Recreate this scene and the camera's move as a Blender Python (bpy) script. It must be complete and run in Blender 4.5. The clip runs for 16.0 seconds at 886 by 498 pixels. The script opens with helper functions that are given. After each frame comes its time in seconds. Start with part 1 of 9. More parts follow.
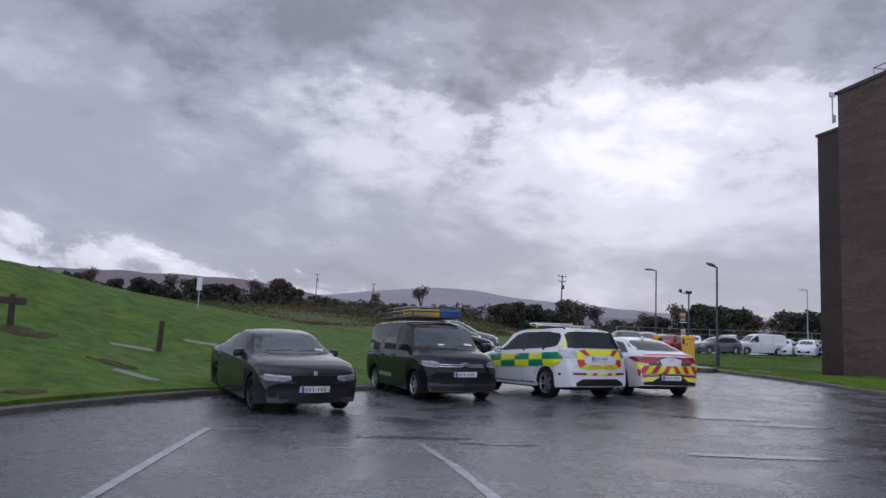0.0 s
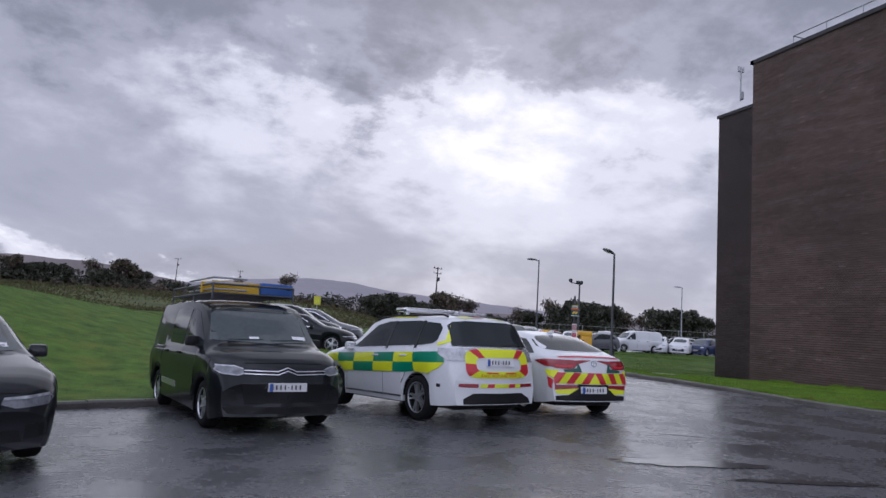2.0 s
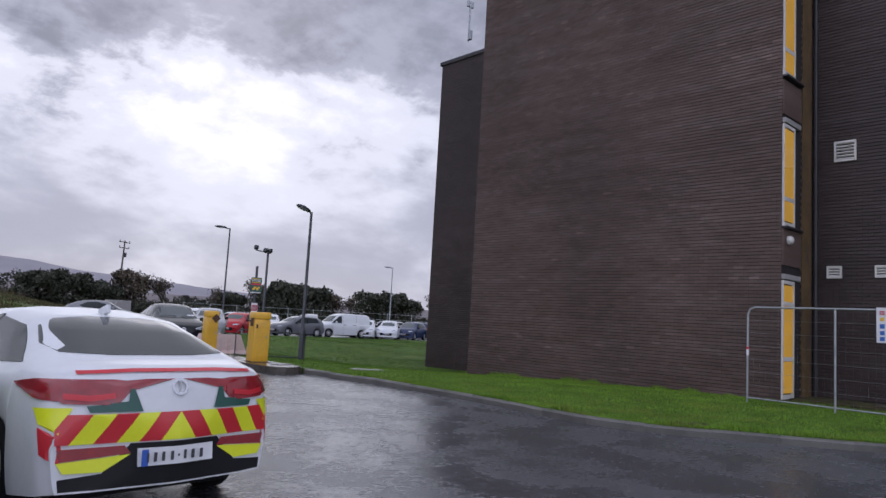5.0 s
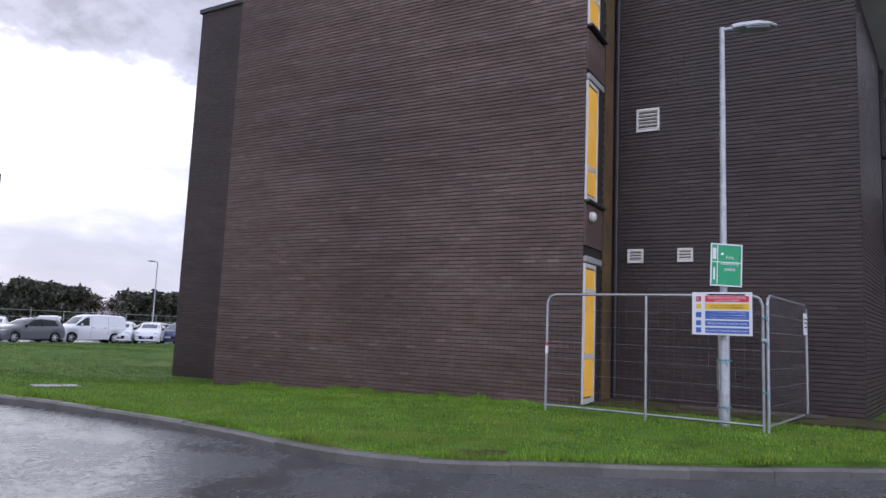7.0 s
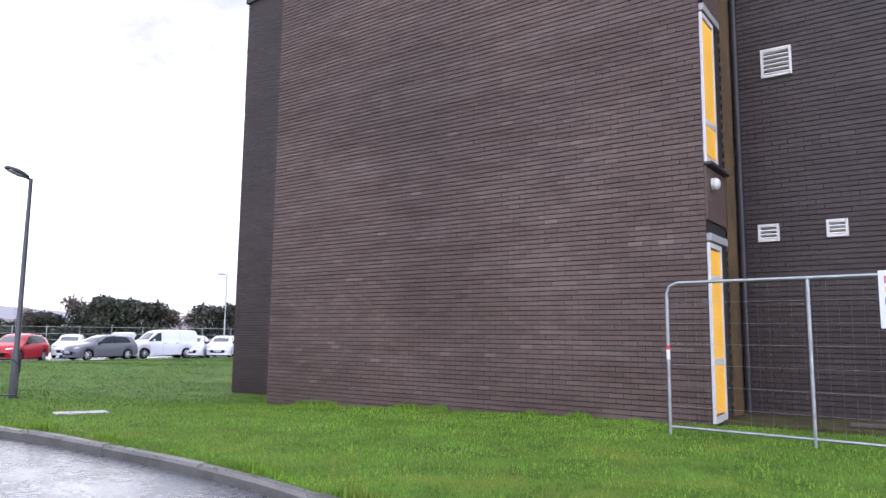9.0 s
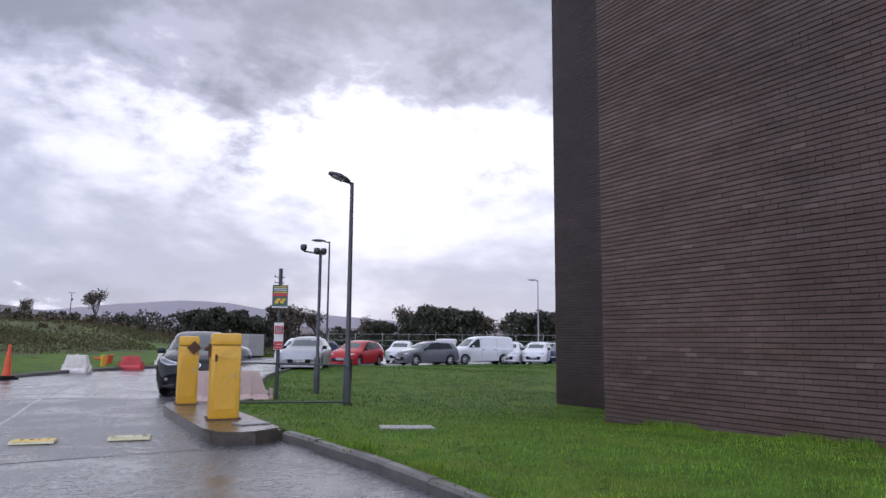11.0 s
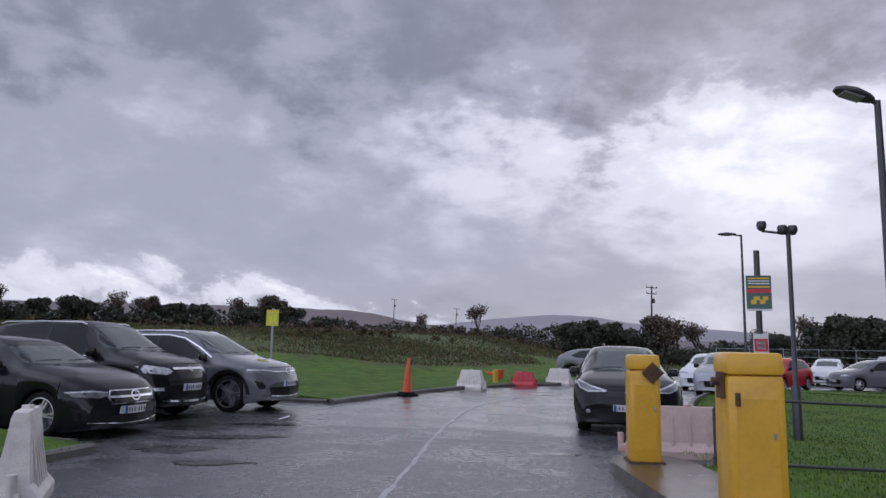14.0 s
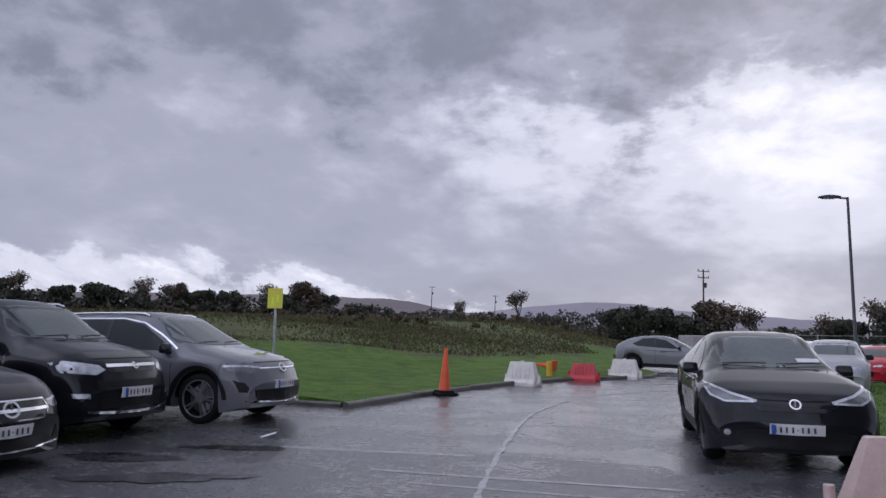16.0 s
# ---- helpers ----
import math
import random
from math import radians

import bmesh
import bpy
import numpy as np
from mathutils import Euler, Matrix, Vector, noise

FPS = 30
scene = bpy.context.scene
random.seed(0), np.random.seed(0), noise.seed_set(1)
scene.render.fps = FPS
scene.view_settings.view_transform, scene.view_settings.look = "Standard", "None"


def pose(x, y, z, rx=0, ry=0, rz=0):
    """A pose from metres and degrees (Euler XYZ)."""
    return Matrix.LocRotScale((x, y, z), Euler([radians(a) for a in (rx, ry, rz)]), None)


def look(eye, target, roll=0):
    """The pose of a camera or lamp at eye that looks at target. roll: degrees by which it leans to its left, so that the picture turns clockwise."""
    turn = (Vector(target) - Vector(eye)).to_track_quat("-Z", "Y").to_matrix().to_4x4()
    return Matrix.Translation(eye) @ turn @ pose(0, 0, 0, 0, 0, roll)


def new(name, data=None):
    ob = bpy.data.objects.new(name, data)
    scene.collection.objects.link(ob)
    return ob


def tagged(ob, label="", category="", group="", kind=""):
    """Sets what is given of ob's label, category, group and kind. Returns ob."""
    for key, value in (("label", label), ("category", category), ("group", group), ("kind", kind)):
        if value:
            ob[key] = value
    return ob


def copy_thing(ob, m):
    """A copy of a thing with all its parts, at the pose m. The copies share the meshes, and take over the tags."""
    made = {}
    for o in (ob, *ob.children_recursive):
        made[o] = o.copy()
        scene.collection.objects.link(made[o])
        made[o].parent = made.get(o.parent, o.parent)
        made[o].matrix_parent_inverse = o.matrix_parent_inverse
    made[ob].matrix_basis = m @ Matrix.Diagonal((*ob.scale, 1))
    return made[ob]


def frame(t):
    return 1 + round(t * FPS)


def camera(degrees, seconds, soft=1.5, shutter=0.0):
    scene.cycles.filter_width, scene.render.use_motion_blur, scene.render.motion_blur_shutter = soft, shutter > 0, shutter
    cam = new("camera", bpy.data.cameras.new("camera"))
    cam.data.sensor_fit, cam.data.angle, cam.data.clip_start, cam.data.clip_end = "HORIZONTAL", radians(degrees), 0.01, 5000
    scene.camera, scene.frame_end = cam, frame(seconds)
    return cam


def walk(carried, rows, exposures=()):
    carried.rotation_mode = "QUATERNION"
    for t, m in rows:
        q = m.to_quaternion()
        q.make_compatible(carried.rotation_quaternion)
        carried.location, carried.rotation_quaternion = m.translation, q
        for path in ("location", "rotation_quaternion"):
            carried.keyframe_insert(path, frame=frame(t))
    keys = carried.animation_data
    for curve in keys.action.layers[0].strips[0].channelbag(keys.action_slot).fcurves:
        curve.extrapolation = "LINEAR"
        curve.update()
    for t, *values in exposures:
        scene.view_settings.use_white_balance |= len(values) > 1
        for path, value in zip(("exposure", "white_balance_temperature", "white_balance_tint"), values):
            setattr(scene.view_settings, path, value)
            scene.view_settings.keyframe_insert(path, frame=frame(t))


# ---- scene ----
cam = camera(64.6, 16.0)
PATH = [
    (0, (-0.454, 1.111, 1.544), (-0.115, 3.071, 1.753), 2.1),
    (0.5, (-0.137, 2.572, 1.521), (0.253, 4.523, 1.725), 2.5),
    (1, (0.269, 3.978, 1.485), (0.732, 5.913, 1.687), 2.7),
    (1.5, (0.734, 5.297, 1.458), (1.297, 7.206, 1.659), 3.1),
    (2, (1.32, 6.507, 1.434), (1.999, 8.377, 1.639), 3.3),
    (2.5, (1.998, 7.627, 1.424), (2.806, 9.445, 1.63), 3.4),
    (3, (2.705, 8.72, 1.4), (3.639, 10.477, 1.607), 3.4),
    (3.5, (3.441, 9.656, 1.39), (4.489, 11.347, 1.598), 3.4),
    (5.8, (7.275, 13.114, 1.411), (8.792, 14.399, 1.631), 3.0),
    (6, (7.629, 13.301, 1.375), (9.186, 14.536, 1.601), 2.9),
    (6.5, (8.358, 13.636, 1.363), (10.006, 14.746, 1.594), 2.8),
    (7, (9.039, 13.87, 1.344), (10.754, 14.871, 1.581), 2.4),
    (7.5, (9.639, 14.083, 1.333), (11.388, 15.023, 1.573), 2.0),
    (8, (10.136, 14.36, 1.337), (11.881, 15.307, 1.581), 1.5),
    (8.5, (10.577, 14.738, 1.332), (12.271, 15.772, 1.579), 1.1),
    (9, (10.982, 15.213, 1.344), (12.587, 16.38, 1.591), 0.6),
    (11.3, (12.291, 17.758, 1.298), (13.148, 19.546, 1.559), 0.5),
    (11.5, (12.316, 18.029, 1.29), (13.095, 19.852, 1.554), 0.5),
    (12, (12.341, 18.734, 1.303), (12.927, 20.627, 1.572), 0.5),
    (12.5, (12.324, 19.527, 1.328), (12.727, 21.467, 1.6), 0.6),
    (13, (12.282, 20.468, 1.323), (12.522, 22.434, 1.601), 0.8),
    (13.5, (12.215, 21.443, 1.35), (12.325, 23.42, 1.629), 0.9),
    (14, (12.119, 22.431, 1.369), (12.133, 24.411, 1.65), 1.1),
    (14.5, (12.047, 23.441, 1.383), (11.996, 25.422, 1.659), 1.2),
    (15, (11.988, 24.466, 1.389), (11.903, 26.446, 1.656), 1.2),
    (15.5, (11.972, 25.521, 1.364), (11.874, 27.501, 1.622), 1.0),
    (16, (11.982, 26.596, 1.353), (11.89, 28.579, 1.599), 0.9),
]
K, TINT = 6300, 10
EXPOSURES = [(t, e + 0.05, K, TINT) for t, e in ((0, 0.08), (3.5, 0.2), (6.0, 0.32), (7.0, 0.78), (8.0, 1.45), (9.0, 1.58), (9.5, 1.45), (11.3, 0.38), (11.8, 0.2), (12.5, 0.08), (16, 0.1))]
walk(cam, [(t, look(eye, target, roll)) for t, eye, target, roll in PATH], EXPOSURES)

# ---- world, sun ----
world = bpy.data.worlds.new("overcast")
scene.world = world
world.use_nodes = True
SUN_AZ, SUN_EL = 24.0, 26.0          # degrees east of +y, and above the horizon


def link(nt, a, b):
    nt.links.new(a, b)


def node(nt, kind, **kw):
    n = nt.nodes.new(kind)
    for k, v in kw.items():
        if k == "op":
            n.operation = v
        elif k == "blend":
            n.blend_type = v
        elif k == "dt":
            n.data_type = v
        else:
            n.inputs[k.replace("_", " ")].default_value = v
    return n


def math_node(nt, op, a, b=None, clamp=False):
    n = nt.nodes.new("ShaderNodeMath")
    n.operation = op
    n.use_clamp = clamp
    for i, v in enumerate((a, b)):
        if v is None:
            continue
        if isinstance(v, (int, float)):
            n.inputs[i].default_value = v
        else:
            nt.links.new(v, n.inputs[i])
    return n.outputs[0]


def ramp(nt, src, stops, ease="LINEAR"):
    n = nt.nodes.new("ShaderNodeValToRGB")
    n.color_ramp.interpolation = ease
    el = n.color_ramp.elements
    while len(el) < len(stops):
        el.new(0.5)
    for e, (p, c) in zip(el, stops):
        e.position = p
        e.color = (*c, 1) if len(c) == 3 else c
    nt.links.new(src, n.inputs[0])
    return n.outputs[0]


def build_sky():
    """Ragged rain cloud above a grey veil, thin cloud round the hidden sun, a pale break low in the north-west."""
    nt = world.node_tree
    nt.nodes.clear()
    out = nt.nodes.new("ShaderNodeOutputWorld")
    tc = nt.nodes.new("ShaderNodeTexCoord")
    sep = nt.nodes.new("ShaderNodeSeparateXYZ")
    link(nt, tc.outputs["Generated"], sep.inputs[0])
    X, Y, Z = sep.outputs

    def mul(a, b):
        return math_node(nt, "MULTIPLY", a, b)

    def add(a, b):
        return math_node(nt, "ADD", a, b)

    def step(v, lo, hi, a=0.0, b=1.0):
        n = nt.nodes.new("ShaderNodeMapRange")
        n.interpolation_type = "SMOOTHSTEP"
        for k, q in enumerate((lo, hi, a, b)):
            if isinstance(q, (int, float)):
                n.inputs[k + 1].default_value = q
            else:
                link(nt, q, n.inputs[k + 1])
        link(nt, v, n.inputs[0])
        return n.outputs[0]

    def vec(a, b, c=0.0):
        n = nt.nodes.new("ShaderNodeCombineXYZ")
        for k, q in enumerate((a, b, c)):
            if isinstance(q, (int, float)):
                n.inputs[k].default_value = q
            else:
                link(nt, q, n.inputs[k])
        return n.outputs[0]

    def cloud(v, scale, detail, rough, twist):
        n = node(nt, "ShaderNodeTexNoise", Scale=scale, Detail=detail, Roughness=rough, Distortion=twist)
        link(nt, v, n.inputs["Vector"])
        return add(n.outputs[0], -0.5)

    def bump(az0, el0, waz, wel):
        a = math_node(nt, "POWER", mul(add(az, -az0), 1 / waz), 2.0)
        b = math_node(nt, "POWER", mul(add(el, -el0), 1 / wel), 2.0)
        return math_node(nt, "EXPONENT", mul(add(a, b), -1.0))

    az = mul(math_node(nt, "ARCTAN2", X, Y), 180 / math.pi)
    el = mul(math_node(nt, "ARCSINE", Z), 180 / math.pi)
    den = add(math_node(nt, "MAXIMUM", Z, 0.0), 0.34)
    plan = vec(math_node(nt, "DIVIDE", X, den), math_node(nt, "DIVIDE", Y, den))
    slant = vec(add(mul(az, 0.055), mul(el, 0.035)), mul(el, 0.085))
    big = cloud(plan, 1.7, 7.0, 0.52, 0.25)
    rag = cloud(plan, 4.6, 9.0, 0.6, 0.12)
    veil = cloud(slant, 1.3, 6.0, 0.5, 0.35)
    wisp = cloud(slant, 4.2, 7.0, 0.6, 0.25)
    # dark ragged deck, its lower edge torn
    edge = add(CLOUD_BASE, add(mul(big, 20.0), mul(rag, 26.0)))
    deck = step(add(el, mul(edge, -1.0)), -4.5, 6.5)
    val = add(0.548, add(mul(big, 0.30), add(mul(veil, 0.16), mul(wisp, 0.07))))
    thin = add(mul(bump(28.5, 14.5, 13.5, 6.5), 0.195), mul(bump(10.0, 16.0, 15.0, 7.5), 0.12))
    val = add(val, add(mul(thin, add(1.0, mul(rag, 2.4))), mul(mul(step(el, 8.0, 15.0), rag), 0.16)))
    dark = add(0.475, add(mul(rag, 0.34), mul(big, 0.20)))
    n = nt.nodes.new("ShaderNodeMix")
    link(nt, mul(deck, 0.9), n.inputs[0])
    link(nt, val, n.inputs[2])
    link(nt, add(dark, mul(thin, 0.25)), n.inputs[3])
    val = n.outputs[0]
    # break of pale sky under the veil
    lip = add(step(az, -30.0, 9.0, 5.9, 1.6), add(mul(wisp, 9.0), mul(rag, 5.0)))
    gap = mul(step(add(el, mul(lip, -1.0)), 1.1, -1.3), step(az, 14.0, 2.0))
    val = add(val, mul(gap, add(0.10, mul(wisp, 0.55))))
    # towards the north-east the low veil is thinner
    val = add(val, mul(step(el, 9.0, 2.0), step(az, 8.0, 34.0, 0.0, 0.06)))
    col = ramp(nt, val, CLOUD_RAMP, "EASE")
    # overhead and to the south-west, out of view, the sky is brightened for light
    top = step(Z, 0.5, 0.95, 1.0, ZENITH)
    side = add(mul(X, SOUTH_WAY[0]), mul(Y, SOUTH_WAY[1]))
    back = step(side, -0.1, 0.45, 1.0, SOUTH_SKY)
    bg = nt.nodes.new("ShaderNodeBackground")
    link(nt, col, bg.inputs[0])
    link(nt, mul(top, back), bg.inputs[1])
    sky = nt.nodes.new("ShaderNodeTexSky")
    sky.sky_type = "NISHITA"
    sky.sun_disc = False
    sky.sun_elevation = radians(SUN_EL)
    sky.sun_rotation = radians(SUN_AZ)
    bg2 = nt.nodes.new("ShaderNodeBackground")
    link(nt, sky.outputs[0], bg2.inputs[0])
    bg2.inputs[1].default_value = 0.05
    mix = nt.nodes.new("ShaderNodeMixShader")
    mix.inputs[0].default_value = 0.06
    link(nt, bg.outputs[0], mix.inputs[1])
    link(nt, bg2.outputs[0], mix.inputs[2])
    link(nt, mix.outputs[0], out.inputs[0])


CLOUD_BASE, ZENITH, SOUTH_SKY, SOUTH_WAY = 19.0, 1.85, 2.4, (-0.72, -0.69)
CLOUD_RAMP = [(0.34, (0.135, 0.142, 0.185)), (0.44, (0.23, 0.238, 0.305)), (0.55, (0.37, 0.375, 0.47)), (0.68, (0.68, 0.68, 0.79)), (0.84, (0.90, 0.885, 0.97))]
build_sky()

sun = new("sun", bpy.data.lights.new("sun", "SUN"))
sun.data.energy, sun.data.angle, sun.data.color = 0.38, radians(80), (0.95, 0.96, 1.0)
sun.matrix_world = look((0, 0, 60), Vector((0, 0, 60)) - Vector((math.sin(radians(SUN_AZ)) * math.cos(radians(SUN_EL)), math.cos(radians(SUN_AZ)) * math.cos(radians(SUN_EL)), math.sin(radians(SUN_EL)))))

# ---- materials ----


def material(name, base, rough=0.6, metal=0.0, coat=0.0, spec=0.5, vary=0.12, scale=3.0, bump=0.0, bump_scale=40.0,
             stain=None, stain_amount=0.4, stain_scale=0.8, rough_vary=0.0, piece=0.0, island=0.0, coords="Object", sheen=0.0):
    """A weathered surface: base colour with two scales of variation, optional stains, roughness variation and relief."""
    m = bpy.data.materials.new(name)
    m.use_nodes = True
    nt = m.node_tree
    p = nt.nodes["Principled BSDF"]
    tc = nt.nodes.new("ShaderNodeTexCoord")
    src = tc.outputs[coords]
    n1 = node(nt, "ShaderNodeTexNoise", Scale=scale, Detail=5.0, Roughness=0.6)
    n2 = node(nt, "ShaderNodeTexNoise", Scale=scale * 14, Detail=3.0, Roughness=0.6)
    link(nt, src, n1.inputs["Vector"])
    link(nt, src, n2.inputs["Vector"])
    f = math_node(nt, "ADD", math_node(nt, "MULTIPLY", n1.outputs[0], 0.65), math_node(nt, "MULTIPLY", n2.outputs[0], 0.35))
    lo, hi = [max(0.0, c * (1 - vary * 2.2)) for c in base], [min(1.0, c * (1 + vary * 2.2)) for c in base]
    col = ramp(nt, f, [(0.25, lo), (0.75, hi)])
    if piece or island:
        if piece:
            rnd = nt.nodes.new("ShaderNodeObjectInfo").outputs["Random"]
        else:
            rnd = nt.nodes.new("ShaderNodeNewGeometry").outputs["Random Per Island"]
        k = piece or island
        hsv = nt.nodes.new("ShaderNodeHueSaturation")
        link(nt, col, hsv.inputs["Color"])
        link(nt, math_node(nt, "ADD", math_node(nt, "MULTIPLY", rnd, 2 * k), 1 - k), hsv.inputs["Value"])
        col = hsv.outputs[0]
    if stain:
        n3 = node(nt, "ShaderNodeTexNoise", Scale=stain_scale, Detail=6.0, Roughness=0.65, Distortion=0.6)
        link(nt, src, n3.inputs["Vector"])
        mask = ramp(nt, n3.outputs[0], [(0.52, (0, 0, 0)), (0.70, (1, 1, 1))])
        mx = nt.nodes.new("ShaderNodeMix")
        mx.data_type = "RGBA"
        link(nt, math_node(nt, "MULTIPLY", mask, stain_amount), mx.inputs[0])
        link(nt, col, mx.inputs[6])
        mx.inputs[7].default_value = (*stain, 1)
        col = mx.outputs[2]
    link(nt, col, p.inputs["Base Color"])
    p.inputs["Roughness"].default_value = rough
    if rough_vary:
        link(nt, math_node(nt, "ADD", math_node(nt, "MULTIPLY", n1.outputs[0], 2 * rough_vary), max(0.02, rough - rough_vary)), p.inputs["Roughness"])
    p.inputs["Metallic"].default_value = metal
    p.inputs["Coat Weight"].default_value = coat
    p.inputs["Coat Roughness"].default_value = 0.08
    p.inputs["Specular IOR Level"].default_value = spec
    if bump:
        nb = node(nt, "ShaderNodeTexNoise", Scale=bump_scale, Detail=4.0, Roughness=0.6)
        link(nt, src, nb.inputs["Vector"])
        b = nt.nodes.new("ShaderNodeBump")
        b.inputs["Strength"].default_value = bump
        b.inputs["Distance"].default_value = 0.01
        link(nt, nb.outputs[0], b.inputs["Height"])
        link(nt, b.outputs[0], p.inputs["Normal"])
    return m


def paint(name, base, metal=0.0, rough=0.5, coat=0.7):
    m = material(name, base, rough=rough, metal=metal, coat=coat, spec=0.05, vary=0.03, scale=1.5, bump=0.012, bump_scale=160)
    m.node_tree.nodes["Principled BSDF"].inputs["Coat Roughness"].default_value = 0.03
    return m


def wet_road(name, dry, wet_rough, dry_rough, puddle, scale, grit, grit_scale=55.0, speck=0.0, ior=1.38, fleck=0.3):
    """Rain-wet tarmac or concrete: films of water of uneven depth over coarse grit."""
    m = bpy.data.materials.new(name)
    m.use_nodes = True
    nt = m.node_tree
    p = nt.nodes["Principled BSDF"]
    tc = nt.nodes.new("ShaderNodeTexCoord")
    src = tc.outputs["Object"]
    big = node(nt, "ShaderNodeTexNoise", Scale=scale, Detail=5.0, Roughness=0.55, Distortion=0.5)
    mid = node(nt, "ShaderNodeTexNoise", Scale=scale * 9, Detail=4.0, Roughness=0.6)
    fin = node(nt, "ShaderNodeTexNoise", Scale=grit_scale, Detail=3.0, Roughness=0.7)
    peb = node(nt, "ShaderNodeTexNoise", Scale=13.0, Detail=4.0, Roughness=0.7)
    for n in (big, mid, fin, peb):
        link(nt, src, n.inputs["Vector"])
    f = math_node(nt, "ADD", math_node(nt, "MULTIPLY", big.outputs[0], 0.7), math_node(nt, "MULTIPLY", mid.outputs[0], 0.3))
    # water stands in the hollows between the stones first
    f = math_node(nt, "ADD", f, math_node(nt, "MULTIPLY", math_node(nt, "SUBTRACT", peb.outputs[0], 0.5), fleck))
    film = ramp(nt, f, [(puddle, (0, 0, 0)), (puddle + 0.13, (1, 1, 1))])
    c = ramp(nt, math_node(nt, "ADD", math_node(nt, "MULTIPLY", mid.outputs[0], 0.5), math_node(nt, "MULTIPLY", fin.outputs[0], 0.5)),
             [(0.3, [v * 0.62 for v in dry]), (0.55, dry), (0.72, [min(1, v * (1.55 + speck)) for v in dry])])
    mx = nt.nodes.new("ShaderNodeMix")
    mx.data_type = "RGBA"
    mx.blend_type = "MULTIPLY"
    mx.inputs[7].default_value = (0.6, 0.6, 0.62, 1)
    link(nt, film, mx.inputs[0])
    link(nt, c, mx.inputs[6])
    link(nt, mx.outputs[2], p.inputs["Base Color"])
    r = nt.nodes.new("ShaderNodeMapRange")
    r.inputs[3].default_value = dry_rough
    r.inputs[4].default_value = wet_rough
    link(nt, film, r.inputs[0])
    link(nt, r.outputs[0], p.inputs["Roughness"])
    p.inputs["IOR"].default_value = ior
    b = nt.nodes.new("ShaderNodeBump")
    b.inputs["Distance"].default_value = 0.012
    s = nt.nodes.new("ShaderNodeMapRange")
    s.inputs[3].default_value = grit
    s.inputs[4].default_value = grit * 0.4
    link(nt, film, s.inputs[0])
    link(nt, s.outputs[0], b.inputs["Strength"])
    link(nt, math_node(nt, "ADD", math_node(nt, "MULTIPLY", fin.outputs[0], 1.0), math_node(nt, "ADD", math_node(nt, "MULTIPLY", mid.outputs[0], 0.4), math_node(nt, "MULTIPLY", peb.outputs[0], 3.0 * fleck))), b.inputs["Height"])
    link(nt, b.outputs[0], p.inputs["Normal"])
    return m


def brickwork(name, base, rough, spec, pale, piece=False, streak=0.26):
    """Dark facing brick: each brick its own tone, rows washed lighter in long streaks, a few pale faces."""
    m = bpy.data.materials.new(name)
    m.use_nodes = True
    nt = m.node_tree
    p = nt.nodes["Principled BSDF"]
    tc = nt.nodes.new("ShaderNodeTexCoord")
    mp = nt.nodes.new("ShaderNodeMapping")
    mp.inputs["Scale"].default_value = (0.55, 0.55, 3.6)
    if piece:
        geo = nt.nodes.new("ShaderNodeNewGeometry")
        src = geo.outputs["Position"]
        rnd = nt.nodes.new("ShaderNodeObjectInfo").outputs["Random"]
    else:
        src = tc.outputs["Object"]
        rnd = nt.nodes.new("ShaderNodeNewGeometry").outputs["Random Per Island"]
    link(nt, src, mp.inputs["Vector"])
    wash = node(nt, "ShaderNodeTexNoise", Scale=1.0, Detail=6.0, Roughness=0.62, Distortion=0.3)
    link(nt, mp.outputs[0], wash.inputs["Vector"])
    broad = node(nt, "ShaderNodeTexNoise", Scale=0.33, Detail=4.0, Roughness=0.6)
    grain = node(nt, "ShaderNodeTexNoise", Scale=55.0, Detail=4.0, Roughness=0.65)
    for n in (broad, grain):
        link(nt, src, n.inputs["Vector"])
    tone = math_node(nt, "ADD", math_node(nt, "MULTIPLY", math_node(nt, "SUBTRACT", rnd, 0.5), 0.26), 1.0)
    for n, k in ((wash, streak * 4), (broad, 1.3), (grain, 0.7)):
        tone = math_node(nt, "MULTIPLY", tone, math_node(nt, "ADD", math_node(nt, "MULTIPLY", math_node(nt, "SUBTRACT", n.outputs[0], 0.5), k), 1.0))
    odd = ramp(nt, rnd, [(0.0, (0.0, 0.0, 0.0)), (0.982, (0.0, 0.0, 0.0)), (0.996, (pale, pale, pale))])
    hsv = nt.nodes.new("ShaderNodeHueSaturation")
    hsv.inputs["Color"].default_value = (*base, 1)
    link(nt, math_node(nt, "ADD", tone, odd), hsv.inputs["Value"])
    link(nt, math_node(nt, "ADD", math_node(nt, "MULTIPLY", wash.outputs[0], -0.7), 1.35), hsv.inputs["Saturation"])
    link(nt, hsv.outputs[0], p.inputs["Base Color"])
    link(nt, math_node(nt, "ADD", math_node(nt, "MULTIPLY", broad.outputs[0], 0.4), rough - 0.2), p.inputs["Roughness"])
    p.inputs["Specular IOR Level"].default_value = spec
    b = nt.nodes.new("ShaderNodeBump")
    b.inputs["Strength"].default_value = 0.4
    b.inputs["Distance"].default_value = 0.008
    link(nt, grain.outputs[0], b.inputs["Height"])
    link(nt, b.outputs[0], p.inputs["Normal"])
    return m


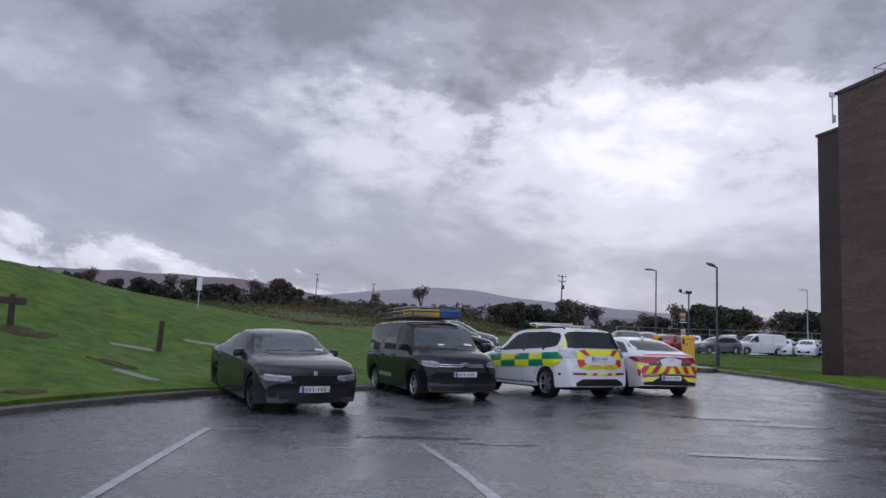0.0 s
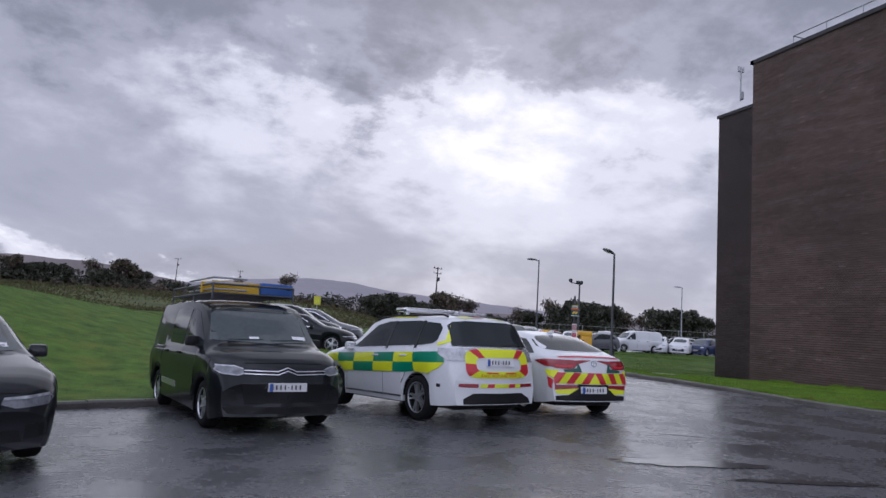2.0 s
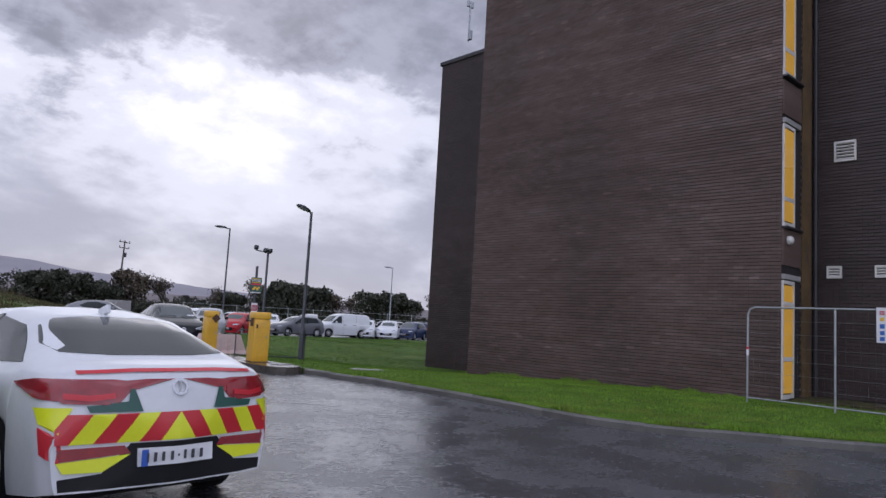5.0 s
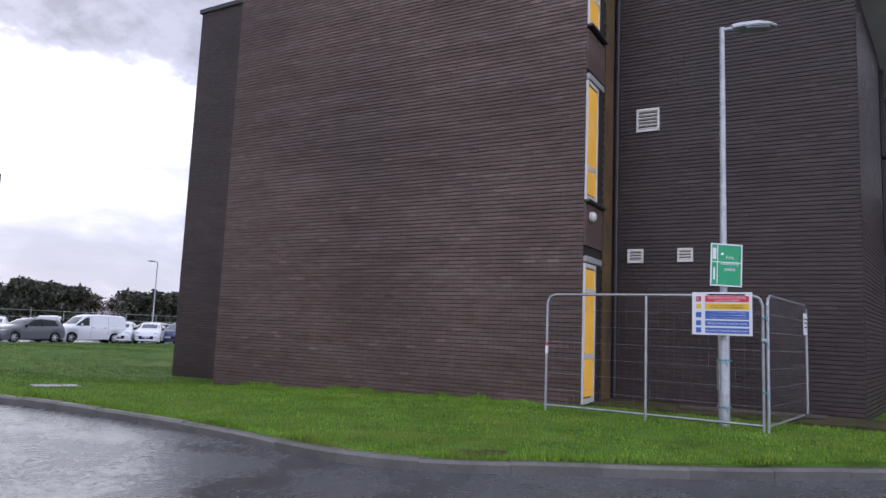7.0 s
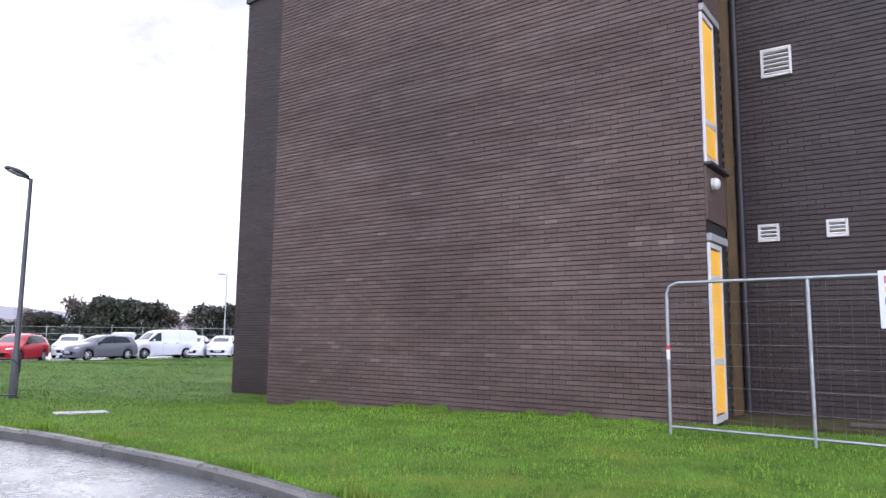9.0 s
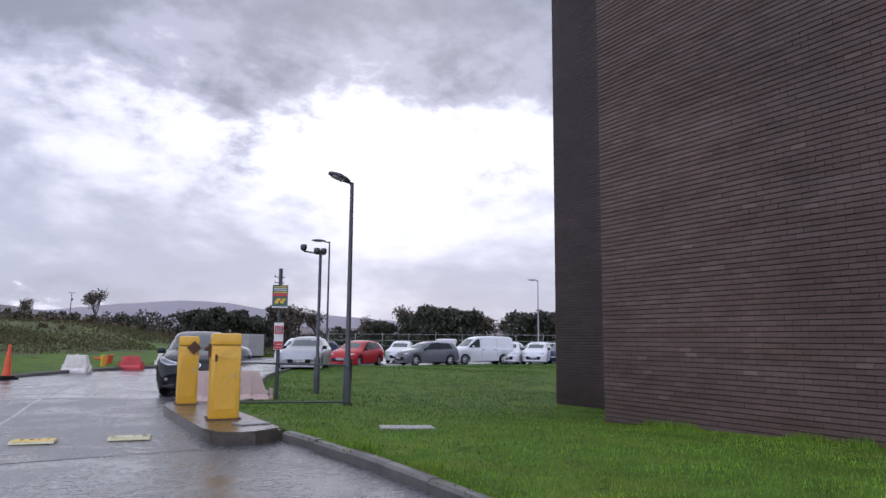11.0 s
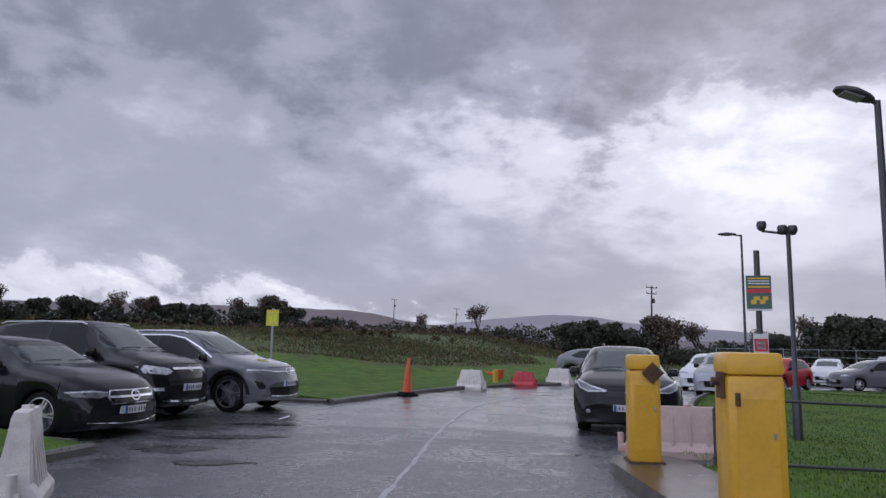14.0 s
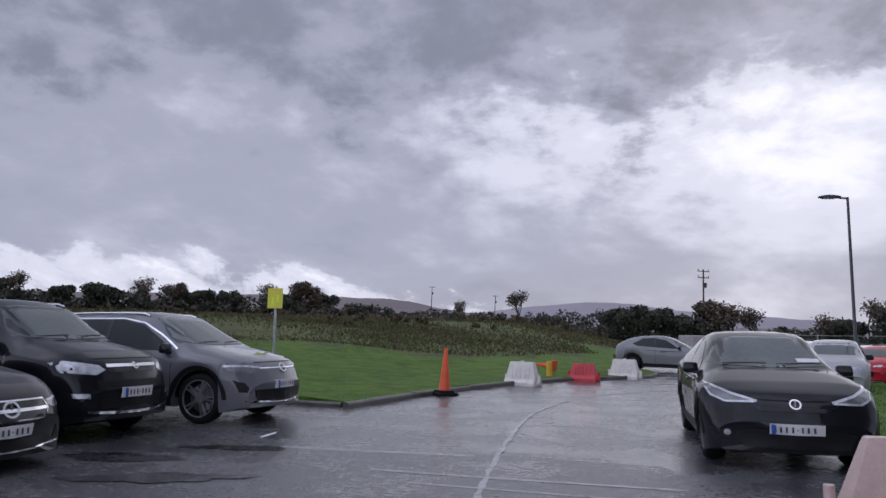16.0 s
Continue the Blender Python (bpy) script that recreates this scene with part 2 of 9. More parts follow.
M = {}
M["asphalt"] = wet_road("wet_asphalt", (0.10, 0.102, 0.108), 0.15, 0.3, 0.46, 0.9, 0.6, 42.0, 0.9, 1.6, 0.42)
M["concrete_lane"] = wet_road("wet_worn_lane", (0.13, 0.128, 0.132), 0.16, 0.4, 0.5, 0.8, 0.75, 24.0, 1.3, 1.5, 0.75)
M["patch"] = wet_road("dark_tar_patch", (0.02, 0.02, 0.021), 0.12, 0.4, 0.42, 0.9, 0.35)
M["kerb"] = material("wet_kerb_concrete", (0.105, 0.100, 0.090), 0.5, vary=0.26, scale=2.0, bump=0.3, bump_scale=60, stain=(0.05, 0.055, 0.04), stain_amount=0.6, stain_scale=1.6, piece=0.12)
M["puddle"] = material("standing_rain_water", (0.05, 0.05, 0.052), 0.17, spec=0.5, vary=0.35, scale=5, bump=0.3, bump_scale=22, rough_vary=0.12)
M["wet_island"] = material("rain_wet_stained_concrete", (0.085, 0.072, 0.060), 0.22, spec=0.5, vary=0.3, scale=2.2, bump=0.3, bump_scale=45, stain=(0.03, 0.027, 0.022), stain_amount=0.85, stain_scale=1.7, rough_vary=0.16)
M["line"] = material("worn_white_line", (0.32, 0.32, 0.33), 0.35, vary=0.2, scale=5, bump=0.2, stain=(0.08, 0.08, 0.085), stain_amount=0.9, stain_scale=4.0)
M["grass"] = material("mown_grass", (0.070, 0.130, 0.021), 0.8, spec=0.1, vary=0.36, scale=1.9, bump=0.9, bump_scale=26, stain=(0.15, 0.165, 0.03), stain_amount=0.8, stain_scale=0.9)
M["blade"] = material("grass_blade", (0.145, 0.255, 0.028), 0.6, spec=0.15, vary=0.3, scale=1.1, island=0.4, stain=(0.20, 0.22, 0.045), stain_amount=0.7, stain_scale=1.3)
# darker copy of grass_blade: the lawn's dimmer light is put into its colour
M["lawn_blade"] = material("shaded_lawn_blade", (0.082, 0.152, 0.023), 0.6, spec=0.12, vary=0.3, scale=0.9, island=0.35)
M["rough_grass"] = material("rough_field_grass", (0.080, 0.094, 0.034), 0.85, spec=0.15, vary=0.34, scale=0.35, bump=1.0, bump_scale=8, stain=(0.055, 0.095, 0.025), stain_amount=0.75, stain_scale=0.09)
M["rush"] = material("dull_rush", (0.075, 0.095, 0.032), 0.8, spec=0.15, vary=0.3, scale=0.3, island=0.4)
M["dry_blade"] = material("dry_tussock", (0.105, 0.088, 0.05), 0.85, spec=0.15, vary=0.2, scale=0.4, island=0.4)
M["mud"] = material("wet_mud", (0.060, 0.052, 0.028), 0.85, spec=0.12, vary=0.35, scale=3, bump=1.0, bump_scale=18, stain=(0.065, 0.110, 0.020), stain_amount=0.95, stain_scale=4)
M["brick"] = brickwork("dark_brown_brick", (0.108, 0.074, 0.063), 0.6, 0.3, 0.3)
M["brick_piece"] = brickwork("dark_brown_brick_piece", (0.108, 0.074, 0.063), 0.6, 0.3, 0.3, piece=True)
# darker, cooler copy of the brick: the recessed walls' shade put into its colour
M["shaded_brick"] = brickwork("shade_darkened_brick", (0.050, 0.036, 0.034), 0.45, 0.3, 0.25, streak=0.2)
M["mortar"] = material("dark_mortar", (0.02, 0.016, 0.015), 0.9, vary=0.2, scale=8)
M["render_strip"] = material("ochre_stained_brick", (0.12, 0.075, 0.03), 0.7, vary=0.25, scale=2.5, stain=(0.05, 0.035, 0.03), stain_amount=0.7, stain_scale=1.2)
M["lintel"] = material("grey_concrete_lintel", (0.33, 0.32, 0.31), 0.7, vary=0.15, scale=3, bump=0.2, stain=(0.15, 0.15, 0.14), stain_scale=3)
M["white_frame"] = material("white_upvc", (0.62, 0.6, 0.57), 0.35, vary=0.06, scale=3, stain=(0.4, 0.37, 0.32), stain_amount=0.4)
M["coping"] = material("dark_metal_coping", (0.045, 0.043, 0.045), 0.45, metal=0.4, vary=0.12)
M["galv"] = material("galvanised_steel", (0.36, 0.375, 0.39), 0.42, metal=0.75, vary=0.14, scale=9, bump=0.08, stain=(0.22, 0.235, 0.25), stain_amount=0.6, stain_scale=5)
M["dark_pole"] = material("dark_grey_pole", (0.07, 0.072, 0.08), 0.45, metal=0.3, vary=0.12, scale=4)
M["lamp_head"] = material("grey_lamp_housing", (0.42, 0.43, 0.45), 0.4, metal=0.2, vary=0.07)
M["lamp_glass"] = material("dull_lamp_lens", (0.3, 0.31, 0.33), 0.2, vary=0.05)
M["yellow"] = material("yellow_painted_steel", (0.72, 0.40, 0.025), 0.42, coat=0.3, vary=0.07, scale=2.2, stain=(0.40, 0.20, 0.03), stain_amount=0.5, stain_scale=2.4, bump=0.05)
M["rust"] = material("rusty_plate", (0.10, 0.052, 0.028), 0.8, vary=0.35, scale=9, bump=0.4)
M["rubber"] = material("black_rubber", (0.013, 0.013, 0.014), 0.8, spec=0.15, vary=0.15, scale=14, bump=0.25, bump_scale=90)
M["black_plastic"] = material("black_plastic", (0.012, 0.012, 0.013), 0.5, spec=0.2, vary=0.1, scale=6)
M["gloss_black"] = material("gloss_black", (0.008, 0.008, 0.009), 0.15, spec=0.3, coat=0.3, vary=0.05)
M["glass"] = material("dark_car_glass", (0.02, 0.025, 0.026), 0.03, spec=0.22, coat=0.0, vary=0.04, bump=0.012, bump_scale=120)
M["screen"] = material("windscreen_glass", (0.060, 0.077, 0.079), 0.03, spec=0.35, coat=0.0, vary=0.12, scale=1.2, bump=0.012, bump_scale=120)
M["chrome"] = material("chrome_trim", (0.72, 0.73, 0.75), 0.12, metal=1.0, vary=0.04)
M["alloy"] = material("silver_alloy", (0.56, 0.57, 0.59), 0.3, metal=0.85, vary=0.08)
M["dark_alloy"] = material("dark_alloy", (0.045, 0.046, 0.05), 0.3, metal=0.6, vary=0.06)
M["lamp_clear"] = material("clear_headlamp", (0.44, 0.46, 0.49), 0.08, metal=0.25, coat=1.0, vary=0.36, scale=13)
M["lamp_dark"] = material("smoked_headlamp", (0.11, 0.115, 0.125), 0.06, coat=1.0, vary=0.2, scale=14)
M["lamp_red"] = material("red_tail_lamp", (0.27, 0.012, 0.018), 0.1, coat=1.0, vary=0.15, scale=14)
M["lamp_amber"] = material("amber_lamp", (0.6, 0.2, 0.02), 0.1, coat=1.0, vary=0.1)
M["plate"] = material("white_number_plate", (0.72, 0.72, 0.73), 0.35, vary=0.03)
M["plate_blue"] = material("blue_plate_strip", (0.03, 0.10, 0.42), 0.35, vary=0.03)
M["lamp_mid"] = material("grey_headlamp_bowl", (0.17, 0.18, 0.2), 0.07, coat=1.0, vary=0.35, scale=11)
M["plate_ink"] = material("dark_plate_marks", (0.05, 0.052, 0.06), 0.5, vary=0.05)
M["lamp_silver"] = material("clear_tail_lens", (0.42, 0.43, 0.45), 0.08, metal=0.3, coat=1.0, vary=0.28, scale=7)
M["ink"] = material("black_marking", (0.008, 0.008, 0.009), 0.6, spec=0.12, vary=0.05)
M["hv_yellow"] = material("fluorescent_yellow", (0.74, 0.80, 0.02), 0.35, coat=0.4, vary=0.03)
M["hv_green"] = material("livery_green", (0.0, 0.23, 0.125), 0.35, coat=0.4, vary=0.04)
M["hv_red"] = material("livery_red", (0.55, 0.018, 0.03), 0.35, coat=0.4, vary=0.04)
M["livery_text"] = material("amber_lettering", (0.5, 0.21, 0.01), 0.4, vary=0.03)
M["deep_green"] = material("dark_green_panel", (0.004, 0.07, 0.05), 0.35, coat=0.4, vary=0.04)
M["paper"] = material("white_paper", (0.68, 0.68, 0.7), 0.7, vary=0.04)
M["orange"] = material("orange_cone_plastic", (0.72, 0.105, 0.03), 0.5, vary=0.09, stain=(0.4, 0.07, 0.03), stain_amount=0.4, stain_scale=5)
M["pale_barrier"] = material("weathered_white_plastic", (0.66, 0.63, 0.59), 0.5, vary=0.1, scale=3, stain=(0.3, 0.25, 0.2), stain_amount=0.55, stain_scale=3.0)
M["pink_barrier"] = material("faded_pink_plastic", (0.56, 0.42, 0.38), 0.5, vary=0.1, scale=3, stain=(0.36, 0.24, 0.2), stain_amount=0.5, stain_scale=3.0)
M["red_barrier"] = material("red_plastic", (0.48, 0.04, 0.05), 0.5, vary=0.12, scale=3)
M["wood"] = material("weathered_pole_wood", (0.085, 0.07, 0.055), 0.85, vary=0.2, scale=6, bump=0.4)
M["timber"] = material("dark_stained_timber", (0.05, 0.036, 0.026), 0.8, vary=0.25, scale=5, bump=0.4)
M["bark"] = material("wet_bark", (0.055, 0.045, 0.036), 0.9, vary=0.25, scale=4, bump=0.5)
# leaf tones paled for distance haze, painted into the colour
M["leaf"] = material("dark_evergreen_leaf", (0.066, 0.070, 0.052), 0.7, spec=0.2, vary=0.2, scale=0.5, island=0.45)
M["leaf_brown"] = material("autumn_leaf", (0.112, 0.092, 0.072), 0.8, spec=0.15, vary=0.2, scale=0.5, island=0.45)
# distance haze is mixed into these ridge colours; there is no mist volume
M["hill"] = material("hazed_moor", (0.20, 0.175, 0.175), 0.95, spec=0.05, vary=0.10, scale=0.006, stain=(0.17, 0.17, 0.15), stain_scale=0.004)
M["hill_far"] = material("far_hazed_moor", (0.30, 0.285, 0.31), 0.95, spec=0.05, vary=0.06, scale=0.004)
M["sign_yellow"] = material("yellow_green_sign", (0.62, 0.62, 0.06), 0.5, vary=0.05)
M["sign_white"] = material("white_sign", (0.7, 0.7, 0.72), 0.45, vary=0.03)
M["sign_green"] = material("green_sign", (0.0, 0.30, 0.12), 0.4, vary=0.04)
M["sign_red"] = material("red_sign", (0.58, 0.03, 0.06), 0.4, vary=0.04)
M["sign_blue"] = material("blue_sign", (0.04, 0.12, 0.42), 0.4, vary=0.04)
M["sign_amber"] = material("amber_sign", (0.75, 0.47, 0.03), 0.4, vary=0.04)
M["worn_yellow"] = material("worn_yellow_pad", (0.58, 0.54, 0.33), 0.5, vary=0.2, scale=8, stain=(0.2, 0.19, 0.16), stain_amount=0.7, stain_scale=9)
M["sunk_slab"] = material("overgrown_wet_slab", (0.15, 0.15, 0.13), 0.5, vary=0.25, scale=4, bump=0.2, stain=(0.06, 0.09, 0.03), stain_amount=0.8, stain_scale=3)
M["slab"] = material("wet_concrete_slab", (0.24, 0.235, 0.225), 0.45, vary=0.15, scale=4, bump=0.2, stain=(0.12, 0.115, 0.1))
M["teal"] = material("teal_plastic", (0.08, 0.25, 0.27), 0.5, vary=0.06)
M["ladder_wood"] = material("pale_sawn_timber", (0.36, 0.27, 0.17), 0.8, vary=0.15, scale=6)
M["ladder_yellow"] = material("yellow_fibreglass", (0.62, 0.38, 0.03), 0.5, vary=0.08)
M["ladder_blue"] = material("blue_plastic", (0.03, 0.10, 0.32), 0.5, vary=0.08)


def glowing(name, colour, strength):
    m = bpy.data.materials.new(name)
    m.use_nodes = True
    nt = m.node_tree
    p = nt.nodes["Principled BSDF"]
    tc = nt.nodes.new("ShaderNodeTexCoord")
    n1 = node(nt, "ShaderNodeTexNoise", Scale=1.3, Detail=3.0)
    link(nt, tc.outputs["Object"], n1.inputs["Vector"])
    c = ramp(nt, n1.outputs[0], [(0.3, [v * 0.72 for v in colour]), (0.7, colour)])
    p.inputs["Base Color"].default_value = (*[v * 0.6 for v in colour], 1)
    link(nt, c, p.inputs["Emission Color"])
    p.inputs["Emission Strength"].default_value = strength
    p.inputs["Roughness"].default_value = 0.1
    return m


# amber stair panes, given a weak emission of their own
M["glow_amber"] = glowing("glowing_amber_pane", (0.85, 0.46, 0.07), 0.25)

# ---- mesh helpers ----


def finish(bm, name, mat, parent=None, label="", smooth=None, m=None):
    bmesh.ops.recalc_face_normals(bm, faces=bm.faces[:])
    me = bpy.data.meshes.new(name)
    bm.to_mesh(me)
    bm.free()
    me.materials.append(M[mat] if isinstance(mat, str) else mat)
    if smooth:
        me.shade_smooth()
        me.set_sharp_from_angle(angle=radians(smooth))
    ob = new(name, me)
    if parent is not None:
        ob.parent = parent
    if m is not None:
        ob.matrix_basis = m
    if label:
        ob["label"] = label
    return ob


def part(name, bm, mat, parent, label="", smooth=None, m=None):
    return finish(bm, name, mat, parent, label, smooth, m)


def raw(name, verts, faces, mat, parent=None, label="", smooth=None):
    me = bpy.data.meshes.new(name)
    me.from_pydata(verts, [], faces)
    me.materials.append(M[mat] if isinstance(mat, str) else mat)
    if smooth:
        me.shade_smooth()
        me.set_sharp_from_angle(angle=radians(smooth))
    ob = new(name, me)
    if parent is not None:
        ob.parent = parent
    if label:
        ob["label"] = label
    return ob


def box(bm, size, at=(0, 0, 0), rot=(0, 0, 0), bevel=0.0, taper=1.0):
    m = pose(*at, *rot) @ Matrix.Diagonal((*size, 1))
    r = bmesh.ops.create_cube(bm, size=1.0, matrix=m)
    if taper != 1.0:
        c = Vector(at)
        mr = pose(*at, *rot)
        inv = mr.inverted()
        for v in r["verts"]:
            q = inv @ v.co
            if q.z > 0:
                q.x *= taper
                q.y *= taper
                v.co = mr @ q
    if bevel:
        es = list({e for v in r["verts"] for e in v.link_edges})
        bmesh.ops.bevel(bm, geom=es, offset=bevel, segments=2, affect="EDGES", profile=0.6)


def rod(bm, a, b, r, r2=None, seg=10):
    a, b = Vector(a), Vector(b)
    d = b - a
    m = Matrix.Translation((a + b) / 2) @ d.to_track_quat("Z", "Y").to_matrix().to_4x4()
    bmesh.ops.create_cone(bm, cap_ends=True, segments=seg, radius1=r, radius2=r if r2 is None else r2, depth=d.length, matrix=m)


def lathe(bm, profile, seg=28, m=Matrix()):
    """Turns (radius, height) about z."""
    rings = []
    for r, z in profile:
        rings.append([bm.verts.new(m @ Vector((r * math.cos(2 * math.pi * i / seg), r * math.sin(2 * math.pi * i / seg), z))) for i in range(seg)])
    for a, b in zip(rings, rings[1:]):
        for i in range(seg):
            bm.faces.new((a[i], a[(i + 1) % seg], b[(i + 1) % seg], b[i]))
    return rings


def slab_poly(bm, pts, z0, z1):
    lo = [bm.verts.new((x, y, z0)) for x, y in pts]
    hi = [bm.verts.new((x, y, z1)) for x, y in pts]
    bm.faces.new(hi)
    bm.faces.new(lo[::-1])
    n = len(pts)
    for i in range(n):
        bm.faces.new((lo[i], lo[(i + 1) % n], hi[(i + 1) % n], hi[i]))


def smooth_line(pts, step=0.4, closed=False):
    """Catmull-Rom through the points, at about even steps."""
    P = [np.array(p, float) for p in pts]
    n = len(P)
    out = []
    rng = range(n) if closed else range(n - 1)
    for i in rng:
        p0 = P[i - 1] if (i > 0 or closed) else P[i]
        p1, p2 = P[i], P[(i + 1) % n]
        p3 = P[(i + 2) % n] if (i + 2 < n or closed) else p2
        k = max(2, int(np.linalg.norm(p2 - p1) / step))
        for j in range(k):
            t = j / k
            out.append(0.5 * (2 * p1 + (p2 - p0) * t + (2 * p0 - 5 * p1 + 4 * p2 - p3) * t * t + (3 * p1 - p0 - 3 * p2 + p3) * t ** 3))
    if not closed:
        out.append(P[-1])
    return np.array(out)


def S(v):
    v = min(1.0, max(0.0, v))
    return v * v * (3 - 2 * v)


# ---- ground ----


def road_h(x, y):
    """Height of the tarmac."""
    h = 0.19 * (1 - S(y / 11)) - 0.14 * math.exp(-((x - 1.0) ** 2 + (y - 16.5) ** 2) / 34)
    h -= 0.13 * S((y - 16.8) / 3.2) * S((10.5 - x) / 4) * S((25.5 - y) / 4)
    return h - 0.26 * S((y - 38) / 20) * S((x - 16) / 14)


def grass_h(x, y):
    """Height of the turf: verge, falling lawn, bank and rising field."""
    h = road_h(x, y) + 0.11
    h += 0.08 * S((x - 15) / 4) * S((30 - y) / 6) - 0.48 * S((y - 17) / 16) * S((x - 15) / 8) * S((48 - y) / 12)
    # bank west of the car park
    west = S((-1.5 - x + 0.42 * (y - 16)) / 15)
    h += (2.6 * west + 0.5 * S((-7.5 - x) / 4)) * math.exp(-((y - 24) / 22) ** 2) * S((y - 4) / 12)
    # field beyond
    far = S((y - 41 - 0.63 * max(x, -14)) / 48) * S((28 - x + 0.1 * y) / 24)
    h += 2.7 * far
    h += 0.05 * noise.noise((x * 0.35, y * 0.35, 3.1)) * S((y - 20) / 30 + S((-x - 3) / 5))
    h += 0.5 * S((math.hypot(x, y) - 130) / 120)
    return h


WEST = smooth_line([(-9.5, -14), (-8.2, 0), (-6.6, 7.5), (-4.9, 12.4), (-2.55, 16.1), (0.2, 18.6), (2.4, 19.4), (4.2, 20.4), (5.6, 23.6), (6.9, 27.6), (7.7, 30.6), (7.9, 31.5)])
BAY = np.array([(7.5, 31.85), (2.5, 33.8), (4.6, 41.6), (9.5, 39.75)])
NORTHWEST = smooth_line([(9.7, 39.6), (11.2, 43.2), (12.94, 46.4), (15.2, 49.3), (17.8, 51.4), (19.2, 55), (19.0, 60), (21, 70), (28, 76)])
LOT = np.array([(60, 74), (110, 70), (110, 46)])
EAST_N = smooth_line([(60, 48.6), (38.5, 51.2), (28.6, 52.2), (24.2, 51.2), (21.4, 46.6), (18.8, 41.2), (17.2, 36.2), (16.5, 33.0), (15.6, 31.4), (15.0, 30.4)])
ISLAND = [(14.95, 26.55), (14.6, 26.3), (14.22, 26.4), (14.08, 26.9), (14.08, 28.6), (14.1, 30.4), (14.22, 30.9), (14.5, 31.05), (14.95, 30.9)]
EAST_S = smooth_line([(15.0, 26.5), (15.15, 25.0), (15.2, 22.5), (15.1, 20.4), (14.85, 18.8), (15.0, 17.6), (15.9, 16.2), (17.2, 14.4), (19.2, 12.6), (22.5, 11.2), (30, 9.6), (46, 8)])
SOUTH = np.array([(46, -22), (-9.5, -22)])
TARMAC = np.vstack([WEST, BAY, NORTHWEST, LOT, EAST_N[:-1], [(15.0, 30.4)], EAST_S, SOUTH])


def inside(poly, pts):
    x, y = pts[:, 0], pts[:, 1]
    r = np.zeros(len(pts), bool)
    n = len(poly)
    for i in range(n):
        x0, y0 = poly[i]
        x1, y1 = poly[(i + 1) % n]
        if y0 == y1:
            continue
        c = ((y0 > y) != (y1 > y)) & (x < (x1 - x0) * (y - y0) / (y1 - y0) + x0)
        r ^= c
    return r


def sheet_points():
    pts = []
    for x0, x1, y0, y1, s in ((-14, 26, -6, 52, 0.8), (-60, 70, -30, 110, 3.0), (-400, 400, -160, 420, 22.0), (-3000, 3000, -1500, 4200, 260.0)):
        xs, ys = np.arange(x0, x1 + 0.01, s), np.arange(y0, y1 + 0.01, s)
        gx, gy = np.meshgrid(xs, ys)
        pts.append(np.c_[gx.ravel(), gy.ravel()])
    out = [pts[0]]
    for p, b in zip(pts[1:], ((-14, 26, -6, 52), (-60, 70, -30, 110), (-400, 400, -160, 420))):
        keep = ~((p[:, 0] > b[0] - 0.3) & (p[:, 0] < b[1] + 0.3) & (p[:, 1] > b[2] - 0.3) & (p[:, 1] < b[3] + 0.3))
        out.append(p[keep])
    return np.vstack(out)


def build_ground():
    from mathutils.geometry import delaunay_2d_cdt
    pts = sheet_points()
    n0 = len(pts)
    # the turf starts behind the kerb stones
    nx, pv = np.roll(TARMAC, -1, 0), np.roll(TARMAC, 1, 0)
    tv = nx - pv
    tv /= np.linalg.norm(tv, axis=1)[:, None]
    edge = TARMAC + np.c_[-tv[:, 1], tv[:, 0]] * 0.115
    n1 = len(edge)
    near = np.min(np.abs(pts[:, None, 0] - edge[None, :, 0]) + np.abs(pts[:, None, 1] - edge[None, :, 1]), axis=1)
    pts = pts[near > 0.25]
    n0 = len(pts)
    allp = np.vstack([pts, edge])
    edges = [(n0 + i, n0 + (i + 1) % n1) for i in range(n1)]
    vs, es, fs, *_ = delaunay_2d_cdt([Vector((float(a), float(b))) for a, b in allp], edges, [], 0, 1e-4)
    V = np.array([(v.x, v.y) for v in vs])
    C = np.array([V[list(f)].mean(0) for f in fs])
    ins = inside(edge, C)
    near_field = (C[:, 1] > 54 + 0.5 * np.maximum(C[:, 0], -20) + 2.5 * np.sin(C[:, 0] * 0.4)) & (C[:, 0] < 40)
    near_field &= ~((C[:, 0] > 17) & (C[:, 1] < 74))
    near_field |= (C[:, 0] < -26) | (C[:, 1] > 110) | (C[:, 0] > 70)
    for name, mask, hf, mat, lab, cat in (
            ("road", ins, road_h, "asphalt", "rain-wet dark tarmac of the car park and its lane", "road"),
            ("ground", ~ins & ~near_field, grass_h, "grass", "mown green lawn and bank beside the tarmac", "lawn"),
            ("ground_field", ~ins & near_field, grass_h, "rough_grass", "rough rushy field with dull autumn grass", "field")):
        ids = {}
        verts, faces = [], []
        for f, ok in zip(fs, mask):
            if not ok:
                continue
            row = []
            for i in f:
                if i not in ids:
                    ids[i] = len(verts)
                    verts.append((V[i][0], V[i][1], hf(V[i][0], V[i][1])))
                row.append(ids[i])
            faces.append(row)
        if hf is grass_h:
            # turned-down edge along the tarmac
            ec = {}
            for f in faces:
                for a, b in zip(f, f[1:] + f[:1]):
                    k = (min(a, b), max(a, b))
                    ec[k] = ec.get(k, 0) + 1
            for (a, b), c in list(ec.items()):
                if c == 1 and abs(verts[a][0]) < 120 and abs(verts[a][1]) < 120:
                    k = len(verts)
                    verts += [(verts[a][0], verts[a][1], verts[a][2] - 0.5), (verts[b][0], verts[b][1], verts[b][2] - 0.5)]
                    faces.append([a, b, k + 1, k])
        ob = raw(name, verts, faces, mat, smooth=40)
        tagged(ob, lab, cat, kind="structure")


build_ground()


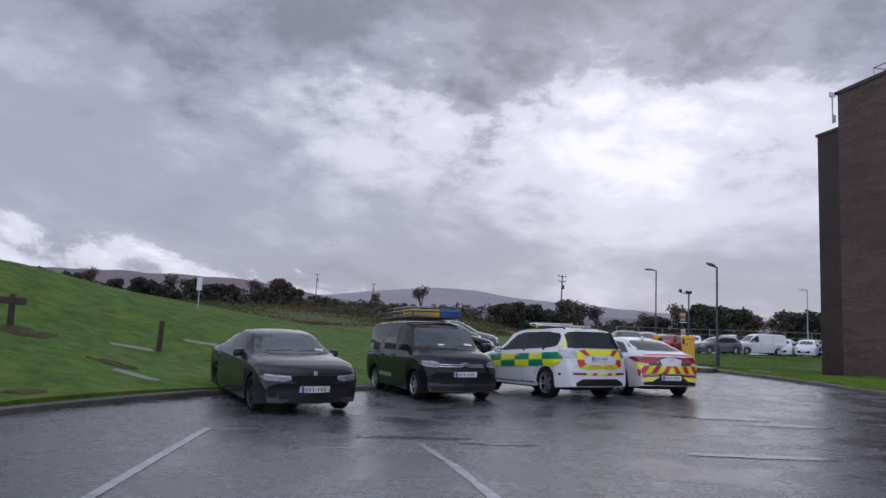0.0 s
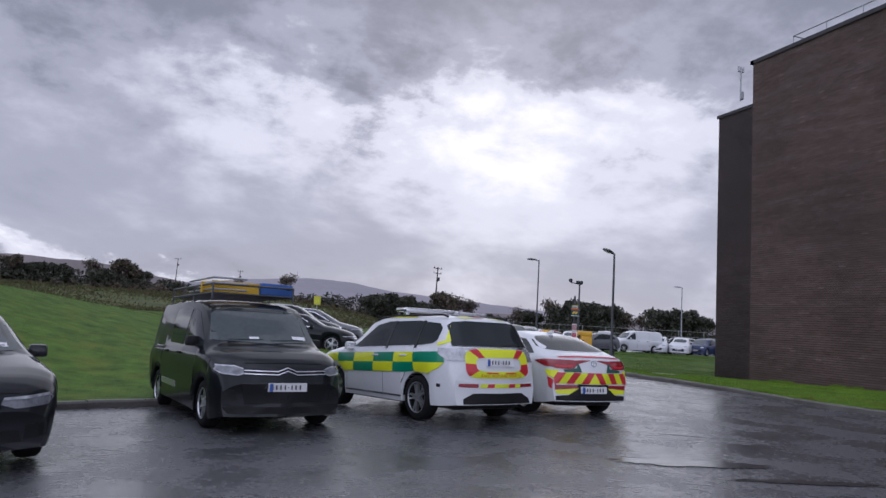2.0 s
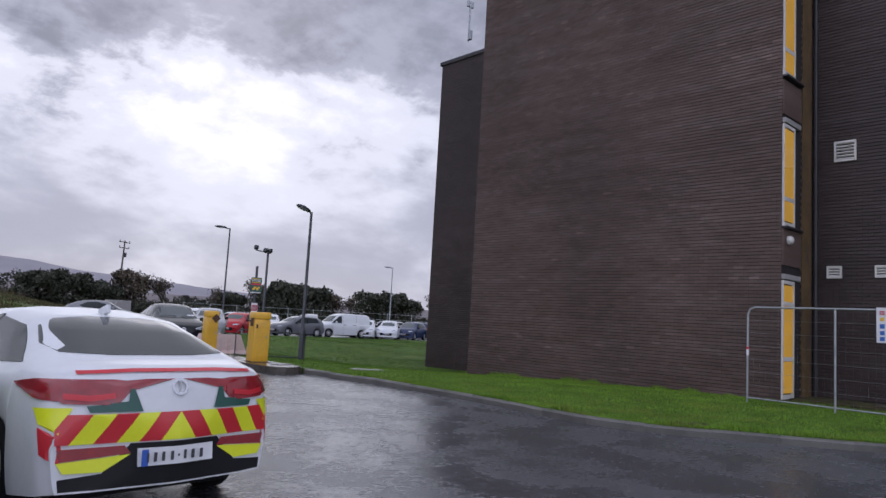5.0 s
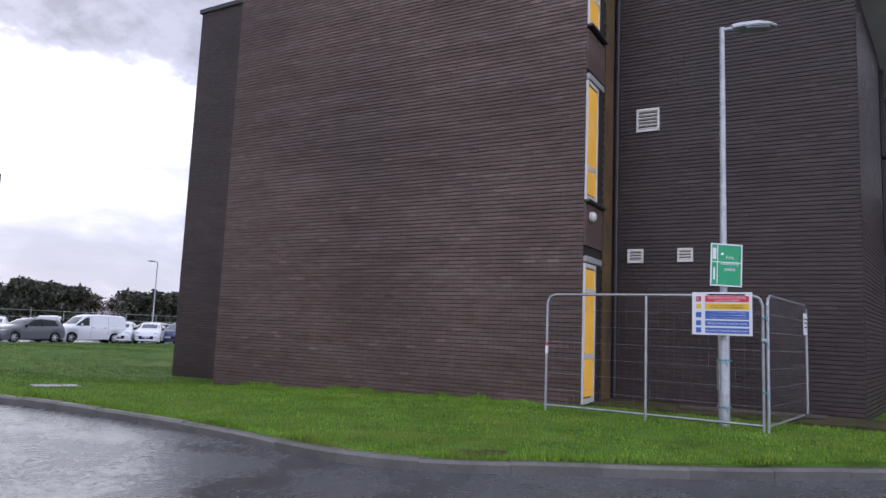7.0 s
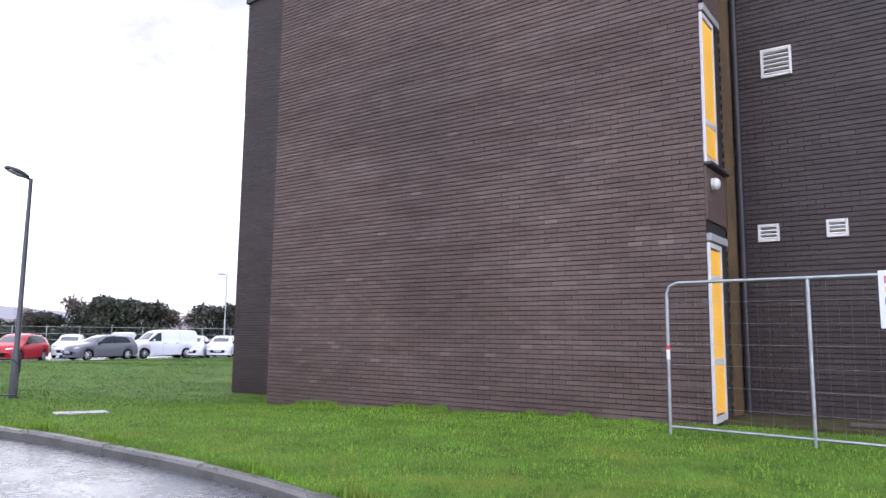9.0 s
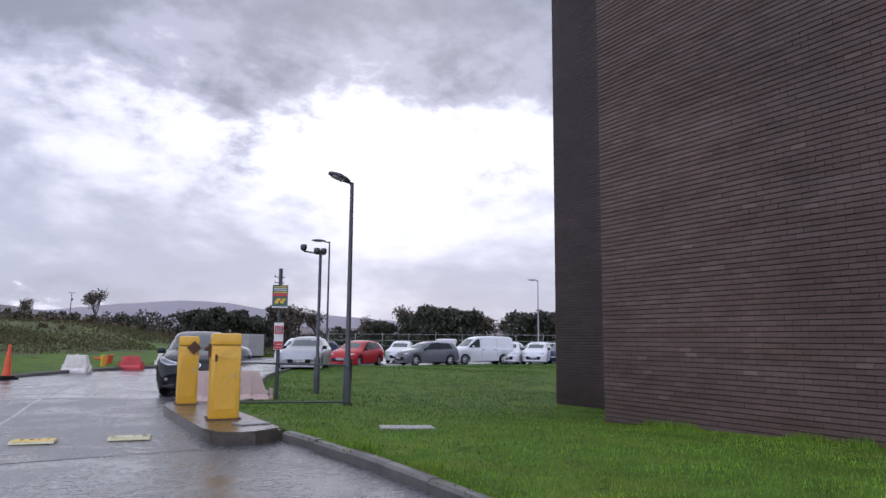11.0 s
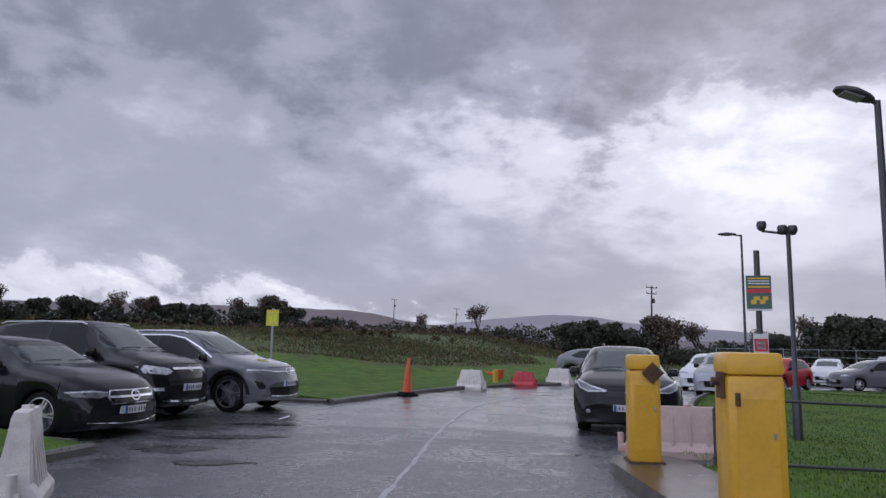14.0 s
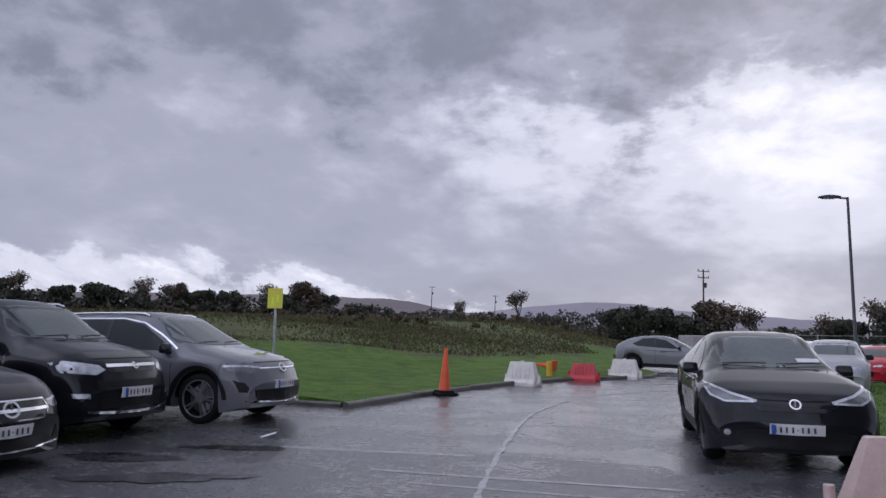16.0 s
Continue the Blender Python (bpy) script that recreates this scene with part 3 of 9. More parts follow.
def kerb_run(name, line, label, flip=False, high=0.115, wide=0.13, length=0.9):
    """A row of kerb stones along a line, each a piece of its own."""
    root = tagged(new(name), label, "kerb", kind="structure")
    P = np.array(line)
    d = np.r_[0, np.cumsum(np.linalg.norm(np.diff(P, axis=0), axis=1))]
    n = max(1, int(d[-1] / length))
    rng = random.Random(len(line))
    for i in range(n):
        a, b = d[-1] * i / n, d[-1] * (i + 1) / n
        ks = np.linspace(a + 0.002, b - 0.002, 3)
        row = np.c_[np.interp(ks, d, P[:, 0]), np.interp(ks, d, P[:, 1])]
        t = row[-1] - row[0]
        t = t / np.linalg.norm(t)
        nr = np.array((t[1], -t[0])) * (-1 if flip else 1)
        verts, faces = [], []
        dz = rng.uniform(-0.008, 0.008)
        for p in row:
            h = road_h(*p)
            for off, z in ((0.0, -0.12), (0.0, high - 0.03), (0.03, high), (wide, high), (wide, -0.12)):
                q = p + nr * off
                verts.append((q[0], q[1], h + z + (dz if z > 0 else 0)))
        for k in range(2):
            for j in range(4):
                faces.append((k * 5 + j, k * 5 + j + 1, k * 5 + j + 6, k * 5 + j + 5))
        faces += [(0, 1, 2, 3, 4), (14, 13, 12, 11, 10)]
        raw("kerb_stone", verts, faces, "kerb", root)
    return root


kerb_run("kerb_west", WEST[30:], "wet grey concrete kerb stones edging the lawn", flip=True)
kerb_run("kerb_bay", smooth_line([(7.5, 31.85), (6.6, 32.2), (5.6, 32.6)]), "low kerb at the parking bay's edge", flip=True)
kerb_run("kerb_bay_north", smooth_line([(4.8, 41.55), (7.0, 40.7), (9.5, 39.75)]), "low worn kerb along the parking bay", flip=True, high=0.10)
kerb_run("kerb_northwest", NORTHWEST[:60], "concrete kerb curving round the field side of the lane", flip=True)
kerb_run("kerb_east", EAST_S[:78], "wet grey kerb stones along the verge by the brick block", flip=True)
kerb_run("kerb_northeast", EAST_N[40:], "kerb between the lane and the lawn", flip=True)


def island():
    bm = bmesh.new()
    pts = [tuple(p) for p in smooth_line(ISLAND, 0.15)] + [(15.02, 30.4), (15.02, 26.6)]
    slab_poly(bm, pts, -0.15, 0.165)
    es = [e for e in bm.edges if all(v.co.z > 0.1 for v in e.verts) and len(e.link_faces) == 2]
    bmesh.ops.bevel(bm, geom=es, offset=0.03, segments=2, affect="EDGES")
    tagged(finish(bm, "traffic_island", "wet_island"), "raised wet concrete island under the barrier housings", "traffic island", kind="structure")


island()


def ground_strip(name, line, wide, mat, label, hf=road_h, lift=0.005, cat="marking", kind="structure", jag=0.0):
    P = np.array(line)
    verts, faces = [], []
    rng = random.Random(5)
    for i, p in enumerate(P):
        a, b = P[max(0, i - 1)], P[min(len(P) - 1, i + 1)]
        t = (b - a) / np.linalg.norm(b - a)
        nr = np.array((-t[1], t[0]))
        for s in (-1, 1):
            q = p + nr * s * (wide / 2 + rng.uniform(-jag, jag))
            verts.append((q[0], q[1], hf(*q) + lift))
    for i in range(len(P) - 1):
        faces.append((2 * i, 2 * i + 2, 2 * i + 3, 2 * i + 1))
    return tagged(raw(name, verts, faces, mat), label, cat, kind=kind)


def ground_area(name, pts, mat, label, lift=0.004, step=0.5, hf=road_h, cat="road"):
    from mathutils.geometry import delaunay_2d_cdt
    P = np.array(pts)
    gx, gy = np.meshgrid(np.arange(P[:, 0].min(), P[:, 0].max(), step), np.arange(P[:, 1].min(), P[:, 1].max(), step))
    G = np.c_[gx.ravel(), gy.ravel()]
    G = G[inside(P, G)]
    n = len(P)
    A = np.vstack([P, G])
    vs, es, fs, *_ = delaunay_2d_cdt([Vector((float(a), float(b))) for a, b in A], [(i, (i + 1) % n) for i in range(n)], [], 0, 1e-4)
    V = np.array([(v.x, v.y) for v in vs])
    ok = inside(P, np.array([V[list(f)].mean(0) for f in fs]))
    ob = raw(name, [(a, b, hf(a, b) + lift) for a, b in V], [list(f) for f, k in zip(fs, ok) if k], mat, smooth=40)
    return tagged(ob, label, cat, kind="structure")


# lane of coarser, lighter surfacing, lines and patches
ground_area("lane_surface", [(9.75, 35.15), (10.1, 30.6), (10.6, 27.2), (11.2, 26.1), (13.95, 26.2), (14.05, 31.2), (14.3, 33.1), (14.0, 34.4), (12.4, 34.85)], "concrete_lane", "worn coarse lane surfacing with exposed stone")
ground_strip("centre_line", smooth_line([(11.35, 26.6), (11.55, 28.2), (11.9, 31.4), (12.26, 34.8), (13.05, 39.4), (14.4, 42.8), (15.95, 44.8), (17.6, 46.2)], 0.15), 0.055, "line", "worn white centre line curving along the lane", lift=0.007, jag=0.016)
ground_strip("stop_line", [(9.7, 35.12), (10.4, 35.0), (11.2, 34.9), (12.0, 34.8)], 0.1, "line", "faded white line across the lane", lift=0.0065)
ground_strip("joint_line", smooth_line([(10.95, 33.85), (12.2, 33.55), (13.92, 33.2)]), 0.07, "line", "pale worn joint across the lane", lift=0.0075)
ground_strip("joint_line", smooth_line([(11.4, 33.25), (12.6, 32.95), (13.6, 32.7)]), 0.05, "line", "pale worn joint across the lane", lift=0.007)
ground_strip("bay_line", smooth_line([(-2.2, 7.2), (-2.05, 9.7), (-1.9, 11.6)]), 0.11, "line", "faded white bay line on wet tarmac", lift=0.006)
ground_strip("bay_line", smooth_line([(1.15, 6.8), (1.1, 8.4), (0.95, 10.4)]), 0.10, "line", "faded white bay line on wet tarmac", lift=0.006, jag=0.02)
ground_strip("bay_line", smooth_line([(8.1, 15.35), (8.4, 15.1), (8.7, 14.9)]), 0.07, "line", "faded white line on wet tarmac", lift=0.006)
ground_strip("bay_line", smooth_line([(9.8, 24.5), (9.1, 20.5), (8.6, 18.6)]), 0.1, "line", "faded white line on wet tarmac", lift=0.006)


def tar_patch(cx, cy, rx, ry, seed):
    r = random.Random(seed)
    pts = []
    for i in range(22):
        a = 2 * math.pi * i / 22
        k = r.uniform(0.7, 1.15)
        pts.append((cx + rx * k * math.cos(a), cy + ry * k * math.sin(a)))
    ground_area("tar_patch", pts, "patch", "dark irregular tar patch on the tarmac", lift=0.0075, step=0.3, cat="repair patch")


for a in ((8.7, 31.9, 0.55, 0.35, 1), (9.5, 30.9, 0.5, 0.22, 2), (9.2, 35.0, 0.7, 0.18, 3), (8.2, 34.2, 0.8, 0.25, 4), (13.7, 32.0, 0.4, 0.15, 5), (0.6, 11.0, 0.5, 0.12, 6), (1.3, 10.9, 0.6, 0.1, 7)):
    tar_patch(*a)



def puddle(cx, cy, rx, ry, rz, seed):
    """Thin standing water with a torn outline."""
    r = random.Random(seed)
    c, sn = math.cos(radians(rz)), math.sin(radians(rz))
    pts = []
    for i in range(40):
        a = 2 * math.pi * i / 40
        k = 1 + 0.35 * noise.noise((math.cos(a) * 2.4 + seed, math.sin(a) * 2.4, 1.7 * seed)) + r.uniform(-0.13, 0.13)
        u, v = rx * k * math.cos(a), ry * k * math.sin(a)
        pts.append((cx + u * c - v * sn, cy + u * sn + v * c))
    ground_area("puddle", pts, "puddle", "thin sheet of rain water standing on the tarmac", lift=0.0085, step=0.3, cat="puddle")


for a in ((6.9, 13.3, 0.9, 0.22, -20, 1), (5.1, 9.4, 1.0, 0.13, -12, 2), (7.6, 12.2, 0.8, 0.10, -18, 3), (2.0, 10.4, 0.5, 0.08, -10, 4), (9.0, 33.2, 0.8, 0.2, 10, 5)):
    puddle(*a)

# ---- brick block ----
FX, FY0, FY1, TOP = 20.757, 17.877, 26.75, 11.85   # main face
VX, VY0 = 22.47, 13.68                              # recessed wall with vents
BX, BY1 = 24.47, 32.73                              # set-back wing


def brick_mesh(rows, name, mat, parent=None, label=""):
    """Bricks as boxes without backs: rows of (origin, along, out, length, z)."""
    verts, faces = [], []
    for o, al, out, ln, z in rows:
        d, hh = 0.016, 0.0305
        b0 = Vector((o[0], o[1], z)) - Vector(out) * 0.006
        b1 = b0 + Vector(al) * ln
        f0, f1 = b0 + Vector(out) * (d + 0.006), b1 + Vector(out) * (d + 0.006)
        k = len(verts)
        for p in (b0, b1, f0, f1):
            verts.append((p.x, p.y, p.z - hh))
            verts.append((p.x, p.y, p.z + hh))
        faces += [(k + 4, k + 6, k + 7, k + 5), (k + 5, k + 7, k + 3, k + 1), (k, k + 2, k + 6, k + 4), (k, k + 4, k + 5, k + 1), (k + 6, k + 2, k + 3, k + 7)]
    return raw(name, verts, faces, mat, parent, label)


def brick_rows(x0, y0, x1, y1, z0, z1, out, holes=(), rng=random.Random(2)):
    """Stretcher courses between two plan points. holes: (s0, s1, z0, z1)."""
    a, b = Vector((x0, y0, 0)), Vector((x1, y1, 0))
    ln = (b - a).length
    al = (b - a) / ln
    rows = []
    z = z0 + 0.04
    k = 0
    while z < z1 - 0.03:
        s = -0.1125 * (k % 2)
        while s < ln - 0.02:
            s0, s1 = max(0.0, s), min(ln, s + 0.2225)
            if s1 - s0 > 0.03 and not any(s1 > h[0] and s0 < h[1] and h[2] < z < h[3] for h in holes):
                p = a + al * (s0 + 0.002) + Vector(out) * rng.uniform(-0.0015, 0.0015)
                rows.append((p, al, out, s1 - s0 - 0.0012, z + rng.uniform(-0.001, 0.001)))
            s += 0.225
        z += 0.075
        k += 1
    return rows


def block():
    root = tagged(new("brick_building"), "dark brown brick block with flat roof and recessed stair wall", "building")
    bm = bmesh.new()
    plan = [(FX + 0.004, FY0), (VX + 0.004, FY0), (VX + 0.004, VY0), (40, VY0 - 2.1), (40, BY1), (BX + 0.004, BY1), (BX + 0.004, FY1), (FX + 0.004, FY1)]
    slab_poly(bm, plan, -1.0, TOP - 0.1)
    part("wall_core", bm, "mortar", root, "dark recessed mortar")
    w = (-1, 0, 0)
    face = brick_rows(FX, FY1, FX, FY0, -0.42, TOP, w)
    near = [r for r in face if 0.2 < r[4] < 1.4 and r[0].y < FY0 + 3.6]
    near = near[:300]
    ids = {id(r) for r in near}
    rest = [r for r in face if id(r) not in ids]
    shaded_rows = brick_rows(VX, FY0, VX, VY0, -0.42, TOP, w)
    shaded_rows += brick_rows(BX, BY1, BX, FY1, -0.8, TOP, w)
    rest += brick_rows(FX, FY1, BX, FY1, -0.8, TOP, (0, 1, 0))
    rest += brick_rows(BX, BY1, 34, BY1, -0.9, TOP, (0, 1, 0))
    rest += brick_rows(FX, FY0, VX, FY0, -0.3, TOP, (0, -1, 0), holes=[(0.02, 0.98, 0.2, 12)])
    al = Vector((40 - VX, -2.1, 0)).normalized()
    shaded_rows += brick_rows(VX, VY0, VX + al.x * 3.6, VY0 + al.y * 3.6, -0.4, TOP, (al.y, -al.x, 0))
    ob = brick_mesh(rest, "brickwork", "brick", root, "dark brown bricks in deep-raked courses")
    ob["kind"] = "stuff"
    # recessed walls take the brick copy with shade in its colour
    ob = brick_mesh(shaded_rows, "brickwork", "shaded_brick", root, "almost black bricks of the recessed walls, shade put into the colour")
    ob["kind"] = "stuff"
    # coping
    bm = bmesh.new()
    for (xa, ya), (xb, yb) in zip(plan, plan[1:] + plan[:1]):
        cx, cy = (xa + xb) / 2, (ya + yb) / 2
        sx, sy = abs(xb - xa) + 0.16, abs(yb - ya) + 0.16
        box(bm, (max(sx, 0.16), max(sy, 0.16), 0.14), (cx, cy, TOP + 0.0))
    part("coping", bm, "coping", root, "dark metal roof coping")
    # roof rail
    bm = bmesh.new()
    zr = TOP + 0.75
    line = [(FX + 0.7, FY1 - 1.2), (FX + 0.7, FY0 + 0.6)]
    rod(bm, (*line[0], zr), (*line[1], zr), 0.022)
    rod(bm, (*line[0], zr - 0.4), (*line[1], zr - 0.4), 0.018)
    rod(bm, (*line[0], zr), (line[0][0] + 3, line[0][1], zr), 0.022)
    for i in range(6):
        y = line[0][1] + (line[1][1] - line[0][1]) * i / 5
        rod(bm, (line[0][0], y, TOP), (line[0][0], y, zr), 0.02)
    part("roof_rail", bm, "galv", root, "thin grey roof guard rail")
    bm = bmesh.new()
    rod(bm, (22.9, 29.7, TOP - 0.3), (22.9, 29.7, TOP + 1.2), 0.035)
    box(bm, (0.12, 0.12, 0.35), (22.9, 29.62, TOP - 0.1), bevel=0.02)
    for s in (-1, 1):
        rod(bm, (22.9, 29.7, TOP + 0.95), (22.9 + 0.12 * s, 29.7, TOP + 1.0), 0.02)
        rod(bm, (22.9 + 0.12 * s, 29.7, TOP + 0.98), (22.9 + 0.12 * s, 29.7, TOP + 1.2), 0.045)
    part("weather_mast", bm, "galv", root, "small mast with sensors on the roof edge")
    # stair glazing on the short return wall
    y = FY0 - 0.012
    for z0, z1, lab in ((0.27, 2.62, "door"), (3.82, 5.93, "window"), (7.06, 9.2, "window"), (10.3, TOP - 0.3, "window")):
        bm = bmesh.new()
        xa, xb = FX + 0.012, FX + 0.58
        outer = [(xa, z0 - 0.04), (xb + 0.03, z0 - 0.04), (xb + 0.03, z1 + 0.035), (xa, z1 + 0.035)]
        inner = [(xa + 0.02, z0 + 0.05), (xb - 0.03, z0 + 0.05), (xb - 0.03, z1 - 0.035), (xa + 0.02, z1 - 0.035)]
        ring = [[bm.verts.new((px, y + dy, pz)) for px, pz in pts] for pts in (outer, inner) for dy in (-0.03, 0.018)]
        of, ob_, jf, jb = ring
        for i in range(4):
            j = (i + 1) % 4
            for q in ((of[i], of[j], jf[j], jf[i]), (of[i], ob_[i], ob_[j], of[j]), (jf[i], jf[j], jb[j], jb[i])):
                bm.faces.new(q)
        fr = part("stair_" + lab, bm, "white_frame", root, "narrow white-framed stair " + lab)
        mid = (1.04, 2.17) if lab == "door" else (z0 + 0.55,)
        for zm in mid:
            bm = bmesh.new()
            box(bm, (xb - xa - 0.05, 0.04, 0.09), ((xa + xb) / 2 - 0.005, y - 0.006, zm), bevel=0.008)
            part("transom", bm, "white_frame", fr)
        cuts = [z0 + 0.05, *mid, z1 - 0.035]
        for za, zb in zip(cuts, cuts[1:]):
            bm = bmesh.new()
            box(bm, (xb - xa - 0.03, 0.02, zb - za - 0.06), ((xa + xb) / 2 - 0.012, y - 0.010, (za + zb) / 2))
            part("pane", bm, "glow_amber", fr, "glowing amber pane")
        bm = bmesh.new()
        box(bm, (0.86, 0.07, 0.11), (FX + 0.44, y - 0.02, z1 + 0.11), bevel=0.012)
        part("lintel", bm, "lintel", root, "grey concrete lintel")
        if lab != "door":
            bm = bmesh.new()
            box(bm, (0.95, 0.12, 0.05), (FX + 0.48, y - 0.04, z0 - 0.06), bevel=0.012)
            part("sill", bm, "coping", root, "dark sloping sill")
    for z in (3.4, 6.6, 9.8):
        bm = bmesh.new()
        box(bm, (0.98, 0.03, 0.75), (FX + 0.5, y - 0.001, z - 0.05))
        part("spandrel", bm, "brick_piece", root, "dark spandrel between stair windows")
    bm = bmesh.new()
    box(bm, (0.5, 0.02, TOP), (FX + 1.28, FY0 - 0.028, TOP / 2))
    part("stained_strip", bm, "render_strip", root, "ochre-stained brick strip beside the stair windows")
    bm = bmesh.new()
    rod(bm, (VX - 0.06, FY0 - 0.09, 0.1), (VX - 0.06, FY0 - 0.09, TOP), 0.045)
    part("downpipe", bm, "coping", root, "dark rainwater pipe in the corner")
    bm = bmesh.new()
    lathe(bm, [(0.0, 0.0), (0.09, 0.0), (0.09, 0.06), (0.05, 0.1), (0.0, 0.11)], 18, pose(FX + 0.25, y - 0.03, 3.5, 90, 0, 0))
    part("bulkhead_lamp", bm, "white_frame", root, "round white bulkhead lamp, off")
    # louvred vents
    for ya, yb, za, zb, n in ((17.39, 16.99, 5.41, 5.83, 6), (17.54, 17.28, 2.84, 3.07, 4), (16.61, 16.37, 2.85, 3.07, 4)):
        bm = bmesh.new()
        cy, cz, hw, hh = (ya + yb) / 2, (za + zb) / 2, (ya - yb) / 2, (zb - za) / 2
        for sy, sz, oy, oz in ((2 * hw, 0.04, 0, hh), (2 * hw, 0.04, 0, -hh), (0.04, 2 * hh + 0.04, hw, 0), (0.04, 2 * hh + 0.04, -hw, 0)):
            box(bm, (0.06, sy, sz), (VX - 0.03, cy + oy, cz + oz), bevel=0.006)
        v = part("wall_vent", bm, "white_frame", root, "white louvred wall vent")
        bm = bmesh.new()
        box(bm, (0.01, 2 * hw, 2 * hh), (VX - 0.014, cy, cz))
        part("backing", bm, "ink", v)
        for i in range(n):
            bm = bmesh.new()
            box(bm, (0.045, 2 * hw - 0.03, 0.022), (VX - 0.035, cy, cz - hh + 2 * hh * (i + 0.5) / n), (0, 32, 0))
            part("slat", bm, "white_frame", v)
    # south front, splayed to show in the camera's view: fascia, dark bays, pale blinds
    rz = math.degrees(math.atan2(al.y, al.x))
    here = lambda d, out, z: (VX + al.x * d + al.y * out, VY0 + al.y * d - al.x * out, z)
    bm = bmesh.new()
    box(bm, (17.0, 0.55, 0.42), here(8.6, 0.27, 7.85), (0, 0, rz), bevel=0.02)
    part("fascia", bm, "white_frame", root, "white projecting fascia along the south front")
    for i in range(5):
        d = 4.9 + 2.6 * i
        for z0, z1, mt, lab in ((0.5, 2.9, "glass", "dark ground floor window"), (3.5, 5.4, "glass", "dark upper window"), (5.5, 7.4, "glass", "dark window under the fascia")):
            bm = bmesh.new()
            box(bm, (1.9, 0.06, z1 - z0), here(d, 0.03, (z0 + z1) / 2), (0, 0, rz), bevel=0.01)
            w_ = part("window_panel", bm, mt, root, lab)
            bm = bmesh.new()
            for s_ in (-1, 1):
                box(bm, (0.06, 0.09, z1 - z0), here(d + 0.95 * s_, 0.05, (z0 + z1) / 2), (0, 0, rz), bevel=0.008)
            box(bm, (1.9, 0.09, 0.06), here(d, 0.05, z0), (0, 0, rz), bevel=0.008)
            part("frame", bm, "coping", w_)
        bm = bmesh.new()
        box(bm, (0.35, 0.35, 7.6), here(d + 1.3, 0.15, 3.6), (0, 0, rz), bevel=0.02)
        part("pier", bm, "shaded_brick", root, "dark brick pier")
    bm = bmesh.new()
    box(bm, (17.0, 0.5, 0.03), here(8.6, 0.25, 7.62), (0, 0, rz))
    part("soffit", bm, "white_frame", root, "pale soffit under the fascia")
    return root, near


building, NEAR_BRICKS = block()


def link_block():
    """Pale glazed upper storey that crosses the yard behind the south front."""
    t = tagged(new("link_building"), "pale glazed link storey over a dark undercroft", "building")
    bm = bmesh.new()
    box(bm, (4.0, 8.0, 0.75), (31.0, 8.6, 5.45), bevel=0.02)
    part("floor_edge", bm, "white_frame", t, "white band under the glazing")
    for i in range(5):
        y = 12.0 - 1.55 * i
        bm = bmesh.new()
        box(bm, (0.06, 1.45, 2.1), (29.02, y, 6.92), bevel=0.01)
        pn = part("glazing_panel", bm, "lamp_glass", t, "pale reflecting panel")
        bm = bmesh.new()
        box(bm, (0.1, 0.08, 2.2), (29.0, y - 0.77, 6.92), bevel=0.008)
        box(bm, (0.1, 1.5, 0.07), (29.0, y, 7.55), bevel=0.008)
        part("mullion", bm, "white_frame", pn)
    bm = bmesh.new()
    box(bm, (4.0, 8.2, 0.25), (31.0, 8.6, 8.1), bevel=0.02)
    part("roof_edge", bm, "coping", t)
    bm = bmesh.new()
    # the undercroft's shade is put into its brick colour
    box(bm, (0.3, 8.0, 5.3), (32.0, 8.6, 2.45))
    part("undercroft_wall", bm, "shaded_brick", t, "dark wall under the link storey")


link_block()

# ---- vehicles ----
from mathutils.bvhtree import BVHTree


def curve(pts, xs, blur=0.06):
    P = np.array(pts, float)
    g = np.arange(P[0, 0] - 0.3, P[-1, 0] + 0.3, 0.01)
    v = np.interp(g, P[:, 0], P[:, 1])
    k = max(1, int(blur / 0.01))
    ker = np.hanning(2 * k + 3)
    ker /= ker.sum()
    sm = np.convolve(np.pad(v, k + 1, mode="edge"), ker, mode="valid")
    return np.interp(xs, g, sm)


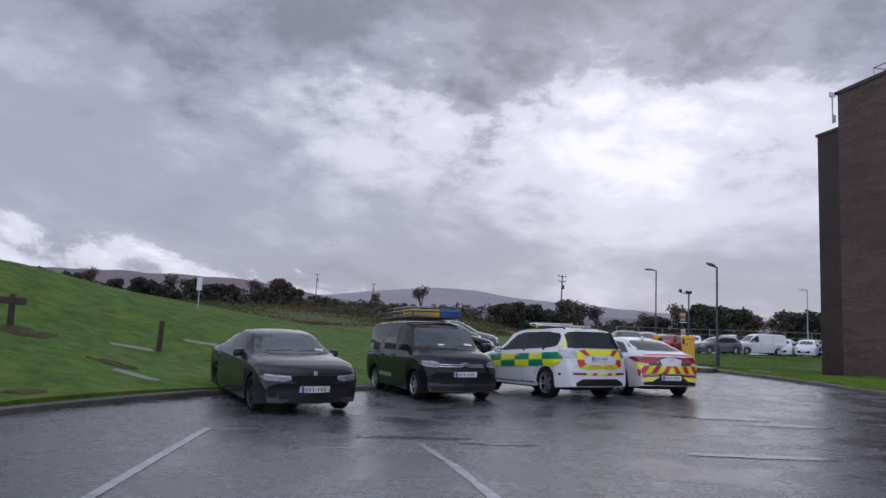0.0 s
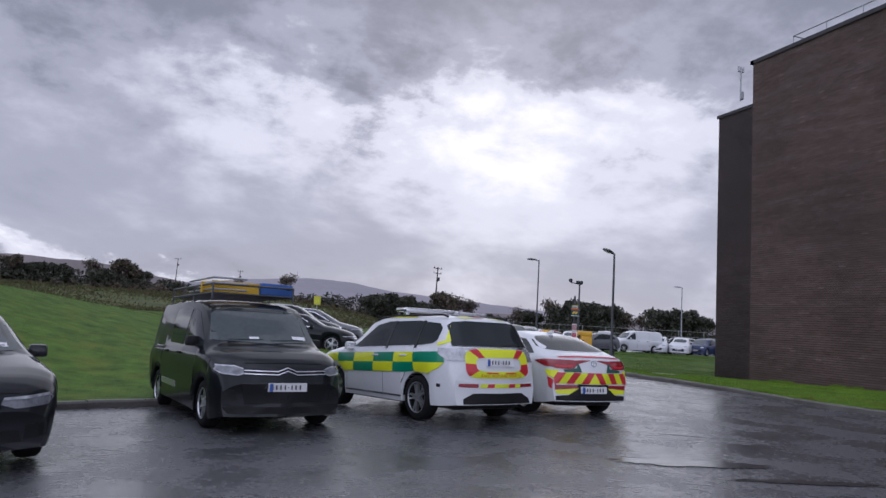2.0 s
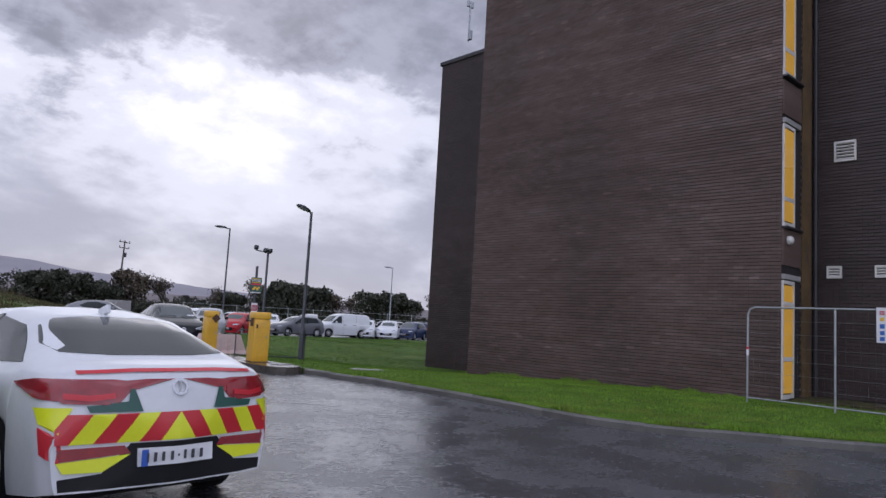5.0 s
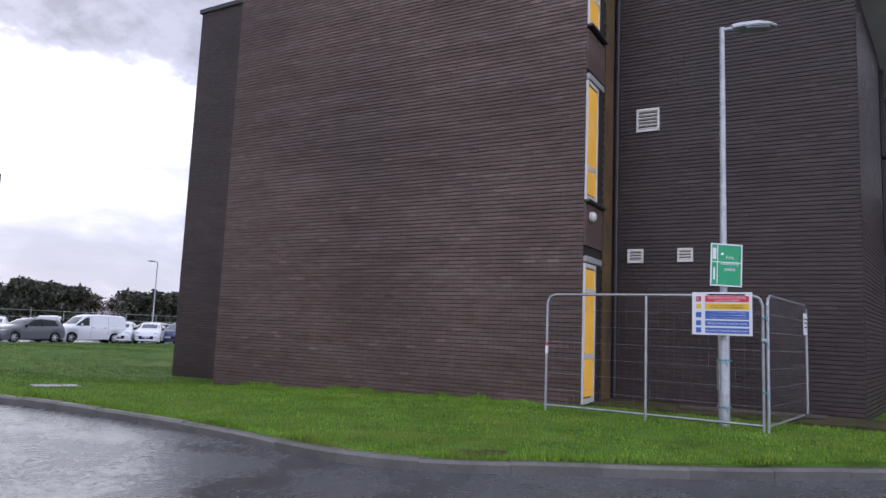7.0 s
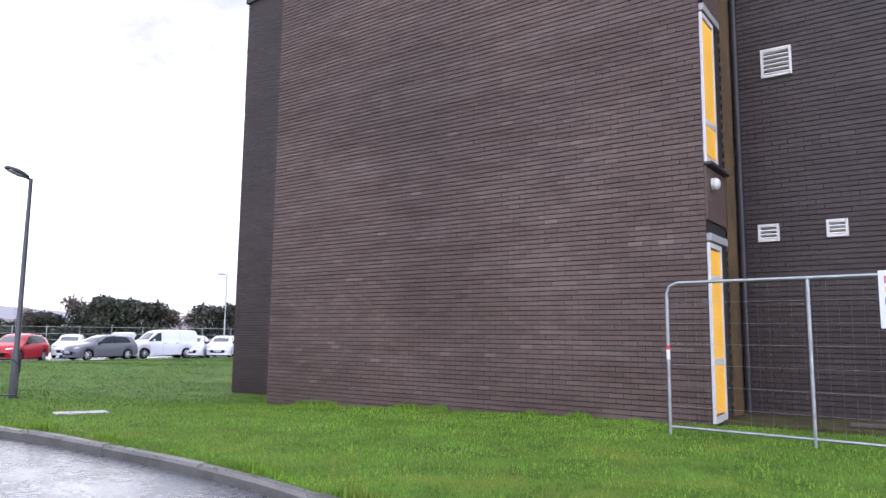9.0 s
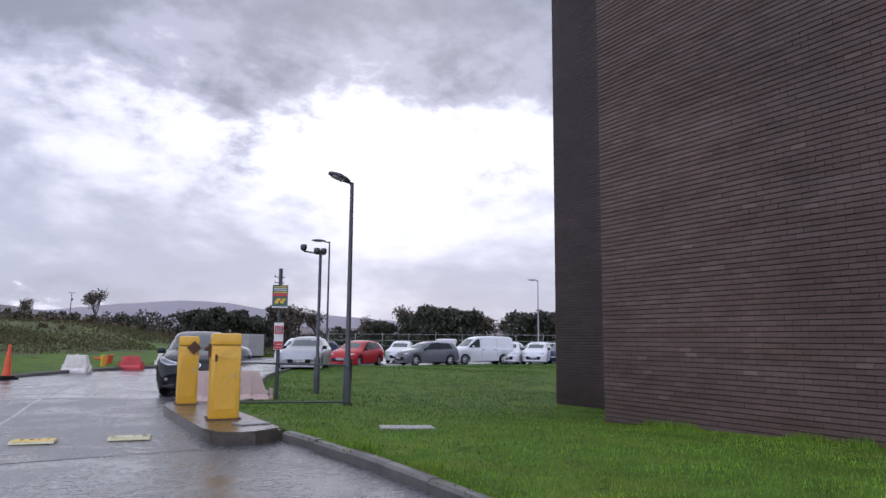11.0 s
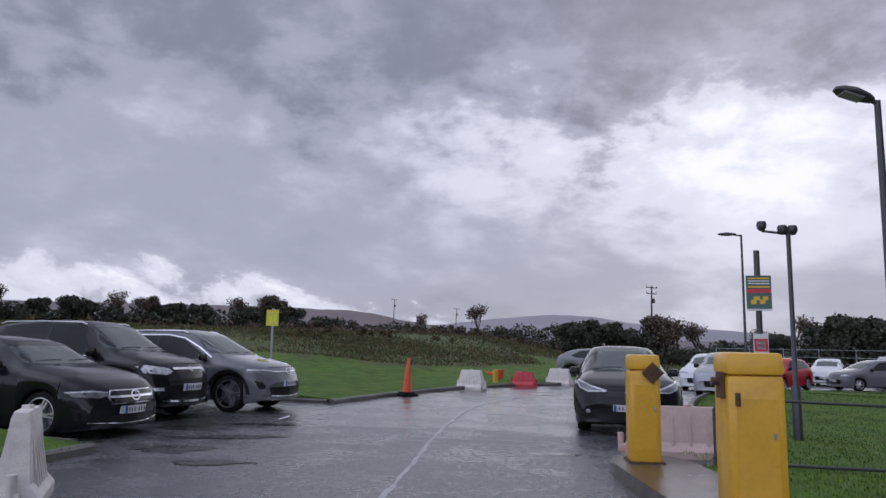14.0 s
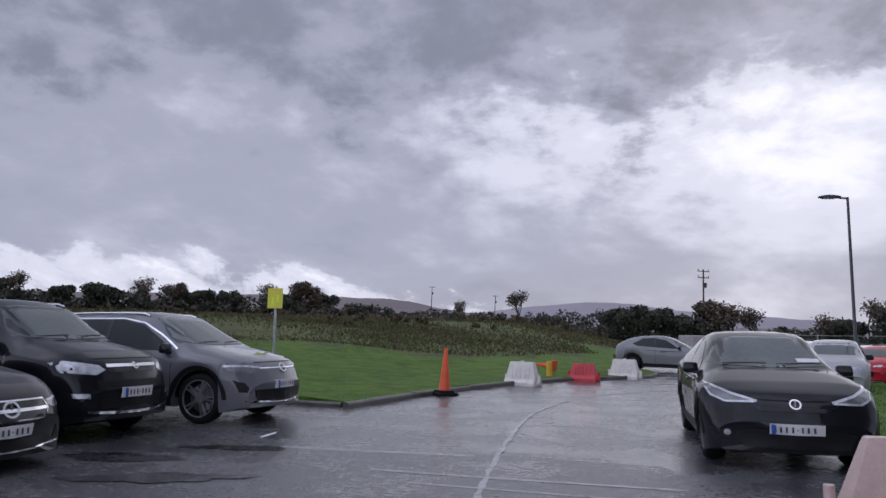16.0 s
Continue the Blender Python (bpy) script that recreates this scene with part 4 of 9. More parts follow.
def loft(spec):
    """The painted shell: rings across the length, with arches cut into its lower edge."""
    L, zr, wr = spec["L"], spec["hub"], spec["arch"]
    xs = set(np.round(np.linspace(-L / 2, L / 2, spec.get("stations", 54)), 4))
    for xw in spec["axles"]:
        xs |= set(np.round(xw + wr * np.cos(np.linspace(0, math.pi, 15)), 4))
        xs |= {round(xw - wr * 1.012, 4), round(xw + wr * 1.012, 4)}
    for e in (-1, 1):
        xs |= set(np.round(e * (L / 2 - 0.4 * (1 - np.cos(np.linspace(0, math.pi / 2, 9)))), 4))
    xs = np.array(sorted(x for x in xs if -L / 2 <= x <= L / 2))
    xs = xs[np.r_[True, np.diff(xs) > 0.004]]
    b = spec.get("blur", 0.07)
    top, belt = curve(spec["top"], xs, b), curve(spec["belt"], xs, 0.09)
    plan, bot = curve(spec["plan"], xs, 0.06), curve(spec["bottom"], xs, 0.1)
    top = np.maximum(top, belt + 0.012)
    bot = bot - 0.045 * np.clip((xs - 0.8) / 0.8, 0, 1)
    levels = spec.get("side", [(0, 0.945), (0.10, 0.962), (0.28, 0.98), (0.48, 0.992), (0.66, 1.0), (0.84, 0.985), (0.94, 0.965), (1, 0.935)])
    bm = bmesh.new()
    rings = []
    for x, zt, zb, w, z0 in zip(xs, top, belt, plan, bot):
        for xw in spec["axles"]:
            if abs(x - xw) < wr:
                z0 = max(z0, zr + math.sqrt(wr * wr - (x - xw) ** 2) * 0.98)
        z0 = min(z0, zb - 0.06)
        hg = zt - zb
        c = S((hg - 0.10) / 0.38)
        ew = (1 - c) * 0.80 * w + c * min(spec["roofw"], 0.93 * w)
        ez = (1 - c) * (zb + 0.62 * hg) + c * (zt - spec.get("crown", 0.07))
        half = [(0, z0), (0.72 * w, z0)]
        half += [(w * f, z0 + (zb - z0) * s) for s, f in levels]
        a = (0.935 * w, zb)
        for t in (0.33, 0.67):
            half.append((a[0] + (ew - a[0]) * t + 0.018 * math.sin(math.pi * t), a[1] + (ez - a[1]) * t))
        half += [(ew, ez), (0.86 * ew, ez + (zt - ez) * 0.6), (0.55 * ew, ez + (zt - ez) * 0.9), (0, zt)]
        ring = [bm.verts.new((x, -y, z)) for y, z in half] + [bm.verts.new((x, y, z)) for y, z in half[-2:0:-1]]
        rings.append(ring)
    for a, b2 in zip(rings, rings[1:]):
        n = len(a)
        for i in range(n):
            bm.faces.new((a[i], b2[i], b2[(i + 1) % n], a[(i + 1) % n]))
    # rounded ends: fan to a slightly proud middle
    for ring, e in ((rings[0], -1), (rings[-1], 1)):
        cz = sum(v.co.z for v in ring) / len(ring)
        mid = bm.verts.new((ring[0].co.x + 0.012 * e, 0, cz))
        n = len(ring)
        for i in range(n):
            bm.faces.new((ring[i], ring[(i + 1) % n], mid))
    # bow the nose and tail in plan
    for v in bm.verts:
        for e, k in ((1, spec.get("nose", 0.16)), (-1, spec.get("tail", 0.10))):
            t = S((e * v.co.x - (L / 2 - 0.75)) / 0.75)
            v.co.x -= e * k * t * min(1, abs(v.co.y) / 0.85) ** 2.2
    bmesh.ops.remove_doubles(bm, verts=bm.verts[:], dist=0.0008)
    bmesh.ops.recalc_face_normals(bm, faces=bm.faces[:])
    return bm


AXES = {"F": (lambda u, v: (6, u, v), (-1, 0, 0)), "B": (lambda u, v: (-6, u, v), (1, 0, 0)),
        "L": (lambda u, v: (u, 4, v), (0, -1, 0)), "R": (lambda u, v: (u, -4, v), (0, 1, 0)), "T": (lambda u, v: (u, v, 5), (0, 0, -1))}


def patch(name, bvh, side, outline, mat, parent, off=0.005, cell=0.09, label="", rim=0.02):
    """A panel that lies on the shell: an outline cast on it from one side, with a returned edge."""
    from mathutils.geometry import delaunay_2d_cdt
    P = []
    n = len(outline)
    for i in range(n):
        a, b = np.array(outline[i], float), np.array(outline[(i + 1) % n], float)
        k = max(1, int(np.linalg.norm(b - a) / cell))
        P += [a + (b - a) * j / k for j in range(k)]
    P = np.array(P)
    gx, gy = np.meshgrid(np.arange(P[:, 0].min() + cell / 2, P[:, 0].max(), cell), np.arange(P[:, 1].min() + cell / 2, P[:, 1].max(), cell))
    G = np.c_[gx.ravel(), gy.ravel()]
    if len(G):
        G = G[inside(P, G)]
    if len(G):
        d = np.min(np.linalg.norm(G[:, None] - P[None], axis=2), axis=1)
        G = G[d > cell * 0.35]
    A = np.vstack([P, G]) if len(G) else P
    m = len(P)
    vs, es, fs, *_ = delaunay_2d_cdt([Vector((float(a), float(b))) for a, b in A], [(i, (i + 1) % m) for i in range(m)], [], 0, 1e-5)
    V = np.array([(v.x, v.y) for v in vs])
    ok = inside(P, np.array([V[list(f)].mean(0) for f in fs]))
    mk, way = AXES[side]
    way = Vector(way)
    verts, hits = [], []
    for u, v in V:
        o = Vector(mk(u, v))
        loc, nor, *_ = bvh.ray_cast(o, way)
        hits.append((loc, nor))
    good = [h[0].dot(way) for h in hits if h[0] is not None]
    if not good:
        return None
    mean = sorted(good)[len(good) // 2]
    for (u, v), (loc, nor) in zip(V, hits):
        if loc is None:
            o = Vector(mk(u, v))
            loc = o + way * (mean - o.dot(way))
            nor = -way
        if nor.dot(way) > 0:
            nor = -nor
        q = loc + nor * off * 0.6 - way * off * 0.6
        verts.append(q)
    faces = [list(f) for f, k in zip(fs, ok) if k]
    edges = {}
    for f in faces:
        for i in range(len(f)):
            e = tuple(sorted((f[i], f[(i + 1) % len(f)])))
            edges[e] = edges.get(e, 0) + 1
    if rim:
        back = {}
        for (a, b), c in edges.items():
            if c == 1:
                for i in (a, b):
                    if i not in back:
                        back[i] = len(verts)
                        verts.append(verts[i] + way * rim)
                faces.append([a, b, back[b], back[a]])
    bm = bmesh.new()
    bv = [bm.verts.new(v) for v in verts]
    for f in faces:
        try:
            bm.faces.new([bv[i] for i in f])
        except ValueError:
            pass
    return part(name, bm, mat, parent, label, smooth=30)


def mirror_pts(pts):
    return [(-a, b) for a, b in pts][::-1]


def strip(pts, w):
    """A band of width w along a polyline in the plane."""
    P = [np.array(p, float) for p in pts]
    up, dn = [], []
    for i, p in enumerate(P):
        t = P[min(i + 1, len(P) - 1)] - P[max(0, i - 1)]
        t /= np.linalg.norm(t)
        nr = np.array((-t[1], t[0])) * w / 2
        up.append(tuple(p + nr))
        dn.append(tuple(p - nr))
    return up + dn[::-1]


def arc(cx, cz, r, a0, a1, n=14):
    return [(cx + r * math.cos(radians(a0 + (a1 - a0) * i / n)), cz + r * math.sin(radians(a0 + (a1 - a0) * i / n))) for i in range(n + 1)]


def wheel(parent, x, y, spec):
    """Tyre with tread shoulders, and an alloy rim with spokes, hub and bolts."""
    r, w = spec["wheel"], spec.get("tyre_w", 0.215)
    side = 1 if y > 0 else -1
    m = pose(x, y, spec["hub"], -90 * side, 0, 0)
    rr = r * spec.get("rim_k", 0.70)
    bm = bmesh.new()
    lathe(bm, [(rr, -w / 2), (rr + 0.02, -w / 2 - 0.004), (r - 0.03, -w / 2 + 0.004), (r - 0.006, -w / 2 + 0.03), (r, -w / 6), (r, w / 6), (r - 0.006, w / 2 - 0.03), (r - 0.03, w / 2 - 0.004), (rr + 0.02, w / 2 + 0.004), (rr, w / 2), (rr - 0.012, w / 2 - 0.03), (rr - 0.012, -w / 2)], 36)
    t = part("wheel", bm, "rubber", parent, smooth=50, m=m)
    bm = bmesh.new()
    lathe(bm, [(rr, w / 2 - 0.004), (rr - 0.012, w / 2 - 0.002), (rr - 0.018, w / 2 - 0.02)], 36)
    z = w / 2 - 0.022
    n = spec.get("spokes", 5)
    for i in range(n):
        a = 2 * math.pi * i / n
        for da in spec.get("spoke_pair", (0,)):
            aa = a + da
            c, s = math.cos(aa), math.sin(aa)
            k0, k1 = spec.get("spoke_w", (0.055, 0.045))
            p0, p1 = 0.045, rr - 0.012
            for sgn in (1,):
                q = [(p0, -k0 / 2), (p1, -k1 / 2), (p1, k1 / 2), (p0, k0 / 2)]
                hi = [bm.verts.new((u * c - v * s, u * s + v * c, z - (0.012 if u > 0.1 else 0.0) + 0.006)) for u, v in q]
                lo = [bm.verts.new((u * c - v * s, u * s + v * c, z - 0.05)) for u, v in q]
                bm.faces.new(hi)
                for j in range(4):
                    bm.faces.new((hi[j], lo[j], lo[(j + 1) % 4], hi[(j + 1) % 4]))
    lathe(bm, [(0.0, z + 0.012), (0.03, z + 0.012), (0.065, z + 0.004), (0.075, z - 0.05)], 20)
    for i in range(5):
        a = 2 * math.pi * (i + 0.5) / 5
        bmesh.ops.create_cone(bm, cap_ends=True, segments=6, radius1=0.011, radius2=0.011, depth=0.03, matrix=pose(0.052 * math.cos(a), 0.052 * math.sin(a), z))
    part("rim", bm, spec.get("rim", "alloy"), t, smooth=35)
    bm = bmesh.new()
    lathe(bm, [(0.0, 0.012), (rr - 0.07, 0.012), (rr - 0.07, -0.03), (0, -0.03)], 24)
    part("brake_disc", bm, "lamp_dark", t)
    # barrel coloured black: the shade between the spokes is put into it
    bm = bmesh.new()
    lathe(bm, [(rr - 0.014, w / 2 - 0.018), (rr - 0.03, w / 2 - 0.06), (rr - 0.034, -w / 4), (0.0, -w / 4)], 32)
    part("rim_barrel", bm, "black_plastic", t, smooth=50)
    return t


def number_plate(bvh, car, side, y, z, w=0.52, h=0.112):
    p = patch("number_plate", bvh, side, [(y - w / 2, z - h / 2), (y + w / 2, z - h / 2), (y + w / 2, z + h / 2), (y - w / 2, z + h / 2)], "plate", car, off=0.016, cell=0.26, rim=0.03, label="white number plate with dark marks")
    if p is None:
        return
    s = 1 if side == "B" else -1
    # flat fittings stand on the plate's mean plane
    vs = [v.co.copy() for v in p.data.vertices]
    e = 1 if side == "F" else -1
    x0 = max(v.x * e for v in vs) * e
    for v in p.data.vertices:
        tilt = 0.0
        if v.co.x * e > x0 * e - 0.028:
            v.co.x = x0
    bm = bmesh.new()
    box(bm, (0.004, 0.042, h - 0.008), (x0 + 0.002 * e, y + (-s) * (w / 2 - 0.026) * (-1), z))
    part("plate_strip", bm, "plate_blue", p)
    for i, (o, bw) in enumerate(((-0.155, 0.05), (-0.095, 0.05), (-0.04, 0.04), (0.005, 0.03), (0.05, 0.045), (0.11, 0.045), (0.165, 0.05), (0.215, 0.035))):
        bm = bmesh.new()
        box(bm, (0.004, bw * 0.42, h * (0.52 if i not in (3,) else 0.12)), (x0 + 0.002 * e, y + o * -s * -1 + 0.0, z))
        part("plate_mark", bm, "plate_ink", p)


def wing_mirror(car, x, y, z, mat, w=0.2, h=0.15):
    s = 1 if y > 0 else -1
    bm = bmesh.new()
    box(bm, (0.12, w, h), (x, y + s * w * 0.45, z), (0, 0, -8 * s), bevel=0.045, taper=0.88)
    box(bm, (0.07, 0.12, 0.035), (x + 0.02, y, z - h * 0.42), bevel=0.01)
    mir = part("wing_mirror", bm, mat, car, smooth=40)
    bm = bmesh.new()
    box(bm, (0.008, w * 0.78, h * 0.7), (x - 0.064, y + s * w * 0.45, z), (0, 0, -8 * s), bevel=0.003)
    part("mirror_glass", bm, "chrome", mir)


def door_handle(bvh, car, side, x, z, mat):
    bm = bmesh.new()
    o = Vector((x, 4 if side == "L" else -4, z))
    loc, nor, *_ = bvh.ray_cast(o, Vector((0, -1 if side == "L" else 1, 0)))
    if loc is None:
        bm.free()
        return
    box(bm, (0.2, 0.035, 0.03), (x, loc.y + (0.014 if side == "L" else -0.014), z), bevel=0.011)
    part("door_handle", bm, mat, car, smooth=40)


def make_car(name, spec, label, category="car"):
    car = tagged(new(name), label, category)
    bm = loft(spec)
    bvh = BVHTree.FromBMesh(bm)
    part("body", bm, spec["paint"], car, spec.get("body_label", ""), smooth=spec.get("sharp", 34))
    L, W = spec["L"], spec["W"]
    bm = bmesh.new()
    box(bm, (L * 0.86, W * 0.66, 0.38), (0, 0, spec["hub"] + 0.04), bevel=0.04)
    part("underbody", bm, "black_plastic", car)
    for x in spec["axles"]:
        for s in (-1, 1):
            wheel(car, x, s * (W / 2 - spec.get("tyre_w", 0.215) / 2 - 0.06), spec)
            bm = bmesh.new()
            ring = arc(0, 0, spec["arch"] - 0.006, 0, 180, 16)
            a = [bm.verts.new((u, s * (W / 2 - 0.075), v)) for u, v in ring]
            b = [bm.verts.new((u, s * (W / 2 - 0.42), v)) for u, v in ring]
            for i in range(len(a) - 1):
                bm.faces.new((a[i], a[i + 1], b[i + 1], b[i]))
            bm.faces.new(b)
            part("arch_liner", bm, "rubber", car, m=pose(x, 0, spec["hub"]))
    for nm, side, pts, mat, kw in spec.get("patches", ()):
        sides = (side,) if len(side) == 1 else ("L", "R")
        for sd in sides:
            patch(nm, bvh, sd, pts, mat, car, **kw)
        if side in "FB" and kw.get("label") is None and nm in PAIRED:
            patch(nm, bvh, side, mirror_pts(pts), mat, car, **kw)
    for side, y, z, *wh in spec.get("plates", ()):
        number_plate(bvh, car, side, y, z, *wh)
    if "mirror" in spec:
        x, z, mat = spec["mirror"]
        for s in (-1, 1):
            wing_mirror(car, x, s * (W / 2 - 0.10), z, mat)
    for x, z, mat in spec.get("handles", ()):
        for sd in "LR":
            door_handle(bvh, car, sd, x, z, mat)
    for nm, mat, boxes in spec.get("boxes", ()):
        bm = bmesh.new()
        for size, at, rot, bev in boxes:
            box(bm, size, at, rot, bevel=bev)
        part(nm, bm, mat, car, smooth=40)
    for nm, mat, side, y, z, r in spec.get("badges", ()):
        mk, way = AXES[side]
        loc, nor, *_ = bvh.ray_cast(Vector(mk(y, z)), Vector(way))
        if loc is None:
            continue
        bm = bmesh.new()
        lathe(bm, [(r * 0.72, 0.0), (r * 0.74, 0.012), (r, 0.012), (r, -0.01)], 24, Matrix.Translation(loc) @ nor.to_track_quat("Z", "Y").to_matrix().to_4x4())
        box(bm, (0.008, r * 0.3, r * 1.5), tuple(loc + nor * 0.006), (0, 0, 0))
        part(nm, bm, mat, car, smooth=40)
    for a, b, r, mat in spec.get("rails", ()):
        for s in (-1, 1):
            bm = bmesh.new()
            pts = [(a[0], a[1] * s, a[2]), (a[0] + 0.12, a[1] * s, a[2] + 0.035), ((a[0] + b[0]) / 2, b[1] * s, (a[2] + b[2]) / 2 + 0.05), (b[0] - 0.12, b[1] * s, b[2] + 0.035), (b[0], b[1] * s, b[2])]
            for p, q in zip(pts, pts[1:]):
                rod(bm, p, q, r, seg=8)
            part("roof_rail", bm, mat, car, smooth=50)
    for x0, z0, x1, z1 in spec.get("wipers", ()):
        bm = bmesh.new()
        for y0, y1 in ((0.05, 0.55), (-0.55, -0.05)):
            h0, *_ = bvh.ray_cast(Vector((6, y0, z0)), Vector((-1, 0, 0)))
            h1, *_ = bvh.ray_cast(Vector((6, y1, z1)), Vector((-1, 0, 0)))
            if h0 and h1:
                rod(bm, h0 + Vector((0.02, 0, 0.012)), h1 + Vector((0.012, 0, 0.008)), 0.0045, seg=5)
        part("wiper", bm, "black_plastic", car)
    return car, bvh


PAIRED = {"headlight", "fog_lamp", "tail_light", "side_intake", "daytime_lamp", "reflector", "tail_lens", "chevron", "mirror_trim", "chevron_red", "chevron_yellow", "rear_quarter_trim", "corner_panel", "arch_trim_front"}
KW = dict(cell=0.08)
LINE = dict(cell=0.12, off=0.0035, rim=0.0)
LIV = dict(cell=0.07, off=0.010, rim=0.0)


def shut(x0, z0, x1, z1, w=0.009):
    return strip([(x0, z0), ((x0 + x1) / 2, (z0 + z1) / 2), (x1, z1)], w)


def saloon_spec(**kw):
    """Executive saloon, 4.94 m."""
    s = dict(L=4.94, W=1.87, hub=0.335, wheel=0.335, arch=0.375, axles=(-1.40, 1.575), roofw=0.60, nose=0.24, tail=0.14,
             top=[(-2.47, 0.55), (-2.455, 0.9), (-2.42, 1.04), (-2.3, 1.08), (-1.78, 1.115), (-1.0, 1.385), (-0.5, 1.465), (-0.1, 1.48), (0.3, 1.45), (0.55, 1.40), (1.22, 1.045), (1.5, 1.015), (2.0, 0.945), (2.28, 0.885), (2.40, 0.81), (2.455, 0.68), (2.47, 0.5)],
             belt=[(-2.47, 0.5), (-2.42, 0.9), (-2.2, 0.985), (-1.6, 0.995), (0, 0.965), (1.2, 0.94), (1.9, 0.87), (2.25, 0.80), (2.4, 0.71), (2.47, 0.46)],
             plan=[(-2.47, 0.72), (-2.4, 0.82), (-2.0, 0.90), (-1.2, 0.932), (1.5, 0.932), (2.0, 0.93), (2.25, 0.905), (2.4, 0.86), (2.47, 0.79)],
             bottom=[(-2.47, 0.36), (-2.2, 0.24), (-1.0, 0.19), (1.0, 0.19), (2.0, 0.22), (2.4, 0.25), (2.47, 0.28)],
             paint=M["p_dark_grey"], spokes=5, spoke_pair=(-0.16, 0.16), spoke_w=(0.035, 0.028), rim="dark_alloy", rim_k=0.74,
             plates=[("F", 0, 0.47)], mirror=(0.72, 1.02, M["p_dark_grey"]), handles=[(0.0, 0.86, M["p_dark_grey"]), (-1.0, 0.87, M["p_dark_grey"])],
             wipers=[(0, 1.07, 0, 1.09)])
    front_glass = [(-0.72, 1.055), (-0.4, 1.035), (0.4, 1.035), (0.72, 1.055), (0.555, 1.395), (0.3, 1.42), (-0.3, 1.42), (-0.555, 1.395)]
    s["patches"] = [
        ("windscreen", "F", front_glass, "screen", dict(cell=0.1, label="rain-spotted windscreen")),
        ("side_glass", "LR", [(-1.5, 1.03), (-1.35, 1.0), (0.78, 0.985), (0.55, 1.15), (0.12, 1.375), (-0.3, 1.40), (-0.95, 1.33)], "glass", dict(cell=0.1)),
        ("pillar", "LR", [(-0.37, 0.985), (-0.30, 0.985), (-0.36, 1.41), (-0.42, 1.41)], "gloss_black", dict(cell=0.1, off=0.009)),
        ("headlight", "F", [(0.40, 0.64), (0.52, 0.60), (0.80, 0.615), (0.86, 0.68), (0.80, 0.715), (0.58, 0.70), (0.42, 0.695)], "lamp_mid", dict(cell=0.06)),
        ("daytime_lamp", "F", [(0.42, 0.678), (0.60, 0.680), (0.82, 0.700), (0.80, 0.722), (0.58, 0.706), (0.42, 0.700)], "lamp_clear", dict(cell=0.06, off=0.011)),
        ("grille", "F", [(-0.38, 0.535), (-0.05, 0.525), (0.05, 0.525), (0.38, 0.535), (0.41, 0.62), (0.385, 0.70), (0.05, 0.715), (-0.05, 0.715), (-0.385, 0.70), (-0.41, 0.62)], "ink", dict(cell=0.08, label="black kidney grille")),
        ("lower_intake", "F", [(-0.60, 0.29), (0.60, 0.29), (0.56, 0.40), (-0.56, 0.40)], "black_plastic", dict(cell=0.08, label="lower air intake")),
        ("side_intake", "F", [(0.62, 0.31), (0.80, 0.33), (0.82, 0.47), (0.62, 0.44)], "black_plastic", dict(cell=0.06)),
        ("side_trim", "LR", strip([(-0.95, 0.27), (0.0, 0.27), (1.05, 0.30)], 0.022), "chrome", LINE),
        ("shut_line", "LR", shut(0.98, 0.30, 0.86, 0.97), "ink", LINE), ("shut_line", "LR", shut(-0.36, 0.24, -0.34, 0.98), "ink", LINE),
        ("shut_line", "LR", shut(-1.05, 0.72, -1.28, 0.98), "ink", LINE),
        ("bonnet_line", "F", strip([(-0.80, 0.70), (-0.5, 0.735), (0, 0.745), (0.5, 0.735), (0.80, 0.70)], 0.009), "ink", LINE),
        ("tax_disc", "F", [(0.42, 1.085), (0.58, 1.075), (0.575, 1.115), (0.42, 1.12)], "paper", dict(cell=0.1, off=0.010, label="paper disc behind the glass", rim=0)),
    ]
    for i in range(-8, 9):
        if i:
            s["patches"].append(("grille_bar", "F", [(i * 0.042 - 0.005, 0.53), (i * 0.042 + 0.005, 0.53), (i * 0.042 + 0.005, 0.685), (i * 0.042 - 0.005, 0.685)], "black_plastic", dict(cell=0.2, off=0.012, rim=0.008)))
    s["badges"] = [("badge", "chrome", "F", 0, 0.745, 0.035)]
    s.update(kw)
    return s


